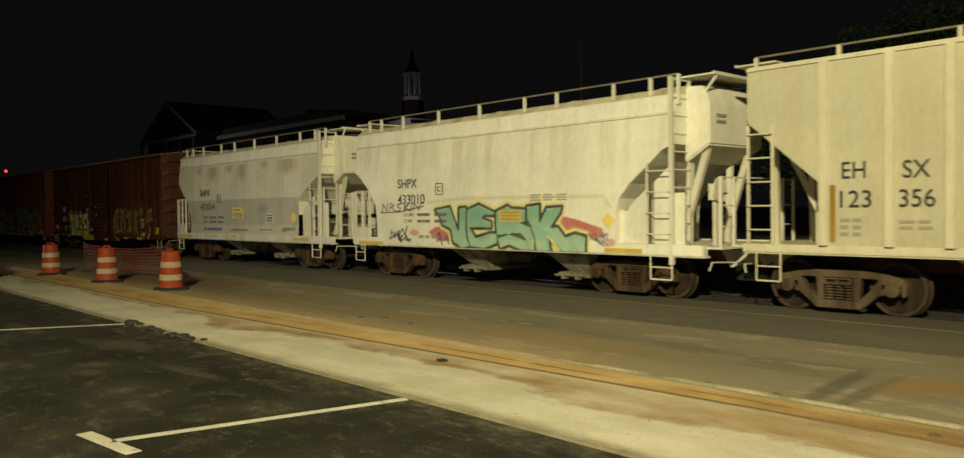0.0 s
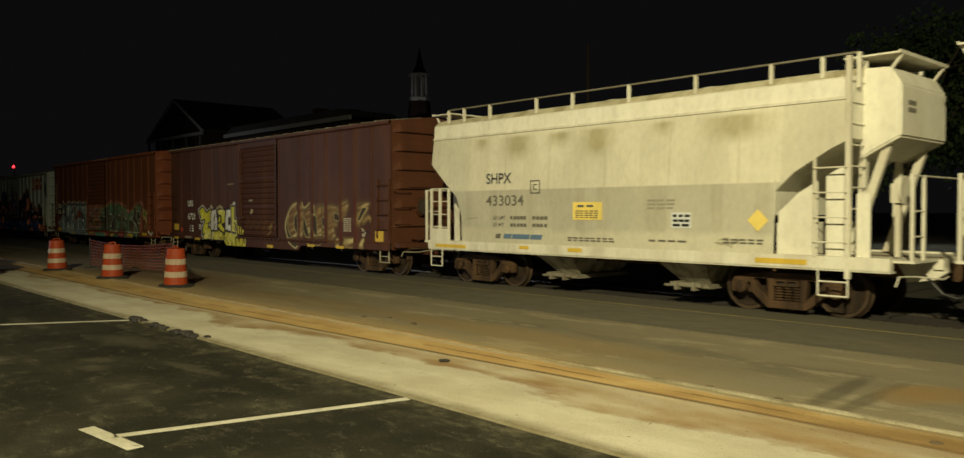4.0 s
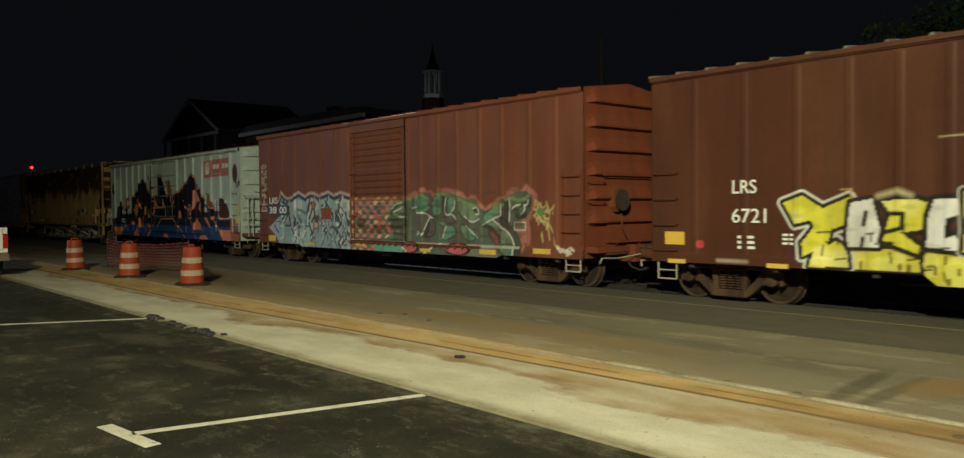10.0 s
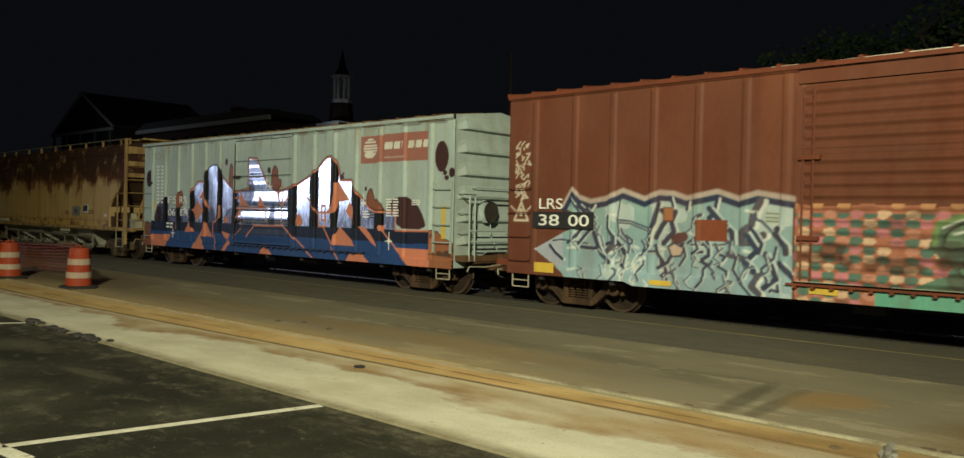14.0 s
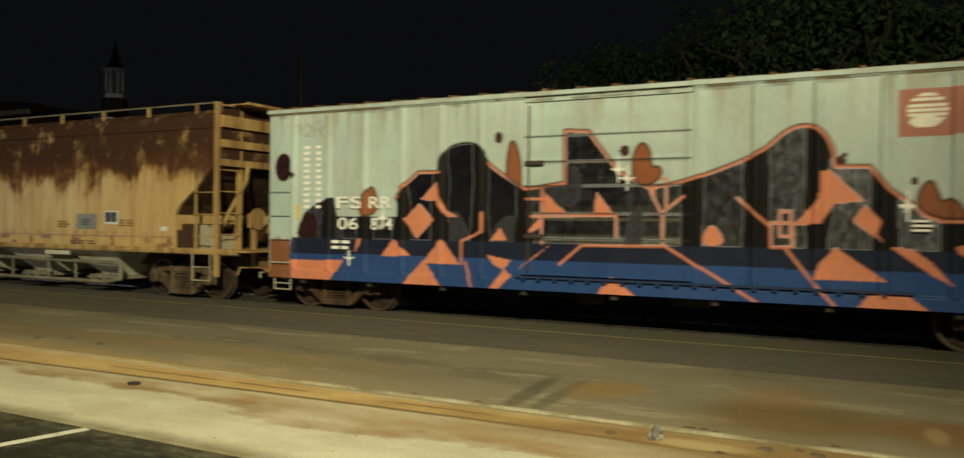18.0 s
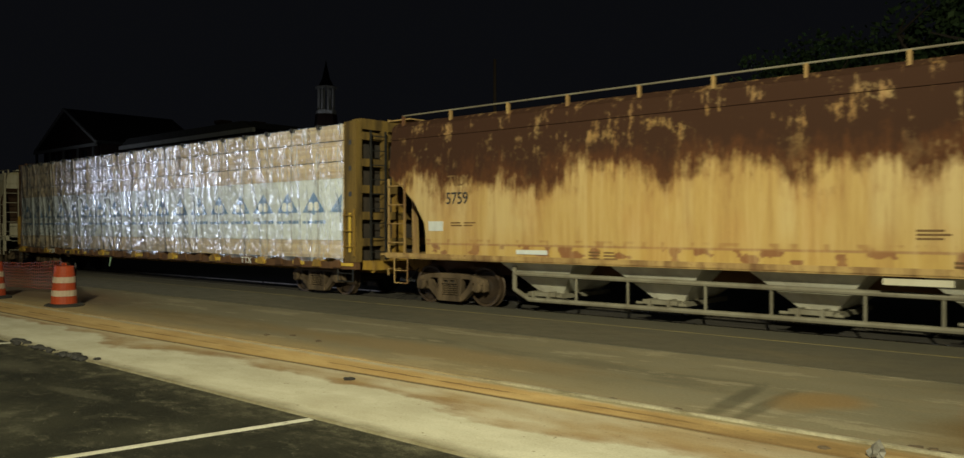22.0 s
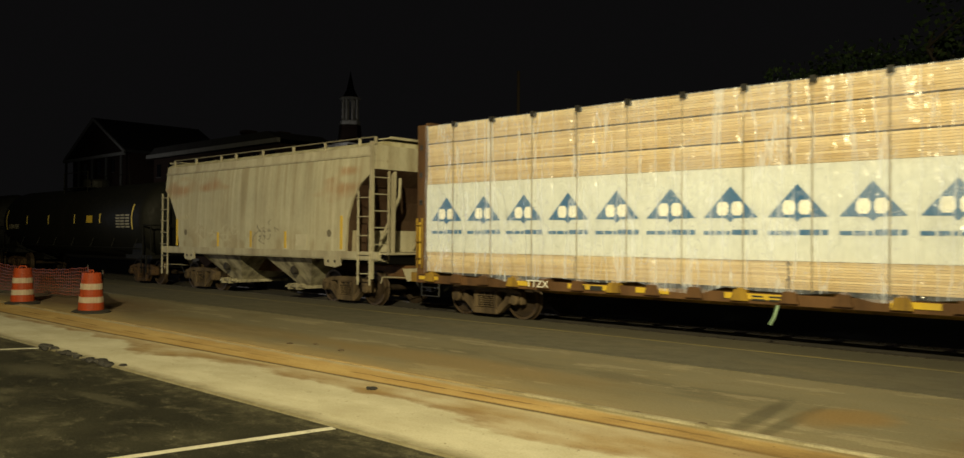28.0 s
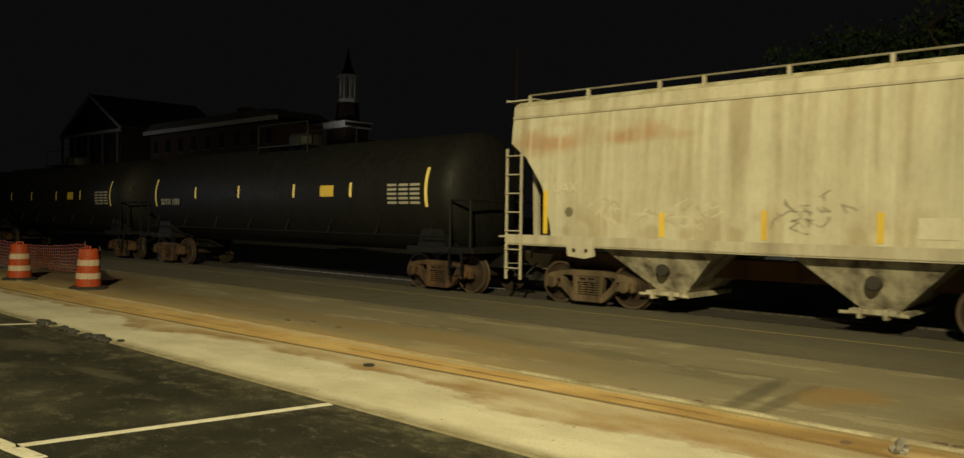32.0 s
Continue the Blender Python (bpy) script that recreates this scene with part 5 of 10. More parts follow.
    for k, poly in enumerate(forms):
        m = inside(poly, X, Z).astype(float)
        xm = sum(p[0] for p in poly) / len(poly)
        streak = vnoise(X * 0.6 + 3 * k, Z * 4.2 - (X - xm) * 1.2, 3.4, k + 50)
        side_lit = np.clip((X - xm) / 0.35 + 0.5, 0, 1)
        cv.put(m, (0.15, 0.08, 0.03))
        cv.put(m * np.clip(streak * 2.4 - 0.7, 0, 1) * (0.4 + 0.6 * side_lit), (0.33, 0.22, 0.085))
        foot = np.clip((1.45 - Z) / 0.35, 0, 1) + 0.35 * np.clip((Z - 1.9) / 0.15, 0, 1)
        cv.put(m * np.clip(foot * (0.3 + side_lit), 0, 1) * np.clip(streak * 2.6 - 0.8, 0, 1), (0.52, 0.45, 0.23))
    for hollow in ([(-40.5, 1.72), (-40.58, 1.48), (-40.54, 1.24), (-40.34, 1.02), (-40.57, 1.02), (-40.66, 1.32), (-40.61, 1.58)], [(-39.94, 1.83), (-40.12, 1.64), (-40.12, 1.36), (-39.94, 1.12)], [(-39.52, 1.68), (-39.38, 1.46), (-39.18, 1.04), (-39.4, 1.07), (-39.52, 1.27)], [(-38.98, 1.73), (-38.76, 1.71), (-38.7, 1.47), (-38.72, 1.1), (-38.86, 1.16), (-38.97, 1.35)], [(-38.4, 1.66), (-38.25, 1.65), (-38.25, 1.42), (-38.36, 1.41)], [(-37.7, 1.8), (-37.5, 1.78), (-37.36, 1.62), (-37.5, 1.58), (-37.7, 1.62)], [(-36.16, 1.96), (-35.92, 1.96), (-36.3, 1.6), (-36.42, 1.6)]):
        cv.line(hollow + hollow[:1], 0.06, (0.4, 0.33, 0.15), soft=0.05)
        cv.fill(hollow, (0.04, 0.032, 0.016))
    for pts in ([(-39.97, 2.12), (-40.16, 2.09), (-40.4, 1.93), (-40.66, 1.59), (-40.72, 1.36), (-40.66, 1.18), (-40.57, 1.01)], [(-39.62, 2.14), (-39.52, 1.96), (-39.34, 2.01), (-39.15, 2.13)], [(-38.88, 2.04), (-38.8, 1.74), (-38.98, 1.78)]):
        cv.line(rounded(pts, False, 1), 0.055, (0.46, 0.4, 0.19), soft=0.05)
    for pts in ([(-39.54, 1.88), (-39.15, 2.01)], [(-38.82, 2.0), (-38.8, 1.73), (-38.72, 1.47)], [(-38.44, 2.1), (-38.4, 1.08)], [(-39.52, 1.87), (-39.54, 1.27)], [(-38.38, 2.0), (-38.22, 1.99)]):
        cv.line(pts, 0.022, (0.06, 0.055, 0.02))
    cv.fill([(-40.44, 0.85), (-40.16, 0.71), (-39.97, 0.68), (-39.86, 0.73), (-39.78, 0.84)], (0.06, 0.05, 0.025))
    cv.line([(-40.44, 0.85), (-40.16, 0.71), (-39.97, 0.66), (-39.86, 0.73)], 0.05, (0.5, 0.44, 0.24))
    cv.line([(-39.24, 0.83), (-39.06, 0.79), (-38.5, 0.8), (-38.41, 0.87)], 0.03, (0.36, 0.28, 0.13))
    cv.put(((X > -37.18) & (X < -36.66) & (Z > 1.2) & (Z < 1.7)), (0.085, 0.028, 0.022))
    # mask tag in black and white
    for i in range(9):
        random.seed(i + 411)
        x, z = random.uniform(-36.24, -35.9), random.uniform(1.14, 1.34)
        cv.line([(x, z), (x + random.uniform(-0.06, 0.12), z + random.uniform(-0.08, 0.08)), (x + 0.1, z)], 0.026, (0.5, 0.46, 0.36) if i % 2 else (0.02, 0.018, 0.014))
    for r in (-39.83, -39.0, -38.18, -37.35, -36.56):
        cv.put(0.8 * ((np.abs(X - r) < 0.085) & (Z > 0.97) & (Z < 2.3)).astype(float), (0.085, 0.024, 0.018))
    for i in range(5):
        random.seed(i + 450)
        x, z = random.uniform(-35.5, -35.0), random.uniform(1.45, 1.75)
        cv.line([(x, z), (x + 0.12, z + random.uniform(-0.08, 0.08)), (x + 0.2, z - 0.03)], 0.02, (0.12, 0.055, 0.035), soft=0.04)
    # faint scrawl and worn marks on the door
    for i in range(15):
        random.seed(i + 11)
        x = -43.5 + 0.15 * i
        z = 1.5 + 0.12 * math.sin(i * 2.1)
        cv.line([(x, z), (x + 0.07, z - 0.15 - 0.1 * random.random()), (x + 0.16, z - 0.02)], 0.025, (0.15, 0.075, 0.035), soft=0.05)
    cv.put(np.hypot(X + 43.05, Z - 1.86) < 0.09, (0.5, 0.42, 0.28))
    cv.line([(-45.1, 2.86), (-44.55, 2.88)], 0.025, (0.4, 0.33, 0.2))
    cv.line([(-41.8, 1.3), (-41.55, 1.42), (-41.7, 1.12), (-41.85, 1.05)], 0.03, (0.4, 0.29, 0.1), soft=0.05)
    cv.put(np.hypot(X + 49.3, Z - 1.12) < 0.08, (0.45, 0.06, 0.05))
    cv.line([(-48.9, 0.83), (-48.3, 0.83)], 0.05, (0.4, 0.34, 0.26), soft=0.06)


ICE, NAVY, PINK, MINT = (0.235, 0.35, 0.37), (0.03, 0.04, 0.08), (0.33, 0.125, 0.1), (0.095, 0.225, 0.15)
SAGE, GREY, SALMON, WAN = (0.085, 0.11, 0.08), (0.085, 0.087, 0.072), (0.48, 0.22, 0.155), (0.6, 0.62, 0.58)


def paint_red(cv):
    X, Z = cv.X, cv.Z
    cv.put(np.ones(X.shape, bool), (0.136, 0.051, 0.03))
    cv.put(0.4 * np.clip((vnoise(X * 3, Z * 0.5, 1.1, 6) - 0.55) * 4, 0, 1), (0.12, 0.035, 0.018))
    cv.put(0.3 * np.clip((vnoise(X * 2, Z * 0.3, 0.9, 26) - 0.58) * 5, 0, 1), (0.21, 0.07, 0.035))
    # pale blue piece with a ragged navy crest
    crest = [(-66.34, 2.1), (-66.14, 2.42), (-66.0, 2.27), (-65.7, 2.18), (-65.34, 2.24), (-64.96, 2.39), (-64.49, 2.23), (-64.17, 2.35), (-63.9, 2.33), (-63.62, 2.24), (-63.04, 2.36), (-62.64, 2.23), (-62.31, 2.33), (-61.7, 2.23)]
    body = crest + [(-61.66, 0.5), (-66.2, 0.5), (-66.34, 0.78), (-66.61, 0.95), (-67.08, 1.23), (-66.3, 1.62), (-65.69, 1.8)]
    cv.line([(a, b + 0.03) for a, b in crest], 0.12, (0.42, 0.34, 0.3), soft=0.04)
    cv.fill(body, ICE)
    m = inside(body, X, Z)
    cv.put(m * np.clip((Z - 1.5) / 0.8, 0, 1) * 0.5, (0.3, 0.42, 0.37))
    cv.put(m * np.clip((1.5 - Z) / 0.7, 0, 1) * 0.5, (0.31, 0.42, 0.48))
    cv.put(m & (vnoise(X, Z * 0.8, 2.6, 9) > 0.7), (0.42, 0.5, 0.5))
    cv.put(0.5 * (m & (vnoise(X, Z, 1.6, 19) > 0.66)), (0.24, 0.35, 0.4))
    cv.put(m & (X < -66.35) & (Z > 0.9), (0.36, 0.38, 0.45))
    cv.line([(a, b - 0.06) for a, b in crest], 0.11, NAVY, soft=0.03)
    for pts, w in (
        ([(-65.02, 2.24), (-65.08, 1.87), (-65.04, 1.64), (-65.1, 1.41), (-64.97, 1.19), (-64.91, 0.96), (-64.97, 0.68)], 0.035),
        ([(-64.19, 2.19), (-64.28, 1.84), (-64.36, 1.66), (-64.39, 1.43), (-64.48, 1.29)], 0.09),
        ([(-64.48, 1.29), (-64.15, 1.3), (-64.12, 1.08), (-64.0, 1.0), (-64.09, 0.86), (-63.97, 0.8)], 0.05),
        ([(-63.04, 2.28), (-63.09, 2.06), (-63.2, 1.93)], 0.07),
        ([(-62.26, 2.23), (-62.38, 2.02), (-62.41, 1.82), (-62.58, 1.69), (-62.56, 1.52), (-62.38, 1.53), (-62.2, 1.66)], 0.13),
        ([(-63.06, 1.47), (-62.97, 1.3), (-62.87, 1.26), (-63.0, 1.09), (-62.84, 1.01), (-62.86, 0.84), (-62.73, 0.83), (-62.99, 0.64)], 0.05),
        ([(-62.81, 1.31), (-62.53, 1.25), (-62.45, 1.07), (-62.27, 1.0), (-62.37, 0.78), (-62.24, 0.67)], 0.12),
        ([(-66.61, 1.42), (-66.37, 1.45), (-65.95, 1.41), (-65.75, 1.39)], 0.035),
        ([(-66.68, 1.32), (-66.54, 1.18), (-66.36, 1.06)], 0.07),
        ([(-65.08, 1.87), (-64.79, 1.85), (-64.37, 1.72)], 0.035), ([(-65.08, 1.82), (-64.79, 1.8), (-64.4, 1.67)], 0.03),
        ([(-65.9, 1.32), (-65.6, 1.3), (-65.13, 1.45)], 0.07), ([(-65.3, 1.25), (-65.1, 1.42)], 0.12),
        ([(-64.1, 1.5), (-63.6, 1.45), (-63.0, 1.46), (-62.75, 1.5)], 0.03), ([(-63.5, 1.3), (-63.3, 1.33)], 0.06),
        ([(-63.6, 2.22), (-63.62, 2.08)], 0.06), ([(-63.95, 2.3), (-63.9, 2.15)], 0.06), ([(-65.65, 2.15), (-65.8, 2.0)], 0.08), ([(-66.2, 2.3), (-65.95, 1.98)], 0.05),
        ([(-62.02, 1.2), (-61.95, 0.95), (-62.05, 0.72)], 0.04), ([(-62.05, 0.75), (-61.9, 0.73), (-61.95, 0.95)], 0.05),
    ):
        cv.line([(a + w * 0.7, b - 0.01) for a, b in pts], w * 0.8, WAN)
        cv.line(pts, w, NAVY if w < 0.1 else (0.09, 0.085, 0.11))
    for i in range(22):
        random.seed(i + 500)
        x, z = random.uniform(-65.0, -64.45), random.uniform(0.72, 1.28)
        cv.line([(x, z), (x + random.uniform(-0.12, 0.12), z - 0.1), (x + random.uniform(-0.15, 0.15), z - 0.15)], 0.028, WAN)
    for i in range(14):
        random.seed(i + 540)
        x, z = random.uniform(-66.3, -61.8), random.uniform(0.75, 2.1)
        cv.line([(x, z), (x + random.uniform(0.05, 0.25), z + random.uniform(-0.05, 0.05))], 0.04, WAN, soft=0.04)
    for i in range(26):
        random.seed(i + 900)
        x, z = random.uniform(-66.0, -61.9), random.uniform(1.1, 2.15)
        pts = [(x, z)]
        for _ in range(3):
            pts.append((pts[-1][0] + random.uniform(-0.22, 0.22), pts[-1][1] - random.uniform(0.08, 0.26)))
        w = random.choice((0.05, 0.07, 0.1))
        cv.line([(a + w * 0.75, b) for a, b in pts], w * 0.6, (0.5, 0.58, 0.58))
        cv.line(pts, w, (0.04, 0.05, 0.085))
    for i in range(34):
        random.seed(i + 700)
        x, z = random.uniform(-66.2, -61.8), random.uniform(0.72, 2.1)
        pts = [(x, z)]
        for _ in range(4):
            pts.append((pts[-1][0] + random.uniform(-0.14, 0.14), pts[-1][1] - random.uniform(0.02, 0.14)))
        cv.line([(a + 0.03, b) for a, b in pts], 0.03, (0.5, 0.55, 0.53))
        cv.line(pts, random.choice((0.025, 0.035, 0.05)), (0.07, 0.09, 0.14))
    cv.fill([(-63.98, 1.4), (-63.85, 1.47), (-63.66, 1.38), (-63.72, 1.24), (-63.9, 1.22)], (0.55, 0.42, 0.33), edge=NAVY, w=0.035)
    cv.put(np.hypot((X + 63.74) / 0.16, (Z - 1.57) / 0.1) + 0.5 * (vnoise(X, Z, 9, 3) - 0.5) < 1, (0.1, 0.05, 0.05))
    cv.fill([(-63.44, 1.52), (-62.84, 1.52), (-62.84, 1.9), (-63.44, 1.9)], (0.2, 0.06, 0.03))
    cv.fill([(-64.09, 1.87), (-63.89, 1.87), (-63.89, 2.11), (-64.09, 2.11)], (0.34, 0.15, 0.07), edge=(0.12, 0.04, 0.025), w=0.02)
    for z in (2.03, 1.96, 1.9):
        cv.line([(-62.15, z), (-61.95, z - 0.01)], 0.03, (0.2, 0.2, 0.1))
    # salmon and teal checks over the door
    m = (X > -61.64) & (X < -58.7) & (Z < 2.2)
    cx, cz = np.floor(X / 0.2), np.floor(Z / 0.14)
    n = vnoise(cx * 7.7, cz * 3.3, 1.0, 5)
    r = vnoise(cx * 3.1 + 40, cz * 5.3, 1.0, 15)
    blot = np.hypot((X / 0.2) % 1 - 0.5, (Z / 0.14) % 1 - 0.5) < 0.43 + 0.15 * vnoise(X, Z, 12, 2)
    cv.put(m & (Z < 2.12 + 0.08 * vnoise(X, Z, 4, 1)), (0.36, 0.14, 0.085))
    ch = (cx + cz) % 2
    cv.put(m & (ch == 0) & blot & (Z < 2.1), SALMON)
    cv.put(m & (ch == 0) & blot & (n > 0.5) & (Z < 2.1), (0.6, 0.4, 0.27))
    cv.put(m & (ch == 0) & blot & (r > 0.62) & (Z < 2.1), (0.48, 0.18, 0.2))
    cv.put(m & (ch == 1) & blot & (n > 0.35) & (Z < 2.05), (0.09, 0.16, 0.13))
    cv.put(m & (blot) & (Z > 2.08) & (n > 0.55) & (ch == 0), (0.5, 0.25, 0.12))
    cv.put(0.8 * (m & (np.abs(Z - 1.33) < 0.09) & (X < -60.9)).astype(float) * vnoise(X * 2, Z, 5, 3), (0.05, 0.03, 0.02))
    # green piece: pink cloud, mint and grey planes, black joints, white highlights
    DARK, RED = (0.04, 0.043, 0.036), (0.24, 0.07, 0.065)
    top = [(-58.9, 2.1), (-58.5, 2.16), (-58.1, 2.27), (-57.76, 2.29), (-57.58, 2.12), (-57.36, 2.31), (-56.9, 2.25), (-56.56, 2.17), (-56.16, 2.06), (-55.9, 2.09), (-55.74, 1.91), (-55.52, 1.76), (-55.22, 1.9), (-54.92, 2.06), (-54.74, 2.1), (-54.46, 2.21), (-54.06, 2.25), (-53.84, 2.12), (-53.88, 1.8), (-54.0, 1.63)]
    mist = np.clip((0.13 + 0.14 * (vnoise(X, Z, 5, 4) - 0.5) - near_line(top, X, Z)) / 0.06, 0, 1)
    cv.put(mist * 0.85, PINK)
    cv.put(0.5 * mist * (vnoise(X, Z, 3, 44) > 0.55), (0.45, 0.2, 0.17))
    mass = top + [(-54.3, 1.5), (-54.24, 0.99), (-54.26, 0.5), (-60.6, 0.5), (-59.92, 0.93), (-59.3, 1.2), (-59.68, 1.54), (-59.6, 1.88), (-59.3, 2.04)]
    cv.fill(mass, SAGE)
    m = inside(mass, X, Z)
    cv.put(m & (vnoise(X, Z, 1.7, 22) > 0.55), GREY)
    cv.put(0.7 * (m & (vnoise(X, Z, 2.6, 72) > 0.62)), (0.07, 0.13, 0.1))
    cv.put(m & (X < -58.6) & (vnoise(X, Z, 1.5, 12) > 0.42), (0.1, 0.18, 0.125))
    for poly, c in (
        ([(-58.46, 2.16), (-58.1, 2.24), (-57.82, 2.07), (-57.86, 1.94), (-57.66, 1.89), (-57.96, 1.75), (-58.36, 1.72), (-58.46, 1.88)], MINT),
        ([(-57.66, 2.05), (-57.4, 2.28), (-57.24, 2.2), (-57.18, 1.99), (-57.26, 1.73), (-57.5, 1.62), (-57.66, 1.67)], MINT),
        ([(-58.12, 1.17), (-57.76, 1.64), (-57.6, 1.54), (-57.5, 1.41), (-57.56, 1.11), (-58.08, 1.07)], GREY), ([(-57.16, 1.63), (-56.84, 1.69), (-56.6, 1.53), (-56.84, 1.43), (-57.04, 1.47)], GREY),
        ([(-57.42, 1.46), (-57.14, 1.52), (-57.06, 1.34), (-57.22, 1.05), (-57.12, 1.0), (-56.66, 1.15), (-56.64, 1.28), (-56.84, 1.43), (-57.08, 1.37)], MINT), ([(-57.0, 2.2), (-56.58, 2.14), (-56.66, 1.86), (-56.9, 1.71), (-57.02, 1.68)], MINT),
        ([(-56.56, 2.09), (-55.74, 1.89), (-55.7, 1.65), (-56.04, 1.47), (-56.36, 1.59), (-56.56, 1.74)], (0.15, 0.22, 0.15)), ([(-56.52, 1.46), (-56.26, 1.39), (-55.82, 1.11), (-56.1, 0.97), (-56.38, 1.13)], MINT),
        ([(-55.62, 1.67), (-55.02, 1.94), (-54.9, 1.89), (-54.92, 1.71), (-55.6, 1.43)], MINT), ([(-55.22, 1.54), (-54.78, 1.34), (-54.54, 1.12), (-54.5, 0.8), (-54.58, 0.58), (-55.0, 0.79), (-54.96, 0.96), (-54.98, 1.1), (-55.22, 1.32), (-55.62, 1.41)], (0.14, 0.18, 0.13)),
        ([(-54.96, 0.96), (-54.52, 0.98), (-54.5, 0.8), (-54.58, 0.58), (-55.0, 0.79)], MINT), ([(-54.92, 1.66), (-54.72, 1.48), (-54.4, 1.21), (-54.24, 0.99), (-54.26, 0.58), (-54.48, 0.58), (-54.46, 0.98), (-54.66, 1.3), (-54.96, 1.5)], DARK),
        ([(-54.86, 2.08), (-54.66, 2.1), (-54.62, 1.89), (-54.66, 1.5), (-54.78, 1.52), (-54.9, 1.66), (-54.88, 1.85)], DARK), ([(-54.54, 1.85), (-54.32, 1.94), (-54.1, 1.94), (-53.96, 2.1), (-53.88, 2.05), (-53.92, 1.81), (-54.14, 1.61), (-54.36, 1.58), (-54.46, 1.67), (-54.26, 1.69), (-54.12, 1.81), (-54.28, 1.83), (-54.46, 1.78)], DARK),
        ([(-54.3, 1.83), (-54.1, 1.9), (-54.12, 1.78), (-54.26, 1.7), (-54.38, 1.71)], MINT), ([(-57.24, 2.23), (-57.04, 2.12), (-57.14, 1.78), (-57.06, 1.63), (-57.16, 1.6), (-57.22, 1.89)], DARK), ([(-58.04, 1.1), (-57.92, 1.34), (-57.76, 1.55), (-57.82, 1.24), (-57.94, 1.08)], DARK),
        ([(-56.0, 1.82), (-55.84, 1.87), (-55.74, 1.82), (-55.72, 1.67), (-55.88, 1.72)], DARK), ([(-55.48, 1.31), (-55.22, 1.28), (-54.98, 1.07), (-55.0, 0.88), (-55.2, 0.99)], RED),
        ([(-59.5, 1.5), (-59.45, 1.8), (-59.1, 1.98), (-58.8, 1.95), (-58.75, 1.8), (-59.1, 1.6)], (0.17, 0.27, 0.17)), ([(-59.3, 1.3), (-58.75, 1.45), (-58.7, 1.2), (-59.2, 1.1)], (0.1, 0.15, 0.12)),
    ):
        soft = rounded(poly, True, 1)
        cv.fill(soft, c, edge=(0.02, 0.021, 0.022), w=0.03)
        k = inside(soft, X, Z)
        cv.put(0.7 * (k & (vnoise(X, Z, 2.4, 31) > 0.6)), fade(c, (0.17, 0.32, 0.17), 0.4))
        cv.put(0.55 * (k & (vnoise(X, Z, 3.4, 37) > 0.66)), fade(c, BLK, 0.6))
    cv.line([(-55.52, 1.4), (-55.3, 1.36), (-55.02, 1.14), (-54.98, 0.9)], 0.1, DARK)
    for pts in ([(-57.06, 2.15), (-57.14, 1.81), (-57.06, 1.65), (-56.84, 1.71), (-56.64, 1.56)], [(-56.68, 2.14), (-56.72, 1.86), (-56.9, 1.71)], [(-56.32, 1.64), (-56.04, 1.47), (-55.72, 1.58)], [(-55.62, 1.43), (-55.22, 1.58), (-54.92, 1.68)], [(-55.22, 1.54), (-54.92, 1.38), (-54.68, 1.25), (-54.5, 1.03), (-54.5, 0.8), (-54.56, 0.6)], [(-56.26, 1.39), (-55.82, 1.11)], [(-55.98, 1.84), (-55.84, 1.87), (-55.72, 1.8), (-55.72, 1.67), (-55.88, 1.7)], [(-54.92, 1.92), (-54.92, 1.68)], [(-54.66, 2.08), (-54.62, 1.89), (-54.66, 1.53)], [(-54.54, 1.83), (-54.44, 1.9), (-54.28, 1.92)], [(-53.96, 2.03), (-54.0, 1.92), (-54.14, 1.9)], [(-54.12, 1.87), (-54.12, 1.78), (-54.26, 1.69)], [(-58.36, 1.73), (-57.96, 1.73), (-57.66, 1.59)], [(-58.12, 1.12), (-58.02, 1.29), (-57.76, 1.62)], [(-57.08, 1.37), (-57.22, 1.07)], [(-58.56, 1.86), (-58.36, 1.88)], [(-58.34, 1.22), (-58.18, 1.2), (-58.34, 1.14)], [(-59.5, 1.85), (-59.2, 2.0), (-58.95, 2.02)], [(-59.35, 1.75), (-58.95, 1.9)], [(-59.1, 1.62), (-58.75, 1.62)]):
        cv.line(rounded(pts, False, 1), 0.034, WAN)
    for pts in ([(-58.42, 2.15), (-58.1, 2.22), (-57.82, 2.07)], [(-57.42, 2.23), (-57.2, 2.23), (-56.9, 2.15), (-56.58, 2.12)], [(-56.52, 2.07), (-56.16, 1.97), (-55.78, 1.87)], [(-55.22, 1.87), (-55.02, 1.94), (-54.88, 1.92)], [(-54.78, 2.06), (-54.54, 2.08), (-54.36, 2.01), (-54.1, 2.05), (-53.96, 2.12)], [(-59.6, 1.62), (-59.57, 1.89), (-59.2, 2.03), (-58.6, 2.13)]):
        cv.line(pts, 0.06, (0.19, 0.3, 0.1), soft=0.08)
    cv.fill(rounded([(-54.52, 1.44), (-54.4, 1.51), (-54.0, 1.63), (-53.88, 1.37), (-53.92, 0.97), (-54.04, 0.92), (-54.12, 1.0), (-54.18, 0.68), (-54.26, 1.08), (-54.4, 1.3)]), PINK)
    cv.fill([(-54.48, 1.32), (-54.1, 1.32), (-54.1, 1.5), (-54.48, 1.5)], (0.14, 0.12, 0.08), edge=WAN, w=0.02)
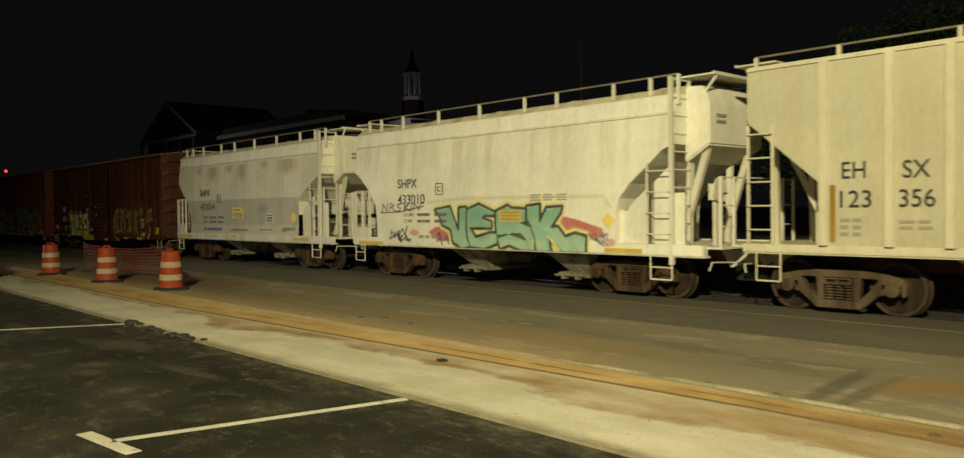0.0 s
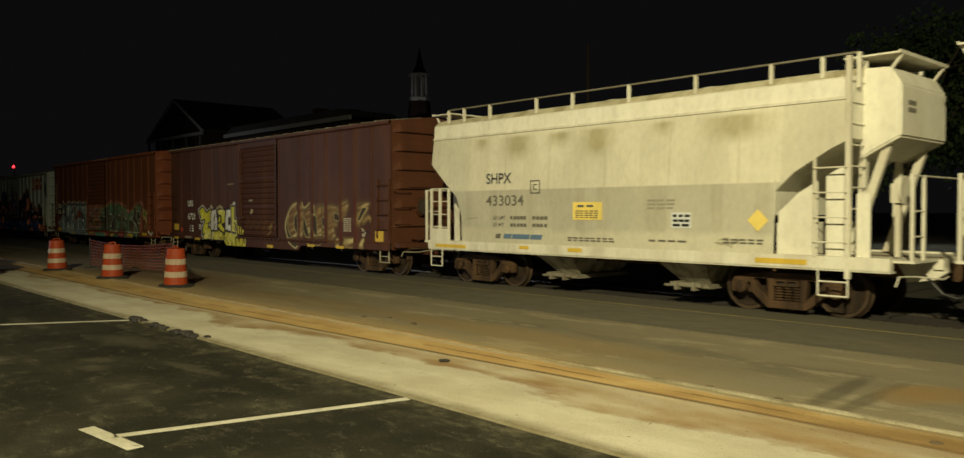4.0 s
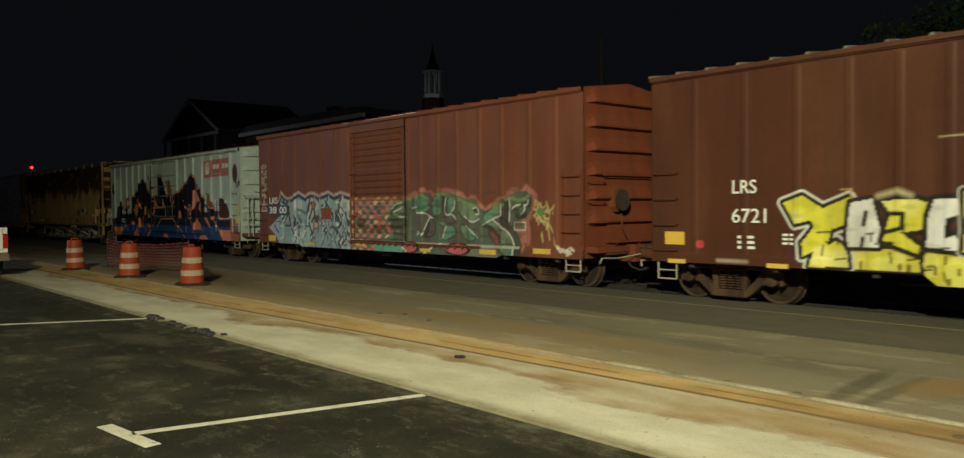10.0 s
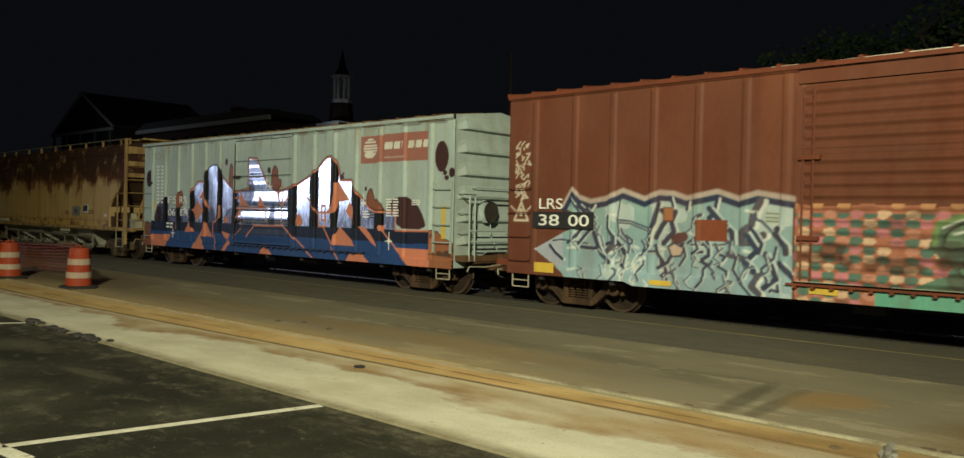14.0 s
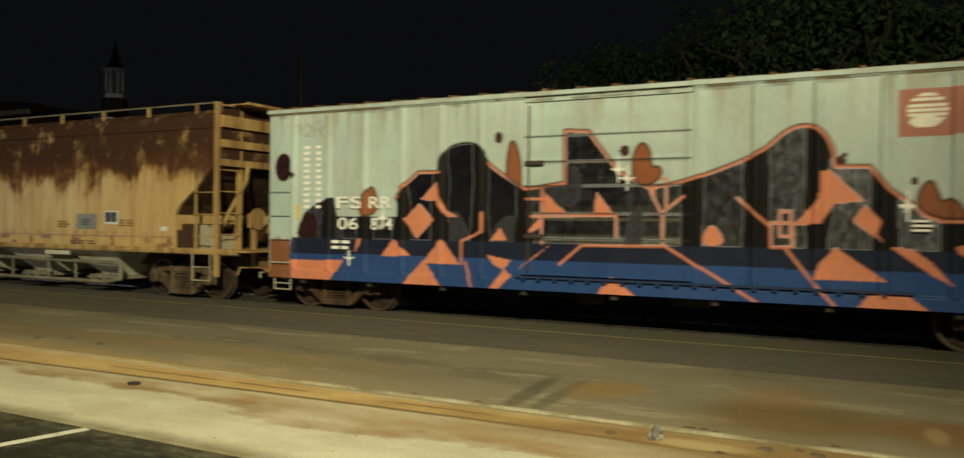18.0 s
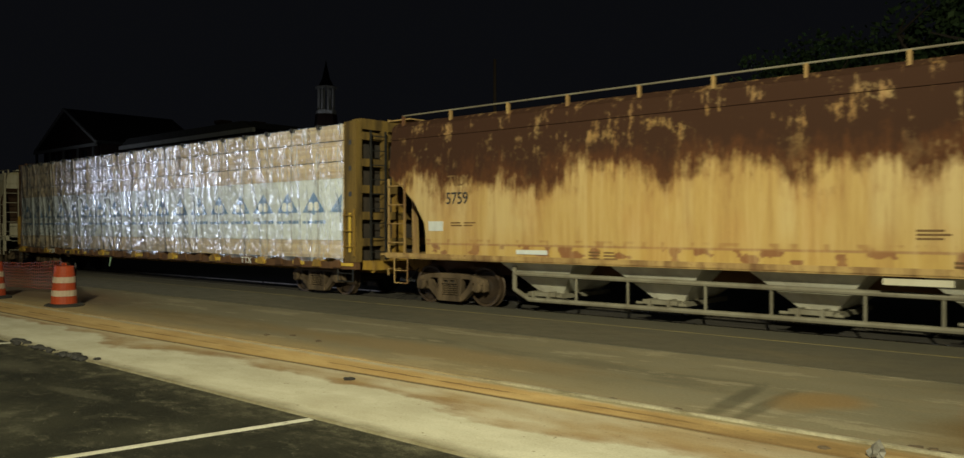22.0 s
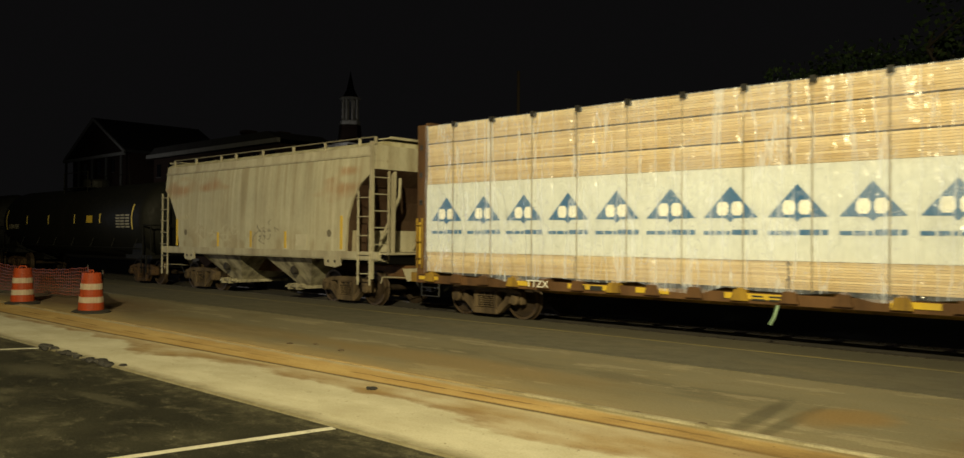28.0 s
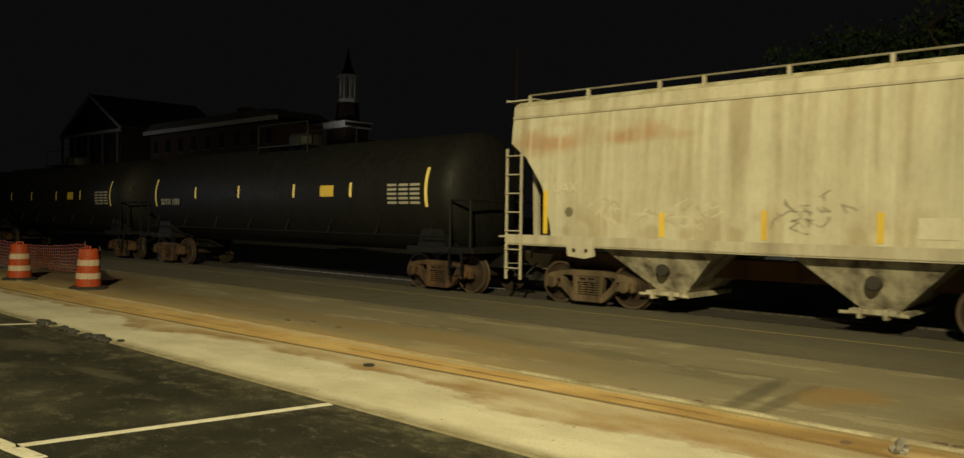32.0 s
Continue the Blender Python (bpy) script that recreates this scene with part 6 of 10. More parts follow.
    # rust and grime that run from the door's lower tracks
    for cx, cz, rx, rz in ((-61.2, 1.4, 0.5, 0.16), (-60.2, 1.25, 0.6, 0.14), (-59.2, 1.3, 0.5, 0.12), (-58.72, 1.5, 0.14, 0.5)):
        d = np.hypot((X - cx) / rx, (Z - cz) / rz) + 1.2 * (vnoise(X * 1.5, Z * 1.5, 4, 6) - 0.5)
        cv.put(0.7 * np.clip((1 - d) / 0.5, 0, 1), (0.06, 0.03, 0.018))
    # rust along the riveted seams, and grime in short level scratches
    for x in (-58.72, -57.3, -56.2, -55.0, -53.9):
        d = np.abs(X - x - 0.03 * (vnoise(X, Z, 3, 8) - 0.5))
        cv.put(0.75 * np.clip(1 - d / 0.07, 0, 1) * np.clip(vnoise(X * 0, Z, 2.2, int(-x * 3)) * 2 - 0.6, 0, 1) * (Z < 2.5), (0.075, 0.034, 0.02))
    scr = np.clip((vnoise(X, Z * 5, 2.6, 61) - 0.66) * 6, 0, 1) * (Z < 2.3) * (X > -61.6) * (X < -54)
    cv.put(0.55 * scr, (0.05, 0.045, 0.035))
    # sill band
    cv.put((X > -61.6) & (X < -54.3) & (Z < 0.93) & (Z > 0.86) & (vnoise(X, Z * 0, 1.1, 5) > 0.35), (0.32, 0.33, 0.26))
    cv.put((X > -60.4) & (X < -58.95) & (Z < 0.86), (0.13, 0.33, 0.24))
    cv.put((X > -58.2) & (X < -54.8) & (Z < 0.86) & (vnoise(X, Z, 1.2, 55) > 0.5), (0.16, 0.17, 0.13))
    for cx, cz, rx in ((-58.65, 0.78, 0.32), (-56.6, 0.79, 0.42)):
        d = np.hypot((X - cx) / rx, (Z - cz) / 0.13)
        cv.put((d < 1.3) & (X > cx - rx), BLK)
        cv.put(d < 1.0, (0.42, 0.11, 0.12))
    cv.line([(-58.85, 0.92), (-59.05, 0.78), (-58.8, 0.66)], 0.05, WAN)
    cv.line([(-58.0, 0.64), (-57.5, 0.86), (-57.3, 0.9)], 0.05, WAN)
    # scribble by the end, tags by the other end
    for i in range(16):
        random.seed(i + 7)
        x, z = random.uniform(-53.75, -53.15), random.uniform(1.15, 1.95)
        cv.line([(x, z), (x + random.uniform(-0.2, 0.15), z + random.uniform(-0.25, 0.25)), (x + random.uniform(-0.2, 0.15), z + random.uniform(-0.2, 0.2))], 0.034, (0.42, 0.36, 0.16))
    for i in range(9):
        a = i * 0.7
        cv.line([(-53.62, 1.74), (-53.62 + 0.22 * math.cos(a), 1.74 + 0.22 * math.sin(a))], 0.035, (0.4, 0.35, 0.14))
    cv.put(np.hypot((X + 53.6) / 0.14, (Z - 1.75) / 0.08) + 0.5 * (vnoise(X, Z, 10, 3) - 0.5) < 1, (0.1, 0.2, 0.06))
    TAG = (0.56, 0.48, 0.38)
    random.seed(97)
    for i in range(9):
        z, x = 3.42 - 0.14 * i, -67.62
        while x < -67.3:
            pts = [(x, z + random.uniform(-0.06, 0.08))]
            for _ in range(random.choice((2, 3, 4))):
                pts.append((x + random.uniform(-0.02, 0.11), z + random.uniform(-0.08, 0.09)))
            cv.line(pts, 0.028, TAG)
            x += random.uniform(0.09, 0.16)
    cv.line([(-67.55, 2.5), (-67.35, 2.62), (-67.5, 2.4), (-67.3, 2.3), (-67.45, 2.28)], 0.03, TAG)
    cv.line([(-67.65, 1.82), (-67.28, 1.82), (-67.47, 2.2), (-67.65, 1.82)], 0.05, TAG)
    cv.line([(-67.47, 1.95), (-67.47, 2.03)], 0.09, TAG)
    cv.line([(-67.75, 2.12), (-67.62, 2.02)], 0.03, TAG)
    cv.line([(-67.2, 2.12), (-67.32, 2.02)], 0.03, TAG)
    for i in range(12):
        random.seed(i + 830)
        x, z = random.uniform(-53.1, -52.5), random.uniform(0.8, 0.93)
        cv.line([(x, z), (x + random.uniform(-0.08, 0.1), z + random.uniform(-0.08, 0.08)), (x + 0.12, z)], 0.03, (0.58, 0.56, 0.48))
    # bare metal along the eave above the door
    cv.put((Z > 4.38) & (X > -62.1) & (X < -58.3) & (vnoise(X, Z, 3, 2) > 0.3), (0.42, 0.38, 0.3))


CORAL, COBALT, CARBON, UMBER = (0.55, 0.19, 0.11), (0.022, 0.055, 0.17), (0.43, 0.44, 0.49), (0.052, 0.022, 0.02)


def paint_green(cv):
    X, Z = cv.X, cv.Z
    cv.put(np.ones(X.shape, bool), (0.385, 0.46, 0.44))
    cv.put(0.45 * np.clip((vnoise(X * 3, Z * 0.5, 1.3, 3) - 0.5) * 3, 0, 1), (0.33, 0.39, 0.36))
    cv.put(0.8 * ((Z > 4.08) & (vnoise(X, Z, 2.5, 7) > 0.45)).astype(float), (0.2, 0.13, 0.07))
    cv.put(0.85 * np.clip((vnoise(X * 1.5, Z * 4, 2.2, 71) - 0.42) * 4, 0, 1) * np.clip(1 - np.abs(Z - 4.05) / 0.035, 0, 1), (0.05, 0.04, 0.03))
    drip = np.clip((vnoise(X * 5, Z * 0.25, 1.6, 73) - 0.66) * 6, 0, 1)
    cv.put(0.45 * drip * np.clip((Z - 3.3) / 0.7, 0, 1), (0.24, 0.2, 0.12))
    # red-brown panel of the owner's sign with a plain white device and bars
    cv.fill([(-72.74, 3.17), (-70.24, 3.2), (-70.24, 3.88), (-72.74, 3.86)], (0.33, 0.13, 0.1))
    d = np.hypot((X + 72.37) / 0.26, (Z - 3.55) / 0.24)
    cv.put((d < 1) & (((Z * 14) % 1) > 0.35), (0.68, 0.66, 0.58))
    cv.put(np.hypot((X + 72.4) / 0.2, (Z - 3.38) / 0.09) < 1, (0.68, 0.66, 0.58))
    for x0, x1 in ((-71.85, -71.55), (-71.5, -71.28), (-71.2, -71.12), (-70.98, -70.78), (-70.72, -70.52), (-70.46, -70.3)):
        cv.fill([(x0, 3.5), (x1, 3.5), (x1 + 0.03, 3.67), (x0 + 0.03, 3.67)], (0.66, 0.64, 0.56))
    cv.fill([(-71.83, 3.27), (-71.05, 3.27), (-71.05, 3.33), (-71.83, 3.33)], (0.45, 0.3, 0.24))
    # dark mirror-gloss silhouette
    skyline = [(-83.91, 1.45), (-83.87, 1.77), (-83.73, 2.04), (-83.41, 2.23), (-83.14, 2.33), (-82.96, 2.35), (-82.87, 1.98), (-81.43, 1.97)]
    skyline += [(-81.44, 2.34), (-81.27, 2.56), (-80.93, 2.82), (-80.45, 2.81)] + rounded([(-80.45, 2.81), (-80.43, 3.07), (-80.23, 3.28), (-79.87, 3.34), (-79.55, 3.25), (-79.51, 3.0), (-79.08, 2.7), (-78.65, 2.47)], False)
    skyline += [(-77.9, 2.57), (-77.91, 3.48), (-77.48, 3.45), (-76.94, 2.75), (-76.4, 2.46)] + rounded([(-76.4, 2.46), (-75.8, 2.57), (-75.07, 2.82), (-74.63, 3.01), (-74.28, 3.33), (-74.03, 3.41), (-73.79, 3.34), (-73.62, 3.08), (-73.58, 2.76)], False)
    skyline += [(-73.11, 2.75), (-72.84, 2.41), (-72.58, 2.22), (-72.39, 2.04), (-72.17, 1.95), (-71.38, 1.95)]
    body = skyline + [(-71.38, 1.5), (-70.12, 1.52), (-70.12, 0.5), (-84.06, 0.5), (-84.06, 1.45)]
    cv.line(skyline[8:], 0.09, (0.01, 0.009, 0.008), 0.2)
    cv.fill(body, CARBON, 1.0)
    cv.fill(rounded([(-83.95, 1.5), (-83.87, 1.77), (-83.67, 2.07), (-83.2, 2.3), (-82.97, 2.3), (-82.93, 1.55)]), UMBER, 0.7)
    cv.fill(rounded([(-71.74, 2.01), (-71.53, 2.27), (-71.18, 2.34), (-70.89, 2.31), (-70.58, 2.1), (-70.38, 1.84), (-70.29, 1.54), (-71.35, 1.54), (-71.4, 1.95)]), UMBER, 0.3)
    # streaky reflections put into the colour, with dark bands where the ribs break them
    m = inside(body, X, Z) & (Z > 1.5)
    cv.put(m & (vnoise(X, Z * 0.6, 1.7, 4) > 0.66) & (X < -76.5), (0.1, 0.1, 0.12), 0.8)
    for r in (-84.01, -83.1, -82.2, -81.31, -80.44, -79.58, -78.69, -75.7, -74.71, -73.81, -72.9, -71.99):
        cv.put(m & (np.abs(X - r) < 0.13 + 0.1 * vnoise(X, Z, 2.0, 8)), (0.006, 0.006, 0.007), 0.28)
    # blue band along the sill, darker above
    cv.put((Z < 1.52) & (Z > 1.1) & (X > -84.0) & (X < -70.12), (0.012, 0.016, 0.034), 0.28)
    cv.put((Z < 1.19 + 0.03 * vnoise(X, Z * 0, 0.8, 3)) & (X > -84.06) & (X < -70.12), COBALT, 0.25)
    # coral facets
    for poly in (
        [(-81.26, 1.92), (-80.9, 2.23), (-80.59, 1.92), (-80.96, 1.55)], [(-80.88, 2.3), (-80.5, 2.66), (-80.45, 2.38), (-80.31, 2.09), (-80.03, 1.97), (-80.31, 1.98), (-80.55, 2.27)],
        [(-81.79, 1.19), (-81.5, 1.54), (-81.1, 1.21)], [(-81.29, 0.64), (-80.8, 1.14), (-80.39, 0.64)], [(-80.86, 1.07), (-80.4, 1.55), (-80.02, 1.09)],
        [(-79.36, 1.55), (-79.18, 1.79), (-79.03, 1.54)], [(-79.44, 1.28), (-78.96, 1.19), (-79.09, 1.01), (-79.31, 1.11)], [(-79.39, 0.64), (-79.09, 1.03), (-78.94, 0.91), (-79.22, 0.64)],
        [(-78.29, 2.02), (-78.3, 2.43), (-77.86, 2.03)], [(-77.36, 2.03), (-77.32, 2.41), (-77.01, 2.03)], rounded([(-75.59, 1.56), (-75.39, 1.94), (-75.18, 1.63), (-75.27, 1.52)], True, 1),
        [(-77.32, 0.64), (-77.06, 0.98), (-76.59, 0.64)], [(-84.05, 1.05), (-82.71, 1.08), (-83.07, 0.6), (-84.05, 0.6)], [(-82.45, 1.23), (-82.37, 1.53), (-82.23, 1.53)],
        [(-78.53, 1.24), (-78.16, 1.5), (-78.45, 1.27), (-78.87, 0.98)], [(-78.62, 1.71), (-78.33, 1.99), (-78.33, 1.82), (-78.54, 1.7)],
        [(-74.15, 1.88), (-73.79, 2.29), (-73.77, 2.7), (-73.64, 2.72), (-73.17, 2.23), (-73.57, 2.22), (-73.77, 1.9)], [(-73.33, 1.94), (-73.17, 2.19), (-72.93, 1.94), (-73.0, 1.75), (-72.87, 1.6)],
        [(-73.86, 1.05), (-73.78, 1.3), (-73.56, 1.55), (-72.86, 1.07)], [(-72.83, 1.57), (-72.54, 1.55), (-72.29, 1.36), (-72.0, 1.02), (-72.29, 1.18)], [(-72.01, 1.6), (-71.78, 1.61), (-71.79, 1.41), (-71.95, 1.49)],
        [(-73.28, 0.64), (-73.05, 0.89), (-72.6, 0.89), (-72.28, 0.64)], [(-71.43, 1.08), (-70.12, 1.08), (-70.12, 0.6), (-70.8, 0.6)],
    ):
        cv.fill(poly, CORAL, 0.1)
    for pts in (
        [(-77.99, 1.15), (-77.59, 1.49), (-76.13, 1.51), (-74.67, 0.66)], [(-79.98, 1.09), (-79.98, 1.52), (-79.54, 1.7), (-79.54, 2.05)], [(-79.89, 1.13), (-79.75, 0.67)], [(-78.34, 2.47), (-78.33, 1.51)], [(-78.63, 2.3), (-78.3, 2.3)],
        [(-78.54, 1.99), (-76.97, 2.01), (-76.96, 1.64)], [(-76.4, 2.46), (-76.17, 2.0), (-76.17, 1.55)], [(-76.17, 2.07), (-75.83, 2.33)], [(-76.33, 2.3), (-76.33, 2.62), (-76.12, 2.62), (-76.12, 2.12)],
        [(-74.99, 2.3), (-74.48, 1.84)], [(-74.49, 1.91), (-74.48, 1.53), (-74.16, 1.54), (-74.17, 1.91), (-74.49, 1.91)], [(-74.35, 2.09), (-74.35, 1.7), (-74.19, 1.7), (-74.19, 2.09), (-74.35, 2.09)],
        [(-74.26, 1.51), (-73.86, 1.0), (-73.55, 0.66)], [(-71.78, 1.41), (-71.37, 1.08)], [(-72.39, 2.04), (-72.17, 1.95), (-71.38, 1.95), (-71.38, 1.5), (-70.13, 1.52)],
        skyline[8:12], skyline[34:],
    ):
        cv.line(pts, 0.042, CORAL, 0.1)
    # brown flames and spots
    RUSTY = (0.22, 0.075, 0.035)
    for poly in (
        [(-79.08, 2.72), (-79.02, 3.27), (-78.94, 3.37), (-78.85, 3.27), (-78.74, 2.82), (-78.74, 2.51), (-78.93, 2.62)], [(-76.67, 2.55), (-76.71, 2.98), (-76.6, 3.2), (-76.49, 3.23), (-76.39, 3.1), (-76.37, 2.81), (-76.22, 2.84), (-76.18, 2.68), (-76.4, 2.5)],
        [(-82.36, 1.97), (-82.26, 2.35), (-82.04, 2.59), (-81.91, 2.46), (-81.87, 2.01)], [(-72.49, 2.13), (-72.46, 2.43), (-72.3, 2.57), (-72.21, 2.34), (-72.17, 2.22), (-72.08, 2.29), (-71.96, 2.22), (-71.89, 2.07), (-71.77, 1.99), (-72.2, 1.99)],
    ):
        cv.fill(rounded(poly), RUSTY, 0.2, edge=(0.06, 0.02, 0.015), w=0.035)
    for cx, cz, rx, rz in ((-69.82, 3.26, 0.22, 0.36), (-69.71, 2.88, 0.07, 0.06), (-69.48, 2.88, 0.1, 0.11), (-69.65, 2.76, 0.07, 0.06), (-84.3, 2.99, 0.22, 0.3), (-84.02, 2.82, 0.06, 0.07), (-79.22, 3.42, 0.08, 0.11), (-76.83, 3.1, 0.09, 0.09), (-72.52, 2.53, 0.05, 0.06), (-73.5, 2.85, 0.08, 0.07), (-73.45, 2.93, 0.04, 0.04)):
        cv.put(np.hypot((X - cx) / rx, (Z - cz) / rz) < 1, UMBER, 0.75 if cx < -80 else 0.3)
    # pale four-pointed glints put into the colour
    for cx, cz in ((-72.6, 2.17), (-71.61, 1.23), (-76.94, 2.79), (-76.78, 2.64), (-82.57, 1.13), (-81.75, 1.94)):
        for a in (0, 1):
            w = np.abs(X - cx) / (0.16 if a else 0.03) + np.abs(Z - cz) / (0.03 if a else 0.24)
            cv.put(w < 1, (0.75, 0.75, 0.68))
    # black lines on the door: shadow and gaps of its ribs, put into the colour
    for z in (1.6, 2.04, 2.52, 2.95, 3.4):
        cv.line([(-78.66, z), (-75.72, z)], 0.03, (0.015, 0.015, 0.015), 0.1)
    # faint pencil-grey drawing by the end
    for i in range(12):
        random.seed(i + 910)
        x, z = random.uniform(-84.0, -83.3), random.uniform(3.55, 3.9)
        cv.line([(x, z), (x + random.uniform(-0.2, 0.2), z + random.uniform(-0.1, 0.1)), (x + 0.1, z - 0.08)], 0.03, (0.3, 0.33, 0.29))
    # rust where the sill meets the ends
    flame = np.interp(X, (-70.15, -69.92, -69.75, -69.6, -69.3), (1.52, 1.49, 1.36, 1.31, 1.18))
    cv.put((X > -70.15) & (Z < flame + 0.03), (0.04, 0.03, 0.02))
    cv.put((X > -70.15) & (Z < flame), (0.27, 0.095, 0.045))
    cv.put((X > -70.12) & (Z > 0.95) & (Z < flame - 0.05) & (vnoise(X * 1.3, Z, 5, 31) > 0.6), (0.07, 0.035, 0.022))
    cv.line([(-70.15, 0.98), (-69.4, 0.94)], 0.03, (0.06, 0.03, 0.02))
    cv.put((X < -84.06) & (Z < 1.45 + 0.1 * vnoise(X, Z, 6, 2)), (0.2, 0.075, 0.035))


SIDE = dict(brown=painted("brown_side", (0.07, 0.035, 0.02), 0.4), red=painted("red_side", (0.14, 0.05, 0.025), 0.35), green=painted("pale_green_side", (0.22, 0.17, 0.1), 0.28, 0.45))

D = boxcar("boxcar", "dark brown steel box car with yellow and tan graffiti", 0.225, -42.55, -50.4, -34.75, 0.76, 4.4, (-44.0, -41.25), [-49.42, -48.37, -47.37, -46.47, -45.68, -44.95, -44.17, -41.14, -39.83, -39.0, -38.18, -37.35, -36.56, -35.7], (SIDE["brown"], M["brown"], M["roof"]), (-45.3, -39.6, 0.16), paint_brown, (-48.97, -36.28), None, (0.98, 4.1), 17, 0.02)
for txt, x, z, h, w in (("LRS", -48.58, 2.07, 0.24, 0.48), ("6721", -48.59, 1.54, 0.25, 0.68)):
    lettering("car_number", txt, x + 42.55, -HALF - 0.05, z, h, M["textw"], D, w)
bars(D, -48.5 + 42.55, 1.3, 0.4, 0.05, 3, M["textw"], -HALF - 0.012)
bars(D, -47.62 + 42.55, 1.35, 0.26, 0.04, 3, M["textw"], -HALF - 0.012)
bars(D, -37.14 + 42.55, 1.66, 0.44, 0.032, 7, M["paper_old"], -HALF - 0.012, 3)
bars(D, -43.2 + 42.55, 2.28, 0.3, 0.02, 2, M["paper_old"], -HALF - 0.075, 3)
plate(D, -35.5 + 42.55, -35.1 + 42.55, 1.0, 1.3, M["safety"], -HALF - 0.01)
plate(D, -50.1 + 42.55, -49.65 + 42.55, 1.1, 1.35, M["safety"], -HALF - 0.01)
for x in (-50.0, -47.9, -41.9, -39.2, -37.5):
    plate(D, x + 42.55, x + 42.95, 0.74 if not -45.3 < x < -39.7 else 0.62, 0.82 if not -45.3 < x < -39.7 else 0.72, M["safety"], -HALF - 0.055)

E_ = boxcar("boxcar", "red steel box car with pale blue and green graffiti", 0.265, -60.03, -67.8, -52.28, 0.7, 4.46, (-61.65, -58.86), [-67.12, -66.11, -65.22, -64.33, -63.43, -62.55, -61.85, -58.75, -58.16, -57.39, -56.6, -55.71, -54.9, -53.96, -53.11], (SIDE["red"], M["red"], M["red"]), (-64.9, -54.9, 0.07), paint_red, (-66.3, -53.8), None, (0.92, 4.12))
bm = bmesh.new()
prism(bm, [(-62.15 + 60.03, 4.39), (-58.35 + 60.03, 4.4), (-58.2 + 60.03, 4.47), (-60.0 + 60.03, 4.465), (-62.2 + 60.03, 4.44)], -HALF - 0.082, -HALF - 0.072)
part("eave_patch", bm, M["white_rail"], E_, "pale scraped strip along the eave")
lettering("car_number", "LRS", -66.95 + 60.03, -HALF - 0.05, 2.07, 0.21, M["textw"], E_, 0.6)
plate(E_, -67.12 + 60.03, -65.6 + 60.03, 1.67, 2.01, M["black"], -HALF - 0.048)
lettering("car_number", "38", -66.95 + 60.03, -HALF - 0.056, 1.73, 0.22, M["textw"], E_, 0.52)
lettering("car_number", "00", -66.2 + 60.03, -HALF - 0.056, 1.73, 0.22, M["textw"], E_, 0.5)
for x, w, z in ((-67.05, 0.5, 0.76), (-64.33, 0.45, 0.68), (-61.4, 0.45, 0.74), (-58.16, 0.45, 0.68), (-55.7, 0.6, 0.7), (-53.8, 0.55, 0.78)):
    plate(E_, x + 60.03, x + w + 60.03, z, z + (0.2 if w == 0.5 else 0.12 if w > 0.46 else 0.09), M["safety"], -HALF - 0.05)

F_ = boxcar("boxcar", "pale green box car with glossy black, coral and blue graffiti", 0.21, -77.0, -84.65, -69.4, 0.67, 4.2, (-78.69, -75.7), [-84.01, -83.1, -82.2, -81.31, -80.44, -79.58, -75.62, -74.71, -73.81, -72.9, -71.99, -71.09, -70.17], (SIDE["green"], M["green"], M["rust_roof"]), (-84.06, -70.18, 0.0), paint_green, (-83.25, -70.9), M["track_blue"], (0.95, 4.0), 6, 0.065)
for txt, x, z, w in (("FS", -82.86, 2.13, 0.66), ("RR", -82.05, 2.13, 0.52), ("06", -82.82, 1.71, 0.5), ("874", -82.0, 1.71, 0.5)):
    lettering("car_number", txt, x + 77.0, -HALF - 0.05, z, 0.23, M["textw"], F_, w)
bars(F_, -72.55 + 77, 1.97, 0.36, 0.035, 3, M["textw"], -HALF - 0.075, 1)
bars(F_, -71.72 + 77, 2.28, 0.5, 0.035, 7, M["textw"], -HALF - 0.012, 2)
bars(F_, -70.8 + 77, 2.25, 0.32, 0.026, 3, M["textw"], -HALF - 0.012, 2)
bars(F_, -83.0 + 77, 1.48, 0.5, 0.06, 2, M["textw"], -HALF - 0.012, 2)
for x in (-83.74, -83.42):
    for i in range(11):
        bm = bmesh.new()
        box(bm, x + 77.0, x + 77.0 + (0.15 if x < -83.5 else 0.12), -HALF - 0.014, -HALF + 0.01, 2.13 + 0.123 * i, 2.19 + 0.123 * i)
        part("upright_letter", bm, M["textw"], F_)
# railing of the crossover platform at the end
xr = -69.4 + 77 + 0.34
for y in (-1.38, -1.2, 1.2, 1.38):
    bm = bmesh.new()
    rod(bm, (xr, y, 0.86), (xr, y, 2.36), 0.022, 8)
    part("rail_post", bm, M["green"], F_)
for z in (2.34, 1.55, 1.3):
    bm = bmesh.new()
    rod(bm, (xr, -1.4, z), (xr, 1.4, z), 0.022, 8)
    part("rail_bar", bm, M["green"], F_)
for y in (-1.38, 1.38):
    bm = bmesh.new()
    path(bm, [(xr, y, 2.3), (xr - 0.3, y, 2.34)], 0.016, 6)
    path(bm, [(xr, y, 0.9), (xr - 0.32, y, 0.86)], 0.022, 6)
    part("rail_stay", bm, M["green"], F_)
plate(F_, -69.78 + 77, -69.66 + 77, 1.35, 2.12, M["safety"], -HALF - 0.012)
plate(F_, -83.95 + 77, -83.86 + 77, 1.9, 2.2, M["safety"], -HALF - 0.012)

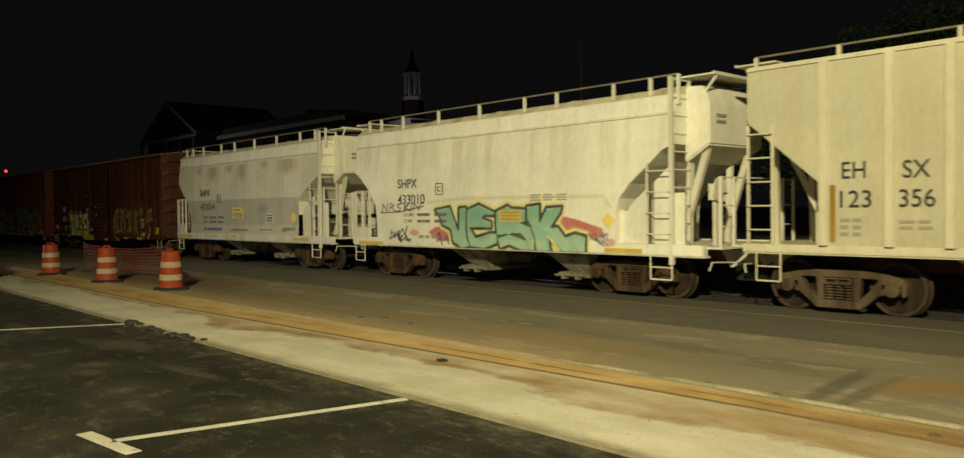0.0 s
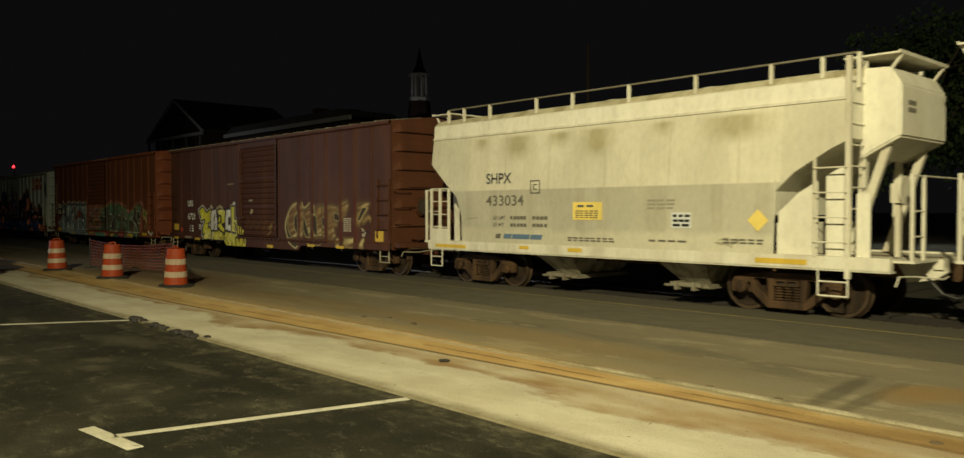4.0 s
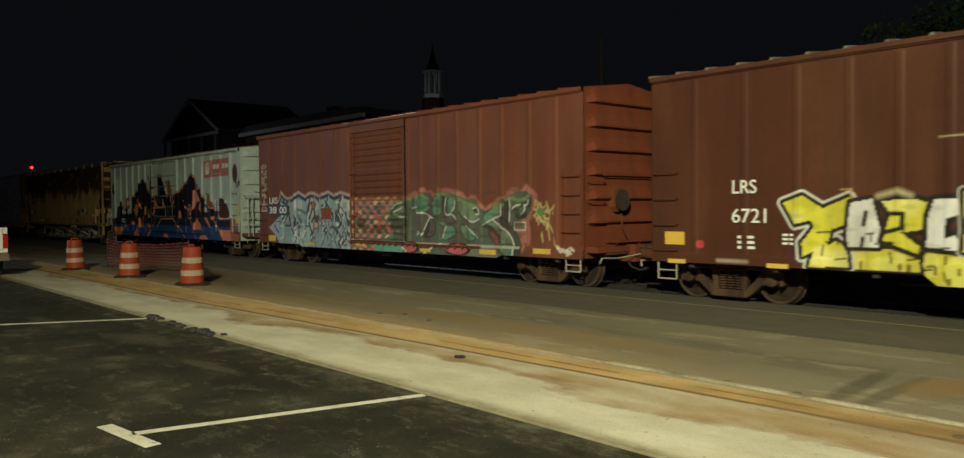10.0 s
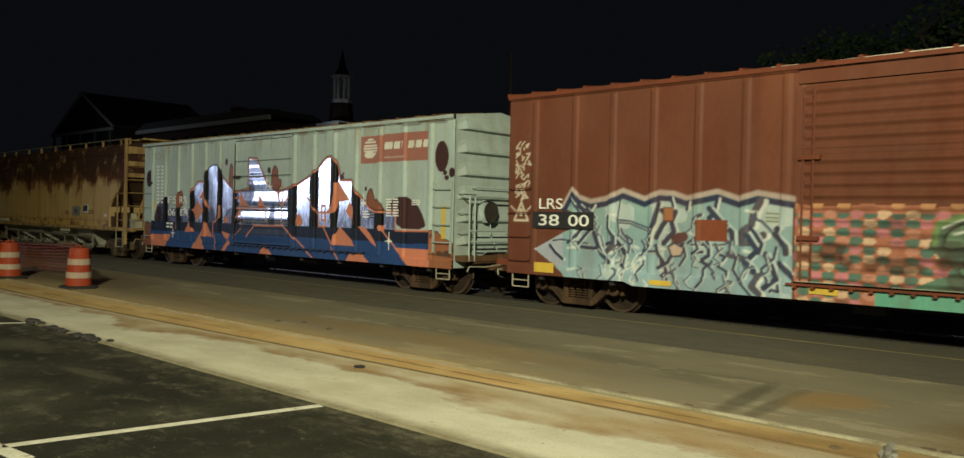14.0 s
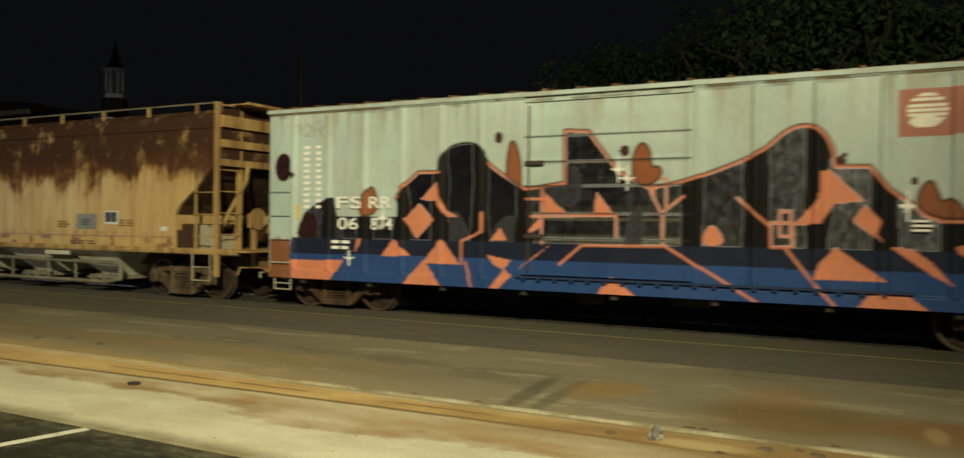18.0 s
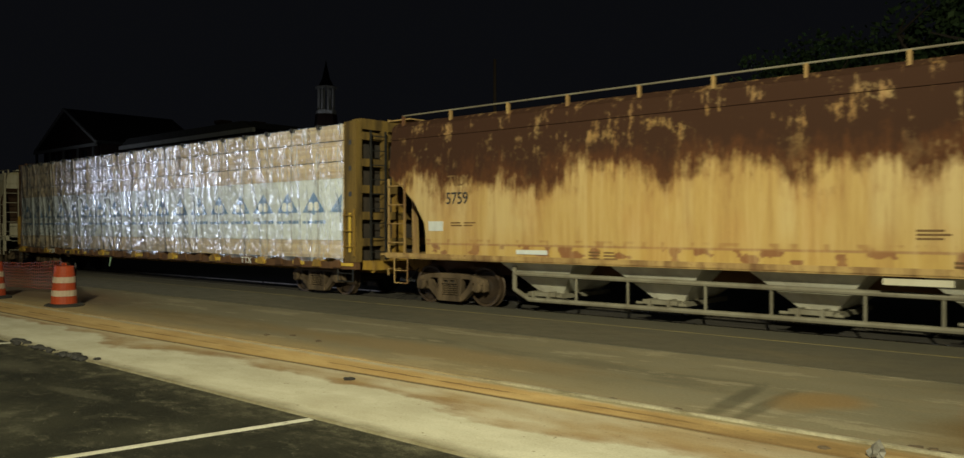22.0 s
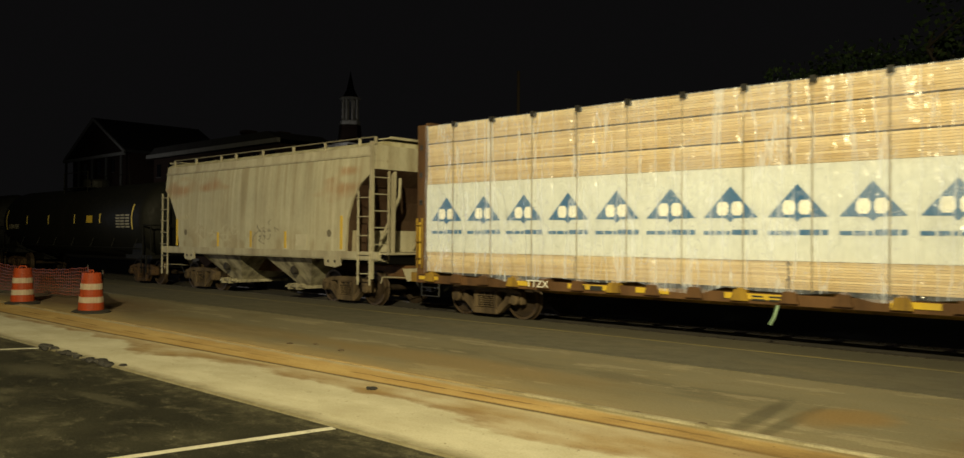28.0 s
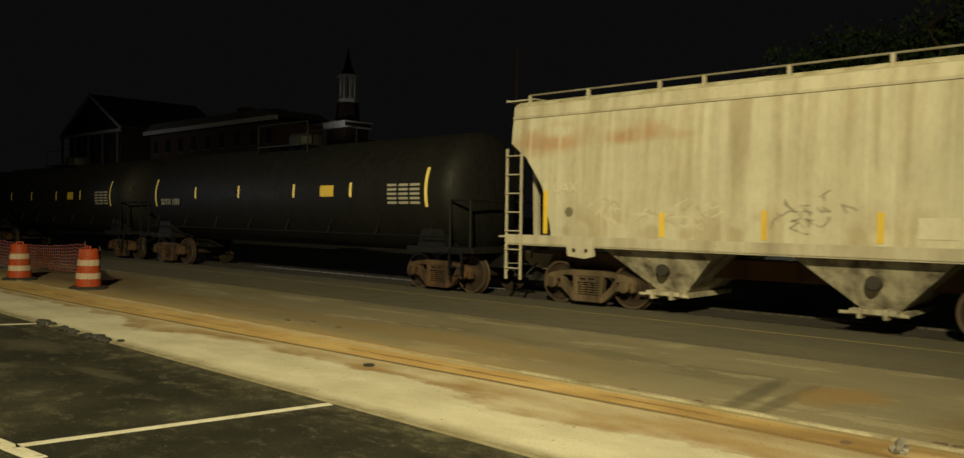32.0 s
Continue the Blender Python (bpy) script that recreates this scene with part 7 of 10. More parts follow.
# ---------------------------------------------------------------- covered hoppers


def hopper(name, label, ahead, xc, xa, xb, sill, crease, ridge, notch_a, notch_b, mats, paint, trucks, posts, bays, flat=False, lean=0.12, webs=(), braced=True, dark_slopes=False, deck_b=None, nose=None):
    """Covered hopper: xa, xb the body's ends, deck_b the far end of its deck, nose (reach, half width, lower edge) of a narrower end box, sill (bottom, top), notches as (x, z) from the end down to the sill."""
    car = rolling(name, label, "hopper car", xc, ahead)
    side_mat, body_mat, rail_mat = mats
    rusty = body_mat.name.startswith("rusted")
    xs_n = [p[0] for p in notch_a] + [p[0] for p in notch_b[::-1]]
    zs_n = [p[1] for p in notch_a] + [p[1] for p in notch_b[::-1]]

    def low(x):
        return np.interp(x, xs_n, zs_n)

    def bulge(z):
        k = np.clip((z - 2.0) / (crease - 2.0), 0, 1)
        return -HALF + lean * k ** 2.2

    xs = np.arange(xa, xb + 0.013, 0.026)
    xs[-1] = xb
    nz = 125
    v = np.linspace(0, 1, nz)[:, None]
    X = np.repeat(xs[None], nz, 0)
    L = low(xs)[None]
    Z = L + (crease - L) * v
    cv = Canvas(X, Z, (0, 0, 0))
    paint(cv)
    Y = bulge(Z) + 0.004 * (vnoise(X, Z, 1.2, 5) - 0.5)
    sh = grid_mesh("side_sheet", np.stack([X - xc, Y, Z], -1), side_mat, car, cv.c)
    sh.data.shade_smooth()
    # rest of the shell
    st = sorted(set([xa, xb] + xs_n))
    yc = float(bulge(np.array(crease)))
    roof = [(yc, crease), (yc + 0.02, crease + (ridge - crease) * 0.6), (yc + 0.05, crease + (ridge - crease) * 0.66)]
    crown = [(yc + 0.04, crease + (ridge - crease) * 0.655), (yc + 0.07, crease + (ridge - crease) * 0.72), (yc + 0.2, crease + (ridge - crease) * 0.9), (yc + 0.42, ridge - 0.02), (yc + 0.7, ridge)]
    crown += [(-y, z) for y, z in crown[::-1]]
    roof += [(-y, z) for y, z in roof[::-1]]
    if flat:
        roof = [(yc, crease), (yc + 0.02, crease + 0.06), (-0.4, ridge), (0.4, ridge), (-yc - 0.02, crease + 0.06), (-yc, crease)]
    bm = bmesh.new()
    rings = []
    for x in st:
        zl = float(low(np.array(x)))
        ring = [(y, z) for y, z in roof]
        far = [(-float(bulge(np.array(z))), z) for z in np.linspace(crease, zl, 7)[1:]]
        near = [(float(bulge(np.array(zl))), zl)]
        rings.append([bm.verts.new((x - xc, y, z)) for y, z in ring + far + near])
    n = len(rings[0])
    for a, b in zip(rings, rings[1:]):
        for i in range(n - 1):
            bm.faces.new((a[i], a[i + 1], b[i + 1], b[i]))
    for ring in (rings[0], rings[-1]):
        bm.faces.new(ring)
    part("shell", bm, body_mat, car)
    if not flat:
        bm = bmesh.new()
        for (ya, za), (yb, zb_) in zip(crown, crown[1:]):
            bm.faces.new([bm.verts.new(p) for p in ((xa - xc, ya, za), (xb - xc, ya, za), (xb - xc, yb, zb_), (xa - xc, yb, zb_))])
        for x in (xa - xc, xb - xc):
            bm.faces.new([bm.verts.new((x, y, z)) for y, z in crown])
        part("roof_sheet", bm, body_mat if rusty else M["roof_dirt"], car, "stained curved roof")
    if dark_slopes:
        # underside of the sloping end floors: rust colour darkened to stand for shade
        for notch in (notch_a, notch_b):
            bm = bmesh.new()
            rows = [[bm.verts.new((x - xc + (0.008 if notch is notch_b else -0.008), y, z - 0.008)) for y in (-HALF + 0.06, HALF - 0.06)] for x, z in notch]
            for a, b in zip(rows, rows[1:]):
                bm.faces.new((a[0], a[1], b[1], b[0]))
            part("slope_sheet", bm, M["rust_shade"], car, "rust-brown sloping underside, darkened as if shaded")
    # eave moulding
    bm = bmesh.new()
    box(bm, xa - xc, xb - xc, yc - 0.03, yc + 0.01, crease - 0.02, crease + 0.03)
    part("eave_strip", bm, body_mat if rusty else rail_mat, car)
    # side sill, centre sill, platforms
    dk = xb if deck_b is None else deck_b
    for s in (-1, 1):
        bm = bmesh.new()
        box(bm, xa - 0.1 - xc, dk + 0.05 - xc, s * (HALF - 0.14), s * (HALF + 0.005), sill[0], sill[1])
        box(bm, xa - 0.1 - xc, dk + 0.05 - xc, s * (HALF - 0.22), s * (HALF - 0.02), sill[0] - 0.03, sill[0])
        part("side_sill", bm, rail_mat, car)
    bm = bmesh.new()
    box(bm, xa - 0.35 - xc, dk + 0.35 - xc, -0.33, 0.33, 0.72, 1.08)
    part("centre_sill", bm, M["rusty_deck"], car)
    for s, x, xo, nt in ((-1, xa - xc, xa - xc, notch_a), (1, dk - xc, xb - xc, notch_b)):
        inn = nt[-1][0] - xc
        bm = bmesh.new()
        box(bm, min(x + s * 0.38, inn), max(x + s * 0.38, inn), -HALF + 0.1, HALF - 0.1, sill[1] - 0.07, sill[1] - 0.03)
        part("end_platform", bm, rail_mat, car)
        if nose and s > 0:
            reach, half, zl = nose
            bm = bmesh.new()
            prism(bm, [(xo - 0.05, zl - 0.35), (xo + reach * 0.35, zl - 0.2), (xo + reach, zl), (xo + reach, crease + 0.2), (xo + reach * 0.7, ridge - 0.05), (xo - 0.05, ridge - 0.03)], -half, half)
            bmesh.ops.recalc_face_normals(bm, faces=bm.faces[:])
            bmesh.ops.bevel(bm, geom=bm.edges[:], offset=0.03, segments=2, affect="EDGES")
            part("end_box", bm, body_mat, car)
        # slope sheet's stiffeners and bolster web
        zt = nt[0][1]
        for y in (-0.75, 0.75):
            bm = bmesh.new()
            prism(bm, [(xo - s * 0.08, sill[1] - 0.04), (xo - s * 0.2, sill[1] - 0.04), (xo - s * 0.14, zt + 0.05), (xo - s * 0.02, zt + 0.05)], y - 0.05, y + 0.05)
            part("end_post", bm, rail_mat, car)
            if not braced:
                continue
            bm = bmesh.new()
            prism(bm, [(inn, sill[1] - 0.04), (inn + s * 0.12, sill[1] - 0.04), (xo - s * 0.1, zt - 0.05), (xo - s * 0.2, zt - 0.02)], y - 0.02, y + 0.02)
            part("slope_brace", bm, rail_mat, car)
        # roof-end platform on brackets, railing across the end, draft pocket, cut lever
        bm = bmesh.new()
        xt = x + s * (0.5 if xo == x else 0.0)
        prism(bm, [(xo - s * 0.3, posts[0] - 0.05), (xt, posts[0] - 0.05), (xt, posts[0] + 0.01), (xt - s * 0.03, posts[0] - 0.02), (xo - s * 0.3, posts[0] - 0.02)], -1.1, 1.1)
        part("roof_end_platform", bm, rail_mat, car)
        if nose:
            for y in (-0.95, 0.95):
                bm = bmesh.new()
                path(bm, [(xt - s * 0.02, y, posts[0] - 0.05), (xo + s * 0.01, y, crease - 0.05), (xo + s * 0.01, y, posts[0] - 0.1)], 0.028, 5)
                path(bm, [(xo + s * 0.01, y, crease + 0.3), ((xo + xt) / 2, y, crease + 0.33)], 0.02, 5)
                part("platform_bracket", bm, rail_mat, car)
            bm = bmesh.new()
            for y in (-1.42, -0.95, 0.95, 1.42):
                box(bm, x + s * 0.33 - 0.025, x + s * 0.33 + 0.025, y - 0.025, y + 0.025, sill[1] - 0.05, 2.43)
            for z in (sill[1] + 0.35, sill[1] + 0.75, 2.42):
                rod(bm, (x + s * 0.33, -1.42, z), (x + s * 0.33, -0.95, z), 0.015, 5)
                rod(bm, (x + s * 0.33, 0.95, z), (x + s * 0.33, 1.42, z), 0.015, 5)
            rod(bm, (x + s * 0.33, -0.95, 2.42), (x + s * 0.33, 0.95, 2.42), 0.015, 5)
            part("end_railing", bm, rail_mat, car)
        bm = bmesh.new()
        prism(bm, [(x - s * 0.3, 1.0), (x + s * 0.42, 1.02), (x + s * 0.5, 0.86), (x + s * 0.3, 0.72), (x - s * 0.1, 0.66)], -0.36, 0.36)
        box(bm, min(x + s * 0.3, x + s * 0.46), max(x + s * 0.3, x + s * 0.46), -0.42, 0.42, 0.9, 1.07)
        part("draft_pocket", bm, rail_mat, car)
        bm = bmesh.new()
        path(bm, [(x + s * 0.1, -1.45, 0.66), (x + s * 0.14, -1.42, 0.82), (x + s * 0.2, -0.9, 0.8), (x + s * 0.42, -0.3, 0.74), (x + s * 0.5, 0.1, 0.85)], 0.014, 5)
        part("uncoupling_lever", bm, rail_mat, car)
        # on the rusted car this web is darkened, as shade in the notch
        bm = bmesh.new()
        box(bm, min(inn - s * 0.05, inn + s * 0.15), max(inn - s * 0.05, inn + s * 0.15), -1.35, 1.35, sill[1] - 0.05, sill[1] + 0.55)
        part("bolster_web", bm, M["rust_shade"] if rusty else body_mat, car)
        if s in webs:
            # two upright gusset plates under the slope sheet, a gap between them, and a low plate by the ladder
            lo, hi = (inn, inn + s * 0.7), (inn + s * 0.83, inn + s * 1.22)
            for (x0, x1), yy in ((lo, 0.16), (hi, 0.2)):
                tops = [(xx, float(low(np.array(xx + xc))) - 0.36) for xx in np.linspace(x0, x1, 5)]
                tops[0] = (tops[0][0], max(tops[0][1], 1.85))
                bm = bmesh.new()
                prism(bm, [(x0, sill[1] - 0.03)] + tops + [(x1, sill[1] - 0.03)], -HALF + yy, -HALF + yy + 0.03)
                part("gusset_plate", bm, M["rust_shade"] if rusty else body_mat, car)
            bm = bmesh.new()
            box(bm, min(inn + s * 1.38, inn + s * 1.6), max(inn + s * 1.38, inn + s * 1.6), -HALF + 0.1, -HALF + 0.13, sill[1] - 0.03, 2.15)
            part("gusset_plate", bm, M["rust_shade"] if rusty else body_mat, car)
    # roof walk with its posts and edge rails
    bm = bmesh.new()
    box(bm, xa + 0.1 - xc, xb + 0.1 - xc, -0.34, 0.34, ridge + 0.03, ridge + 0.06)
    for i in range(9):
        x = xa - xc + (xb - xa) * (i + 0.5) / 9
        lathe(bm, [(0.27, ridge - 0.02), (0.29, ridge + 0.04), (0.2, ridge + 0.07), (0.0, ridge + 0.08)], 12, "z", (x, 0.7 if i % 2 else -0.7, -0.05))
    part("roof_walk", bm, rail_mat, car)
    ztop = posts[0]
    for s in (-1, 1):
        bm = bmesh.new()
        path(bm, [(posts[1] - xc, s * (-yc - 0.08), ztop), (posts[-1] - xc, s * (-yc - 0.08), ztop)], 0.019, 6)
        part("edge_rail", bm, M["dull_rail"], car)
        for x in posts[1:]:
            bm = bmesh.new()
            box(bm, x - xc - 0.03, x - xc + 0.03, s * (-yc - 0.12), s * (-yc - 0.06), crease + (ridge - crease) * 0.3, ztop)
            part("rail_post", bm, rail_mat, car)
    # outlets
    for bx, w, top, bot in bays:
        bm = bmesh.new()
        a = [bm.verts.new((bx - xc + sx * w / 2, sy * 1.35, top)) for sx, sy in ((-1, -1), (1, -1), (1, 1), (-1, 1))]
        b = [bm.verts.new((bx - xc + sx * 0.3, sy * 0.7, bot)) for sx, sy in ((-1, -1), (1, -1), (1, 1), (-1, 1))]
        for i in range(4):
            bm.faces.new((a[i], a[(i + 1) % 4], b[(i + 1) % 4], b[i]))
        bm.faces.new(b), bm.faces.new(a[::-1])
        bay = part("outlet_hopper", bm, M["white_rail"] if rusty else M["bay_dirty"] if body_mat in (M["grey"], M["white"]) else body_mat, car)
        bm = bmesh.new()
        box(bm, bx - xc - 0.42, bx - xc + 0.42, -0.95, 0.95, bot - 0.09, bot)
        box(bm, bx - xc - 0.36, bx - xc + 0.36, -1.1, -0.9, bot - 0.05, bot + 0.03)
        rod(bm, (bx - xc - 0.55, -1.0, bot - 0.05), (bx - xc + 0.5, -1.0, bot - 0.05), 0.03, 8)
        for k in (-0.2, 0.2):
            box(bm, bx - xc + k - 0.03, bx - xc + k + 0.03, -1.15, -0.85, bot - 0.12, bot + 0.05)
        part("outlet_gate", bm, M["pipe"] if rusty or body_mat == M["white"] else M["bay_dirty"] if body_mat == M["grey"] else rail_mat, bay)
    running_gear(car, xc, trucks, (xa - 0.15, dk + 0.15), "truck" if body_mat == M["white"] else "truck_dusty")
    return car


def end_rail(car, x0, x1, z0, z1, mat, y=-HALF + 0.03):
    bm = bmesh.new()
    for x in (x0, (x0 + x1) / 2, x1):
        box(bm, x - 0.03, x + 0.03, y - 0.025, y + 0.025, z0, z1)
    for k in range(4):
        z = z0 + (z1 - z0) * (k + 1) / 4
        rod(bm, (x0, y, z), (x1, y, z), 0.014, 6)
    path(bm, [(x0, y, z1), (x0, 1.3, z1)], 0.016, 6)
    part("platform_rail", bm, mat, car)


def end_ladder(car, x, y0, y1, z0, z1, n, mat, post=0.04):
    """Ladder across the end: a corner post, an inner post and rungs between them."""
    bm = bmesh.new()
    box(bm, x - post, x + post, y0 - post, y0 + post, z0, z1)
    part("corner_post", bm, mat, car)
    bm = bmesh.new()
    box(bm, x - 0.025, x + 0.025, y1 - 0.025, y1 + 0.025, z0 + 0.4, z1)
    for i in range(n):
        z = z0 + 0.45 + (z1 - z0 - 0.5) * i / (n - 1)
        rod(bm, (x + 0.03, y0, z), (x + 0.03, y1, z), 0.015, 5)
    part("end_ladder", bm, mat, car)


def brake_stand(car, x, z, mat, y=-0.75):
    bm = bmesh.new()
    lathe(bm, [(0.21, x), (0.25, x + 0.01), (0.25, x + 0.04), (0.21, x + 0.03)], 18, "x", (0, y, z))
    for k in range(3):
        a = k * 1.047
        rod(bm, (x + 0.02, y - 0.23 * math.cos(a), z - 0.23 * math.sin(a)), (x + 0.02, y + 0.23 * math.cos(a), z + 0.23 * math.sin(a)), 0.013, 5)
    box(bm, x - 0.16, x, y - 0.13, y + 0.13, z - 0.2, z + 0.12)
    box(bm, x - 0.12, x - 0.04, y - 0.05, y + 0.05, z - 1.1, z - 0.2)
    part("brake_wheel", bm, mat, car)


def brace(car, pts, r, mat):
    bm = bmesh.new()
    path(bm, pts, r, 6)
    part("end_brace", bm, mat, car)


TEALV = (0.2, 0.38, 0.285)
MINT = (0.35, 0.5, 0.345)


def paint_vesk(cv):
    X, Z = cv.X, cv.Z
    cv.put(np.ones(X.shape, bool), (0.73, 0.71, 0.60))
    cv.put(0.5 * np.clip((Z - 3.3) / 0.5, 0, 1), (0.6, 0.56, 0.44))
    cv.put(0.4 * np.clip((vnoise(X * 4, Z * 0.4, 1.2, 3) - 0.55) * 4, 0, 1) * np.clip((Z - 2.2), 0, 1), (0.52, 0.47, 0.33))
    cv.line([(-16.6, 2.08), (-15.2, 2.16), (-13.0, 2.14), (-10.8, 2.12), (-10.6, 1.9)], 0.03, (0.55, 0.45, 0.25), soft=0.1)
    # pink clouds that turn orange at their lower rim
    for poly, rim in (([(-12.2, 1.53), (-12.0, 1.72), (-11.5, 1.63), (-10.8, 1.44), (-10.85, 1.24), (-11.2, 1.17), (-12.0, 1.1)], 1.28), ([(-16.58, 1.31), (-16.34, 1.43), (-15.98, 1.48), (-15.6, 1.37), (-15.6, 1.08), (-16.1, 1.07), (-16.43, 1.16)], 1.0)):
        cv.fill(poly, (0.5, 0.17, 0.14))
        cv.put(0.6 * (inside(poly, X, Z) & (vnoise(X, Z, 3.0, 21) > 0.5)).astype(float), (0.42, 0.12, 0.11))
        cv.put(0.7 * (inside(poly, X, Z) & (Z < rim + 0.1 * (vnoise(X, Z, 2.0, 9) - 0.5))).astype(float), (0.62, 0.36, 0.13))
    for cx, cz, rx, rz in ((-17.2, 1.28, 0.2, 0.08), (-10.6, 1.15, 0.12, 0.08)):
        cv.put(0.7 * np.clip((1.15 - np.hypot((X - cx) / rx, (Z - cz) / rz)) / 0.25, 0, 1), (0.55, 0.19, 0.16))
    edge = (0.03, 0.05, 0.045)
    letters = (
        [(-16.31, 1.88), (-15.73, 1.95), (-15.53, 1.57), (-15.4, 1.35), (-15.37, 1.92), (-15.1, 1.93), (-15.12, 1.4), (-15.09, 1.18), (-14.95, 0.97), (-15.29, 0.91), (-15.6, 1.06), (-15.71, 1.39), (-16.04, 1.5), (-16.15, 1.75)],
        [(-15.08, 1.87), (-14.64, 2.0), (-14.07, 1.8), (-14.12, 1.73), (-14.43, 1.74), (-14.51, 1.66), (-14.2, 1.57), (-14.2, 1.43), (-14.97, 1.43), (-14.76, 1.19), (-14.25, 1.31), (-14.0, 1.31), (-14.0, 1.06), (-14.47, 0.92), (-14.95, 0.96), (-15.07, 1.2), (-15.1, 1.57)],
        [(-14.04, 1.82), (-13.64, 1.96), (-13.51, 1.89), (-13.06, 1.87), (-13.05, 1.58), (-13.21, 1.55), (-12.89, 1.47), (-12.76, 1.15), (-12.76, 0.91), (-13.18, 0.92), (-13.6, 1.03), (-13.9, 0.94), (-14.02, 1.25), (-14.05, 1.54)],
        [(-13.01, 1.93), (-12.61, 1.97), (-12.61, 1.58), (-12.4, 1.89), (-11.94, 1.91), (-11.98, 1.79), (-12.27, 1.46), (-12.06, 1.47), (-11.85, 1.25), (-11.57, 1.33), (-11.27, 1.27), (-11.27, 0.91), (-11.92, 0.91), (-12.36, 1.26), (-12.26, 0.92), (-12.72, 0.91), (-12.77, 1.19), (-12.89, 1.48), (-13.02, 1.66)],
    )
    for poly in letters:
        cv.line(poly + poly[:1], 0.24, (0.68, 0.62, 0.26), soft=0.06)
    for poly in letters:
        cv.line(poly + poly[:1], 0.11, edge)
    for poly in letters:
        cv.fill(poly, TEALV)
        m = inside(poly, X, Z)
        cv.put(m * np.clip((1.62 - Z + 0.3 * (vnoise(X, Z, 1.6, 5) - 0.5)) / 0.5, 0, 0.9), MINT)
        cv.put(0.5 * (m & (vnoise(X, Z, 4.5, 15) > 0.7)).astype(float), TEALV)
        # pale glint just inside the upper edges
        cv.put(0.7 * (m & ~inside([(a - 0.02, b - 0.035) for a, b in poly], X, Z) & (Z > 1.5)).astype(float), (0.56, 0.68, 0.58))
        cv.line(poly + poly[:1], 0.035, edge)
    cv.fill([(-14.0, 1.27), (-13.22, 1.33), (-13.0, 1.13), (-13.35, 1.22), (-13.6, 1.28), (-13.95, 1.19)], edge)
    cv.line([(-14.45, 1.66), (-14.2, 1.6)], 0.05, edge)
    cv.line([(-12.36, 1.26), (-12.0, 0.94)], 0.05, (0.68, 0.62, 0.26))
    cv.fill([(-13.92, 1.58), (-13.2, 1.58), (-13.2, 1.85), (-13.92, 1.85)], (0.6, 0.42, 0.08))
    for i in range(3):
        cv.line([(-13.85, 1.64 + 0.08 * i), (-13.28, 1.64 + 0.08 * i)], 0.035, (0.3, 0.22, 0.06))
    # black tags
    INK = (0.025, 0.022, 0.02)
    for pts in ([(-18.6, 1.85), (-18.55, 2.12), (-18.3, 1.88), (-18.25, 2.16)], [(-18.15, 1.9), (-18.05, 2.15), (-17.85, 2.05), (-18.05, 2.0), (-17.75, 1.86)], [(-17.4, 2.12), (-17.65, 2.08), (-17.62, 2.0), (-17.45, 1.97), (-17.5, 1.88), (-17.75, 1.86)], [(-17.2, 2.16), (-17.25, 1.86), (-16.95, 2.12), (-17.22, 2.0), (-16.85, 1.86)], [(-16.78, 2.12), (-16.8, 1.88)], [(-16.68, 1.88), (-16.62, 2.12), (-16.35, 1.9), (-16.25, 2.14)], [(-18.7, 1.82), (-17.5, 1.84), (-16.1, 2.02)]):
        cv.line([(-18.72 + (a + 18.7) * 0.74, 1.84 + (b - 1.84) * 0.8) for a, b in pts], 0.034, INK)
    for i in range(11):
        random.seed(i + 60)
        x, z = random.uniform(-18.3, -17.5), random.uniform(1.15, 1.38)
        cv.line([(x, z), (x + random.uniform(-0.1, 0.15), z - 0.15), (x + 0.2, z + random.uniform(-0.15, 0.1))], 0.045, INK)
    for i in range(6):
        random.seed(i + 160)
        x, z = random.uniform(-16.3, -15.7), random.uniform(1.0, 1.2)
        cv.line([(x, z), (x + 0.12, z + 0.1), (x + 0.2, z - 0.08)], 0.035, (0.08, 0.08, 0.09))
    for i in range(9):
        random.seed(i + 190)
        x, z = random.uniform(-11.15, -10.7), random.uniform(1.12, 1.3)
        cv.line([(x, z), (x + random.uniform(-0.1, 0.15), z + 0.08), (x + 0.12, z - 0.06)], 0.03, (0.1, 0.09, 0.12))


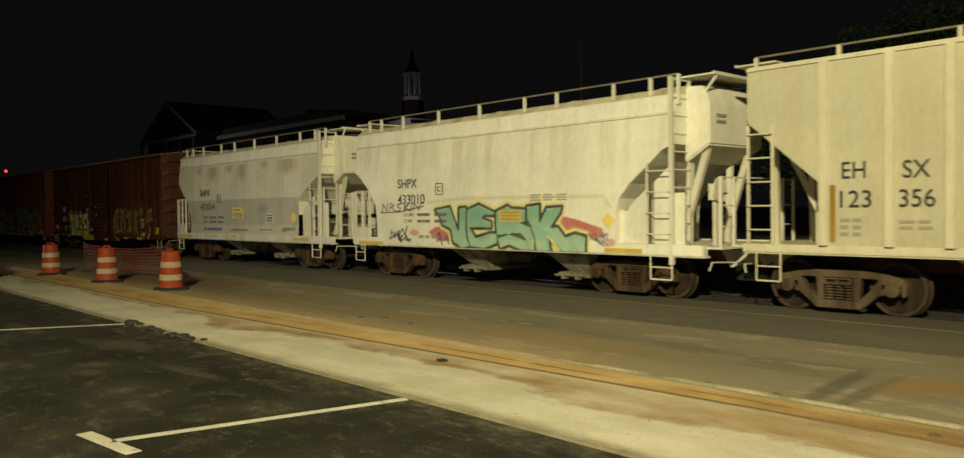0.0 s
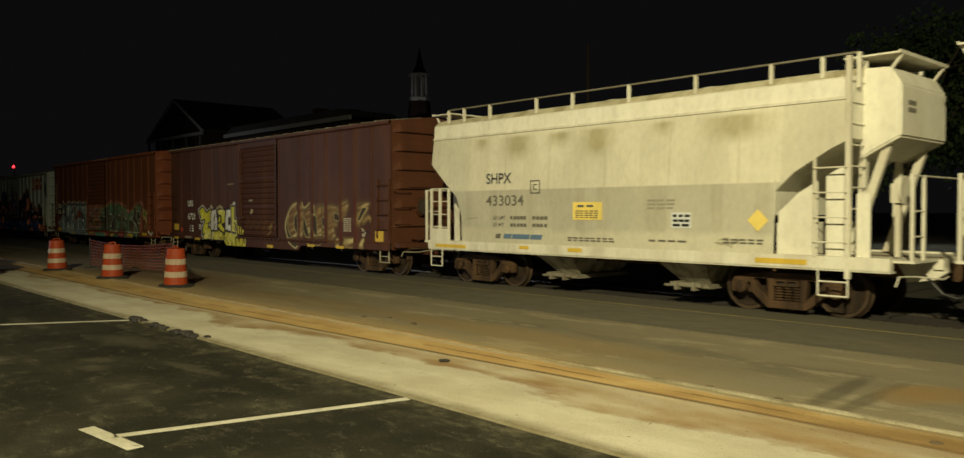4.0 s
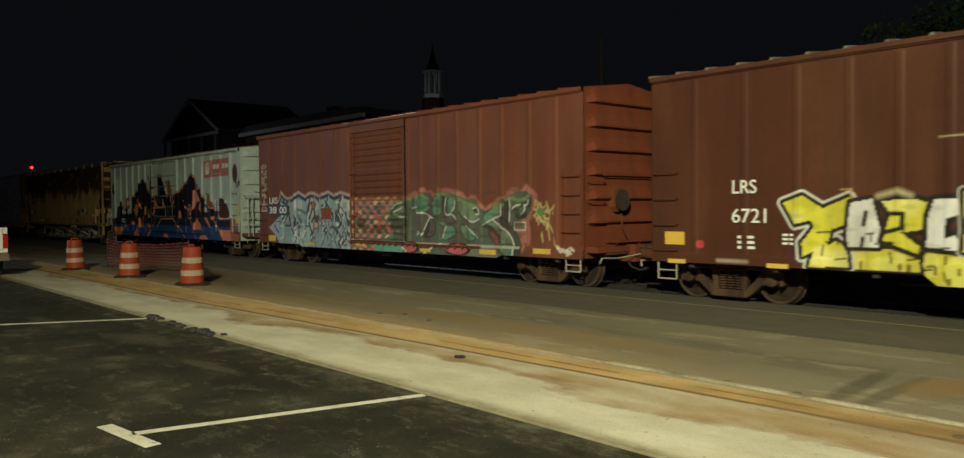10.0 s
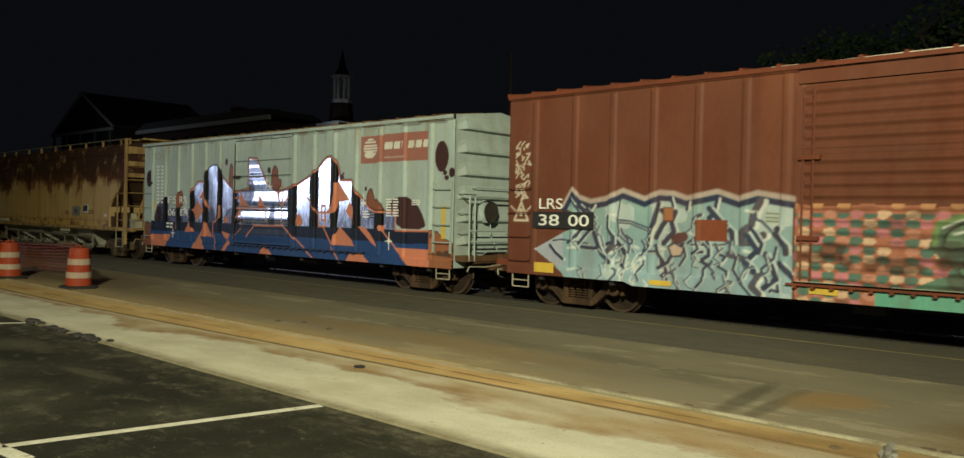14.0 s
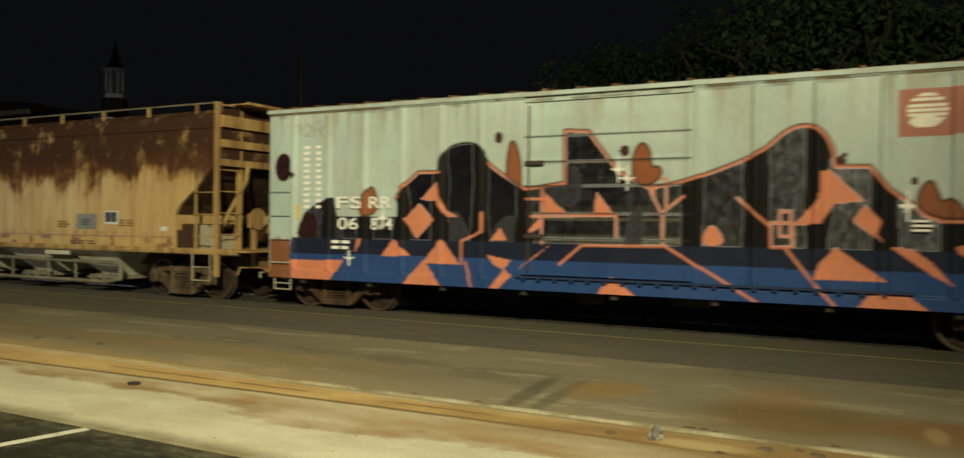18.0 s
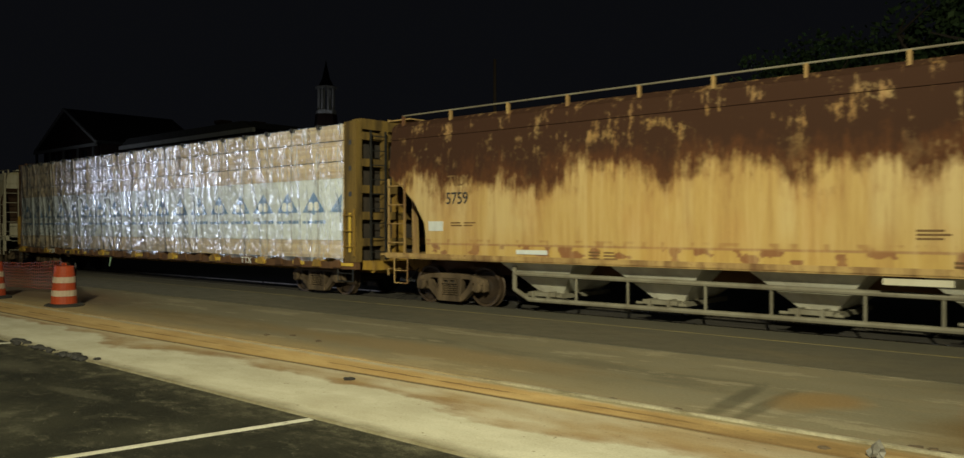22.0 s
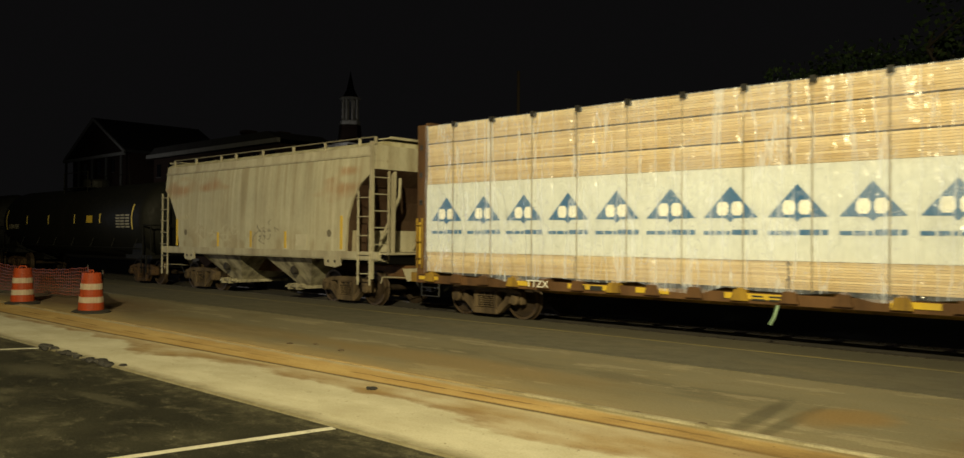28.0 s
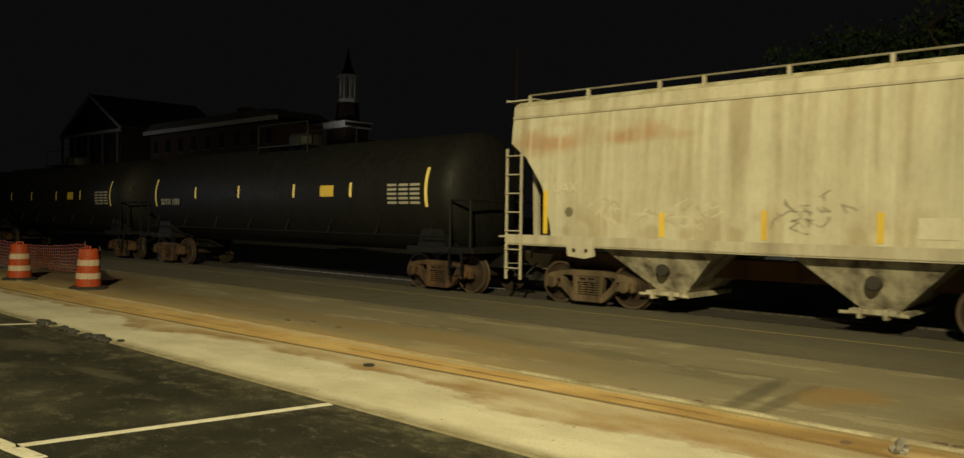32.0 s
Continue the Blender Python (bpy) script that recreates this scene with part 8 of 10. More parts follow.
def paint_twotone(cv):
    X, Z = cv.X, cv.Z
    cv.put(np.ones(X.shape, bool), (0.55, 0.525, 0.42))
    cv.put((X > -31.4) & (X < -23.2) & (Z > 2.37) & (Z < 3.7), (0.64, 0.61, 0.49))
    cv.put(0.5 * ((X > -31.4) & (X < -23.2) & (Z > 2.37) & (vnoise(X * 2, Z * 0.4, 1.2, 8) > 0.5)).astype(float), (0.58, 0.555, 0.44))
    cv.put(0.85 * ((Z < 2.37) & (X < -23.2)).astype(float), (0.42, 0.405, 0.33))
    cv.put(0.5 * np.clip((vnoise(X * 3, Z * 0.3, 1.1, 12) - 0.5) * 4, 0, 1) * (Z < 2.37), (0.36, 0.34, 0.265))
    cv.put(0.7 * np.clip((1.46 - Z + 0.08 * vnoise(X * 2, Z, 2, 3)) / 0.12, 0, 1), (0.55, 0.525, 0.41))
    # algae and soot that hang in patches below the eave
    for k, (cx, w, dep) in enumerate(((-31.0, 0.3, 0.35), (-29.75, 0.55, 0.6), (-28.45, 0.5, 0.4), (-27.35, 0.5, 0.65), (-25.7, 0.35, 0.3), (-24.1, 0.8, 0.55))):
        hang = vnoise(X * 3.5, Z * 1.2, 2.0, k + 31)
        m = np.clip(1.15 - np.abs(X - cx) / w - 0.5 * (hang - 0.4), 0, 1) * np.clip((Z - 3.62 + dep) / 0.3, 0, 1) * np.clip((3.66 - Z) / 0.08, 0, 1)
        cv.put(np.clip(m * (0.35 + hang), 0, 0.75), (0.34, 0.3, 0.16))
    for x in (-30.1, -28.7, -27.1, -25.5, -24.0):
        cv.line([(x, 1.2), (x, 3.6)], 0.02, (0.46, 0.43, 0.33), soft=0.03)
    # old tag, scuffs on the sill
    cv.line([(-31.45, 1.68), (-31.05, 1.7)], 0.018, (0.2, 0.18, 0.13))
    for i in range(10):
        random.seed(i + 870)
        x, z = random.uniform(-24.5, -24.0), random.uniform(1.2, 1.35)
        cv.line([(x, z), (x + 0.14, z + random.uniform(-0.05, 0.05))], 0.02, (0.2, 0.18, 0.12))


PAINTED = dict(white=painted("cream_side", (0.45, 0.4, 0.28), 0.22, 0.42), grey=painted("dusty_side", (0.25, 0.2, 0.12), 0.5, 0.55))

B_ = hopper("covered_hopper", "cream covered hopper car with green graffiti letters", 0.08, -14.4, -20.0, -9.1, (0.93, 1.14), 3.71, 4.28,
            [(-20.0, 2.98), (-19.73, 2.82), (-19.28, 2.46), (-18.96, 2.01), (-18.89, 1.58), (-18.88, 1.14)],
            [(-9.1, 3.1), (-9.36, 2.99), (-9.69, 2.7), (-10.12, 2.36), (-10.38, 2.06), (-10.46, 1.77), (-10.48, 1.14)],
            (PAINTED["white"], M["white"], M["white_rail"]), paint_vesk, (-18.6, -10.45),
            [4.46, -19.47, -18.9, -17.89, -16.37, -14.79, -13.24, -12.24, -10.65, -9.72, -9.07], [(-15.45, 1.3, 0.95, 0.42), (-12.1, 1.3, 0.95, 0.4)], webs=(1,), braced=False, deck_b=-8.45, nose=(0.5, 1.02, 3.08))
xs = np.arange(-20.05, -8.44, 0.026)
X = np.repeat(xs[None], 10, 0)
Z = np.repeat(np.linspace(0.932, 1.138, 10)[:, None], xs.size, 1)
cv = Canvas(X, Z, (0, 0, 0))
paint_vesk(cv)
grid_mesh("sill_face", np.stack([X + 14.4, np.full(X.shape, -HALF - 0.009), Z], -1), PAINTED["white"], B_, cv.c)
C_ = hopper("covered_hopper", "cream covered hopper car with a grey lower band", 0.15, -27.3, -32.9, -22.0, (0.9, 1.11), 3.73, 4.28,
            [(-32.9, 3.08), (-32.5, 2.74), (-31.87, 2.22), (-31.66, 1.72), (-31.65, 1.11)],
            [(-22.0, 3.06), (-22.35, 2.89), (-22.95, 2.53), (-23.29, 2.21), (-23.37, 1.79), (-23.3, 1.11)],
            (PAINTED["white"], M["white"], M["white_rail"]), paint_twotone, (-31.4, -23.3),
            [4.47, -32.4, -31.8, -30.84, -29.26, -28.16, -26.62, -25.03, -23.48, -22.55, -21.94], [(-28.8, 1.2, 0.93, 0.42), (-25.4, 1.2, 0.93, 0.42)], webs=(1,), braced=False, deck_b=-21.4, nose=(0.6, 1.02, 3.08))
for car, xc, dx in ((B_, -14.4, 0.0), (C_, -27.3, -12.9)):
    e = -9.12 + dx - xc
    end_ladder(car, e, -HALF + 0.02, -0.92, 0.75, 4.4, 10, M["white_rail"])
    ladder(car, e - 0.55, e, -HALF - 0.01, 1.1, 2.75, 4, M["white_rail"], name="side_ladder")
    step(car, e - 0.5, e, -HALF + 0.02, 0.45, 0.93, M["white_rail"])
    step(car, -20.0 + dx - xc, -19.55 + dx - xc, -HALF + 0.02, 0.45, 0.93, M["white_rail"])
    end_rail(car, -20.0 + dx - xc, -19.3 + dx - xc, 1.12, 2.45, M["white_rail"])
    brake_stand(car, -8.55 + dx - xc, 2.2, M["white_rail"])
    # broad diagonal stays from the deck to the end box
    for y in (-0.8, 0.8):
        bm = bmesh.new()
        prism(bm, [(e - 0.35, 1.12), (e - 0.2, 1.12), (e + 0.42, 3.02), (e + 0.3, 3.06)], y - 0.05, y + 0.05)
        part("end_stay", bm, M["white_rail"], car)
    bm = bmesh.new()
    for z, h in ((3.62, 0.07), (3.5, 0.07)):
        for k in range(4):
            y = -0.75 + 0.09 * k
            box(bm, e + (0.525 if dx == 0 else 0.625), e + (0.534 if dx == 0 else 0.634), y, y + 0.06, z, z + h)
    tagged(part("end_print", bm, M["text_worn"], car), kind="stuff")
    # pale plate under the railing at the other end, with its step
    bm = bmesh.new()
    box(bm, -20.02 + dx - xc, -19.28 + dx - xc, -HALF - 0.012, -HALF + 0.02, 1.1, 1.42)
    part("rail_plate", bm, M["white_rail"], car)
    plate(car, -19.8 + dx - xc, -18.6 + dx - xc, 0.94, 1.02, M["safety"], -HALF - 0.012)
    plate(car, -10.75 + dx - xc, -9.8 + dx - xc, 0.95, 1.04, M["safety"], -HALF - 0.012)
for txt, x, z, h, w in (("SHPX", -17.89, 2.48, 0.24, 0.84), ("433010", -17.9, 2.05, 0.25, 1.17)):
    lettering("car_number", txt, x + 14.4, -HALF - 0.012, z, h, M["textk"], B_, w)
for txt, x, z, h, w, mt in (("SHPX", -30.73, 2.53, 0.24, 0.86, "textk"), ("433034", -30.74, 2.0, 0.24, 1.28, "text_worn"), ("LD LMT", -30.48, 1.67, 0.085, 0.42, "text_worn"), ("LT WT", -30.48, 1.5, 0.085, 0.36, "text_worn")):
    lettering("car_number", txt, x + 27.3, -HALF - 0.012, z, h, M[mt], C_, w)
for txt, x, z, w in (("LD LMT", -17.62, 1.72, 0.42), ("LT WT", -17.62, 1.55, 0.36)):
    lettering("load_lettering", txt, x + 14.4, -HALF - 0.012, z, 0.085, M["text_worn"], B_, w)
for car, x in ((B_, -17.05 + 14.4), (C_, -29.9 + 27.3)):
    for k in (0, 1):
        bars(car, x, (1.8 if car == B_ else 1.75) - 0.17 * k, 0.55, 0.075, 1, M["text_worn"], -HALF - 0.012, 5)
        bars(car, x + 0.72, (1.8 if car == B_ else 1.75) - 0.17 * k, 0.5, 0.075, 1, M["text_worn"], -HALF - 0.012, 4)
bars(B_, -17.0 + 14.4, 1.22, 0.8, 0.08, 1, M["textg"], -HALF - 0.008, 3)
for k, (x, w) in enumerate(((-30.42, 0.17), (-30.14, 0.26), (-29.85, 0.56), (-29.26, 0.36))):
    bm = bmesh.new()
    prism(bm, [(x + 27.3, 1.22), (x + w + 27.3, 1.22), (x + w + 27.34, 1.33), (x + 27.34, 1.33)], -HALF - 0.012, -HALF - 0.006)
    part("slanted_print", bm, M["text_worn"] if k == 0 else M["blue_faded"], C_)
bars(C_, -28.1 + 27.3, 1.3, 1.3, 0.028, 2, M["text_worn"], -HALF - 0.012, 8)
bars(C_, -25.95 + 27.3, 1.3, 0.9, 0.035, 1, M["text_worn"], -HALF - 0.012, 4)
bars(C_, -24.3 + 27.3, 1.36, 0.85, 0.03, 2, M["text_worn"], -HALF - 0.012, 5)
bars(B_, -12.9 + 14.4, 2.2, 1.2, 0.03, 3, M["textg"], -HALF + 0.0, 3)
bars(C_, -26.0 + 27.3, 2.1, 0.7, 0.04, 3, M["textg"], -HALF - 0.008, 3)
plate(C_, -27.95 + 27.3, -27.15 + 27.3, 1.68, 2.06, M["reflector"], -HALF - 0.01, "placard", "yellow printed card")
bars(C_, -27.82 + 27.3, 2.0, 0.5, 0.05, 1, M["text_worn"], -HALF - 0.016, 2)
bars(C_, -27.88 + 27.3, 1.88, 0.66, 0.024, 4, M["text_worn"], -HALF - 0.016, 5)
plate(C_, -25.42 + 27.3, -24.98 + 27.3, 1.54, 1.84, M["paper"], -HALF - 0.01, "placard")
bars(C_, -25.38 + 27.3, 1.8, 0.4, 0.05, 2, M["black"], -HALF - 0.016, 3)
bars(C_, -25.38 + 27.3, 1.62, 0.4, 0.05, 1, M["black"], -HALF - 0.016, 2)
plate(C_, -28.1 + 27.3, -27.7 + 27.3, 0.98, 1.06, M["safety"], -HALF - 0.012)
plate(C_, -29.6 + 27.3, -29.3 + 27.3, 0.99, 1.06, M["safety"], -HALF - 0.012)
for car, x in ((B_, -16.14 + 14.4), (C_, -29.1 + 27.3)):
    bm = bmesh.new()
    for a, b, c, d in ((-0.15, 0.15, 2.55, 2.57), (-0.15, 0.15, 2.27, 2.29), (-0.15, -0.13, 2.29, 2.55), (0.13, 0.15, 2.29, 2.55), (-0.06, 0.06, 2.36, 2.38), (-0.06, -0.04, 2.38, 2.46), (-0.06, 0.06, 2.46, 2.48)):
        box(bm, x + a, x + b, -HALF - 0.008, -HALF, c, d)
    part("inspection_mark", bm, M["textk"], car)


def diamond(car, x, z, r, mat, y=-HALF - 0.012):
    bm = bmesh.new()
    prism(bm, [(x - r, z), (x, z - r), (x + r, z), (x, z + r)], y - 0.004, y)
    part("hazard_placard", bm, mat, car)


diamond(C_, -23.6 + 27.3, 1.7, 0.2, M["reflector"])
diamond(B_, -10.65 + 14.4, 1.62, 0.17, M["reflector"])


def paint_beige(cv):
    cv.put(np.ones(cv.X.shape, bool), (0.47, 0.44, 0.32))
    cv.put(0.5 * np.clip((vnoise(cv.X * 3, cv.Z * 0.5, 1.2, 13) - 0.5) * 3, 0, 1), (0.5, 0.45, 0.31))


A_ = hopper("covered_hopper", "beige ribbed covered hopper car with black lettering", 0.08, -1.2, -7.5, 5.2, (1.06, 1.2), 4.27, 4.42,
            [(-7.5, 3.35), (-6.22, 2.26), (-6.2, 1.2)], [(5.2, 3.35), (3.9, 2.26), (3.9, 1.2)],
            (painted("beige_side", (0.4, 0.34, 0.2), 0.3, 0.45), M["ehsx"], M["ehsx"]), paint_beige, (-6.1, 3.9),
            [4.5, -7.37, -5.9, -4.1, -2.3, -0.5, 1.3, 3.1, 5.0], [(-3.2, 2.2, 1.1, 0.35), (0.6, 2.2, 1.1, 0.35)], True, 0.0)
for x in (-6.12, -5.07, -4.2, -3.2, -2.2, -1.2, -0.2, 0.8, 1.8, 2.8, 3.8):
    bm = bmesh.new()
    prism(bm, [(x + 1.2 - 0.09, -HALF + 0.01), (x + 1.2 - 0.06, -HALF - 0.07), (x + 1.2 + 0.06, -HALF - 0.07), (x + 1.2 + 0.09, -HALF + 0.01)], 1.2, 4.25, "z")
    part("side_post", bm, M["ehsx"], A_)
ladder(A_, -7.48 + 1.2, -7.02 + 1.2, -HALF - 0.01, 1.2, 3.3, 5, M["ehsx"])
step(A_, -7.35 + 1.2, -6.9 + 1.2, -HALF + 0.02, 0.55, 1.06, M["ehsx"])
for txt, x, z, w in (("EH", -5.82, 2.3, 0.38), ("SX", -4.88, 2.28, 0.4), ("123", -5.85, 1.83, 0.5), ("356", -4.93, 1.83, 0.52)):
    lettering("car_number", txt, x + 1.2, -HALF - 0.012, z, 0.27, M["textk"], A_, w)
bars(A_, -4.93 + 1.2, 1.62, 0.55, 0.05, 2, M["textg"], -HALF - 0.008, 2)
bars(A_, -5.85 + 1.2, 1.65, 0.4, 0.06, 3, M["textg"], -HALF - 0.008, 2)
plate(A_, -6.02 + 1.2, -5.93 + 1.2, 1.26, 2.2, M["yellow_beam"], -HALF - 0.012, "reflector_strip")


def rusty_mat(name="rusted_yellow_side", crown=False):
    """Yellow paint with a rust band that runs down from the eave in ragged tongues."""
    m, nt, b, co = base_mat(name)
    sep = nt.nodes.new("ShaderNodeSeparateXYZ")
    nt.links.new(co, sep.inputs[0])
    tong = noise_tex(nt, co, 1.1, (1.0, 1, 0.8), 5, 0.6)
    ragged = noise_tex(nt, co, 3.2, (1.3, 1, 0.5), 9, 0.68)
    fine = noise_tex(nt, co, 10.0, (1, 1, 0.5), 6, 0.7)
    drip = noise_tex(nt, co, 5.0, (2.0, 1, 0.2), 6, 0.7)
    h = mathn(nt, "ADD", sep.outputs[2], mathn(nt, "ADD", mathn(nt, "MULTIPLY", mathn(nt, "SUBTRACT", tong, 0.5), 1.9), mathn(nt, "MULTIPLY", mathn(nt, "SUBTRACT", ragged, 0.5), 0.75)))
    h = mathn(nt, "ADD", h, mathn(nt, "MULTIPLY", mathn(nt, "SUBTRACT", drip, 0.5), 0.5))
    run_ = noise_tex(nt, co, 2.0, (2.6, 1, 0.12), 6, 0.65)
    h = mathn(nt, "ADD", h, mathn(nt, "MULTIPLY", mathn(nt, "SUBTRACT", run_, 0.5), 0.55))
    rust = ramp(nt, h, 2.62, 2.98)
    halo = ramp(nt, h, 2.3, 2.85)
    # paint that still clings in drawn-out flakes below the eave
    flakes = noise_tex(nt, co, 1.5, (1.1, 1, 0.95), 10, 0.72)
    keep = mathn(nt, "MULTIPLY", ramp(nt, mathn(nt, "ADD", flakes, mathn(nt, "MULTIPLY", mathn(nt, "SUBTRACT", drip, 0.5), 0.5)), 0.545, 0.66), ramp(nt, sep.outputs[2], 3.1, 3.7, 0.15, 1.0))
    rust = mathn(nt, "MULTIPLY", rust, mathn(nt, "SUBTRACT", 1.0, keep))
    if crown:
        own = nt.nodes.new("ShaderNodeRGB")
        own.outputs[0].default_value = (0.42, 0.29, 0.12, 1)
        at_col = own.outputs[0]
    else:
        at = nt.nodes.new("ShaderNodeAttribute")
        at.attribute_name = "paint"
        at_col = at.outputs["Color"]
    streaks = noise_tex(nt, co, 2.4, (2.2, 1, 0.16), 8, 0.7)
    col = mixc(nt, ramp(nt, tong, 0.5, 0.7, 0, 0.5), at_col, (0.42, 0.24, 0.08))
    col = mixc(nt, ramp(nt, streaks, 0.5, 0.7, 0, 0.55), col, (0.26, 0.125, 0.042))
    col = mixc(nt, ramp(nt, streaks, 0.5, 0.3, 0, 0.5), col, (0.56, 0.42, 0.2))
    col = mixc(nt, mathn(nt, "MULTIPLY", halo, ramp(nt, drip, 0.4, 0.62, 0.0, 0.7)), col, (0.22, 0.095, 0.028))
    col = mixc(nt, rust, col, mixc(nt, ramp(nt, mathn(nt, "ADD", h, mathn(nt, "MULTIPLY", mathn(nt, "SUBTRACT", fine, 0.5), 0.9)), 3.35, 2.7), (0.046, 0.0225, 0.014), (0.108, 0.043, 0.018)))
    col = mixc(nt, ramp(nt, fine, 0.64, 0.76, 0, 0.5), col, (0.12, 0.047, 0.018))
    nt.links.new(ramp(nt, rust, 0, 1, 0.4, 0.08), b.inputs["Specular IOR Level"])
    nt.links.new(col, b.inputs["Base Color"])
    nt.links.new(ramp(nt, rust, 0, 1, 0.5, 0.85), b.inputs["Roughness"])
    bump(nt, b, fine, 0.2)
    return m


def paint_yellow(cv):
    X, Z = cv.X, cv.Z
    cv.put(np.ones(X.shape, bool), (0.44, 0.295, 0.1))
    cv.put(np.clip((vnoise(X * 2.2, Z * 0.14, 1.0, 33) - 0.55) * 5, 0, 1) * np.clip((Z - 1.4) / 0.5, 0, 1) * 0.6, (0.52, 0.4, 0.19))
    cv.put((Z < 1.44), (0.45, 0.3, 0.085))
    cv.put((np.abs(Z - 1.46) < 0.02), (0.3, 0.17, 0.07))
    cv.put(((Z < 1.45) & (Z > 1.2) & (vnoise(X * 1.3, Z * 2.4, 3.2, 3) + 0.25 * vnoise(X, Z, 14, 31) > 0.84)), (0.22, 0.1, 0.04))
    cv.put(0.6 * np.clip((vnoise(X * 4, Z * 3, 2.5, 13) - 0.6) * 5, 0, 1) * ((Z < 1.56) & (Z > 1.46)), (0.25, 0.12, 0.045))


M["faint_brown"] = weathered("worn_brown_lettering", (0.19, 0.115, 0.05), (0.05, 0.025, 0.013), 0.8, 0.8)
M["rusty_crown"] = rusty_mat("rusted_yellow_roof", True)
G_ = hopper("covered_hopper", "yellow covered hopper car heavily rusted along its top", 0.185, -94.75, -103.3, -86.2, (1.12, 1.22), 3.96, 4.42,
            [(-103.3, 3.1), (-102.82, 2.78), (-102.38, 2.4), (-102.06, 1.93), (-102.01, 1.6), (-102.0, 1.22)],
            [(-86.2, 3.15), (-86.34, 3.06), (-86.9, 2.55), (-87.35, 2.21), (-87.54, 1.94), (-87.52, 1.69), (-87.5, 1.22)],
            (rusty_mat(), M["rusty_crown"], M["yellow"]), paint_yellow, (-101.7, -87.8),
            [4.52, -102.97, -101.4, -99.7, -98.14, -96.49, -95.0, -93.38, -91.84, -90.25, -88.64, -87.04, -86.31], [(-99.0, 2.0, 1.12, 0.42), (-96.2, 2.0, 1.12, 0.42), (-93.4, 2.0, 1.12, 0.42), (-90.7, 2.0, 1.12, 0.42)], braced=False, dark_slopes=True, deck_b=-85.75)
xc = -94.75
end_ladder(G_, -86.22 - xc, -HALF + 0.03, -0.8, 0.6, 4.5, 8, M["yellow"], 0.045)
ladder(G_, -86.83 - xc, -86.25 - xc, -HALF, 1.2, 2.68, 3, M["yellow"], name="side_ladder")
ladder(G_, -103.25 - xc, -102.7 - xc, -HALF - 0.02, 1.2, 3.0, 4, M["yellow"], name="side_ladder")
step(G_, -103.1 - xc, -102.65 - xc, -HALF + 0.02, 0.5, 1.1, M["yellow"])
step(G_, -86.95 - xc, -86.4 - xc, -HALF + 0.02, 0.5, 1.1, M["greyrail"])
# cross beams and stays of the open end
for z, h in ((3.95, 0.26), (3.5, 0.17), (3.08, 0.15)):
    bm = bmesh.new()
    box(bm, -86.18 - xc, -86.1 - xc, -HALF + 0.08, HALF - 0.08, z, z + h)
    part("end_beam", bm, M["yellow"], G_)
bm = bmesh.new()
box(bm, -86.28 - xc, -86.16 - xc, HALF - 0.1, HALF, 0.95, 4.2)
part("corner_post", bm, M["yellow"], G_)
for y in (-0.7, 0.9):
    brace(G_, [(-87.1 - xc, y, 1.3), (-86.7 - xc, y, 2.0), (-86.15 - xc, y, 2.75), (-86.1 - xc, y, 3.1)], 0.05, M["yellow"])
for x0, x1, z1 in ((-87.5, -86.95, 1.75), (-86.85, -86.4, 1.5)):
    bm = bmesh.new()
    box(bm, x0 - xc, x1 - xc, -1.1, -0.75, 1.2, z1)
    part("valve_box", bm, M["greyrail"], G_)
brake_stand(G_, -85.9 - xc, 1.9, M["yellow"], -0.6)
bm = bmesh.new()
for y in (-1.25,):
    path(bm, [(-99.6 - xc, y, 1.0), (-99.6 - xc, y, 0.5), (-99.2 - xc, y, 0.3), (-90.2 - xc, y, 0.3), (-89.7 - xc, y, 0.4), (-89.7 - xc, y, 0.78), (-99.6 - xc, y, 0.84)], 0.05, 8)
    for x in (-98.0, -96.8, -95.2, -94.0, -92.5, -91.4):
        rod(bm, (x - xc, y, 0.3), (x - xc, y, 0.82), 0.025, 6)
part("discharge_pipe", bm, M["pipe"], G_, "grey pneumatic discharge piping")
lettering("car_number", "5759", -101.34 - xc, -HALF - 0.012, 2.36, 0.26, M["textk"], G_, 0.66)
lettering("car_number", "TILX", -101.3 - xc, -HALF - 0.012, 2.78, 0.22, M["faint_brown"], G_, 0.66)
plate(G_, -101.91 - xc, -101.45 - xc, 1.75, 1.97, M["paper"], -HALF - 0.01, "data_card")
plate(G_, -92.16 - xc, -91.2 - xc, 0.96, 1.06, M["paper_old"], -HALF - 0.02, "data_card")
plate(G_, -99.3 - xc, -98.5 - xc, 1.27, 1.36, M["paper"], -HALF - 0.02, "data_card")
plate(G_, -90.94 - xc, -90.2 - xc, 1.61, 1.99, M["galv"], -HALF - 0.01, "grey_panel")
bars(G_, -90.75 - xc, 1.86, 0.4, 0.03, 3, M["textk"], -HALF - 0.02, 1)
plate(G_, -89.9 - xc, -89.44 - xc, 1.74, 2.06, M["paper"], -HALF - 0.01, "placard_frame")
for x in (-89.87, -89.66):
    plate(G_, x - xc, x + 0.19 - xc, 1.79, 2.03, M["black"], -HALF - 0.017, "placard")
plate(G_, -87.95 - xc, -87.75 - xc, 1.6, 1.7, M["paper"], -HALF - 0.01, "data_card")
bars(G_, -101.2 - xc, 1.95, 0.8, 0.032, 2, M["faint_brown"], -HALF - 0.008, 2)
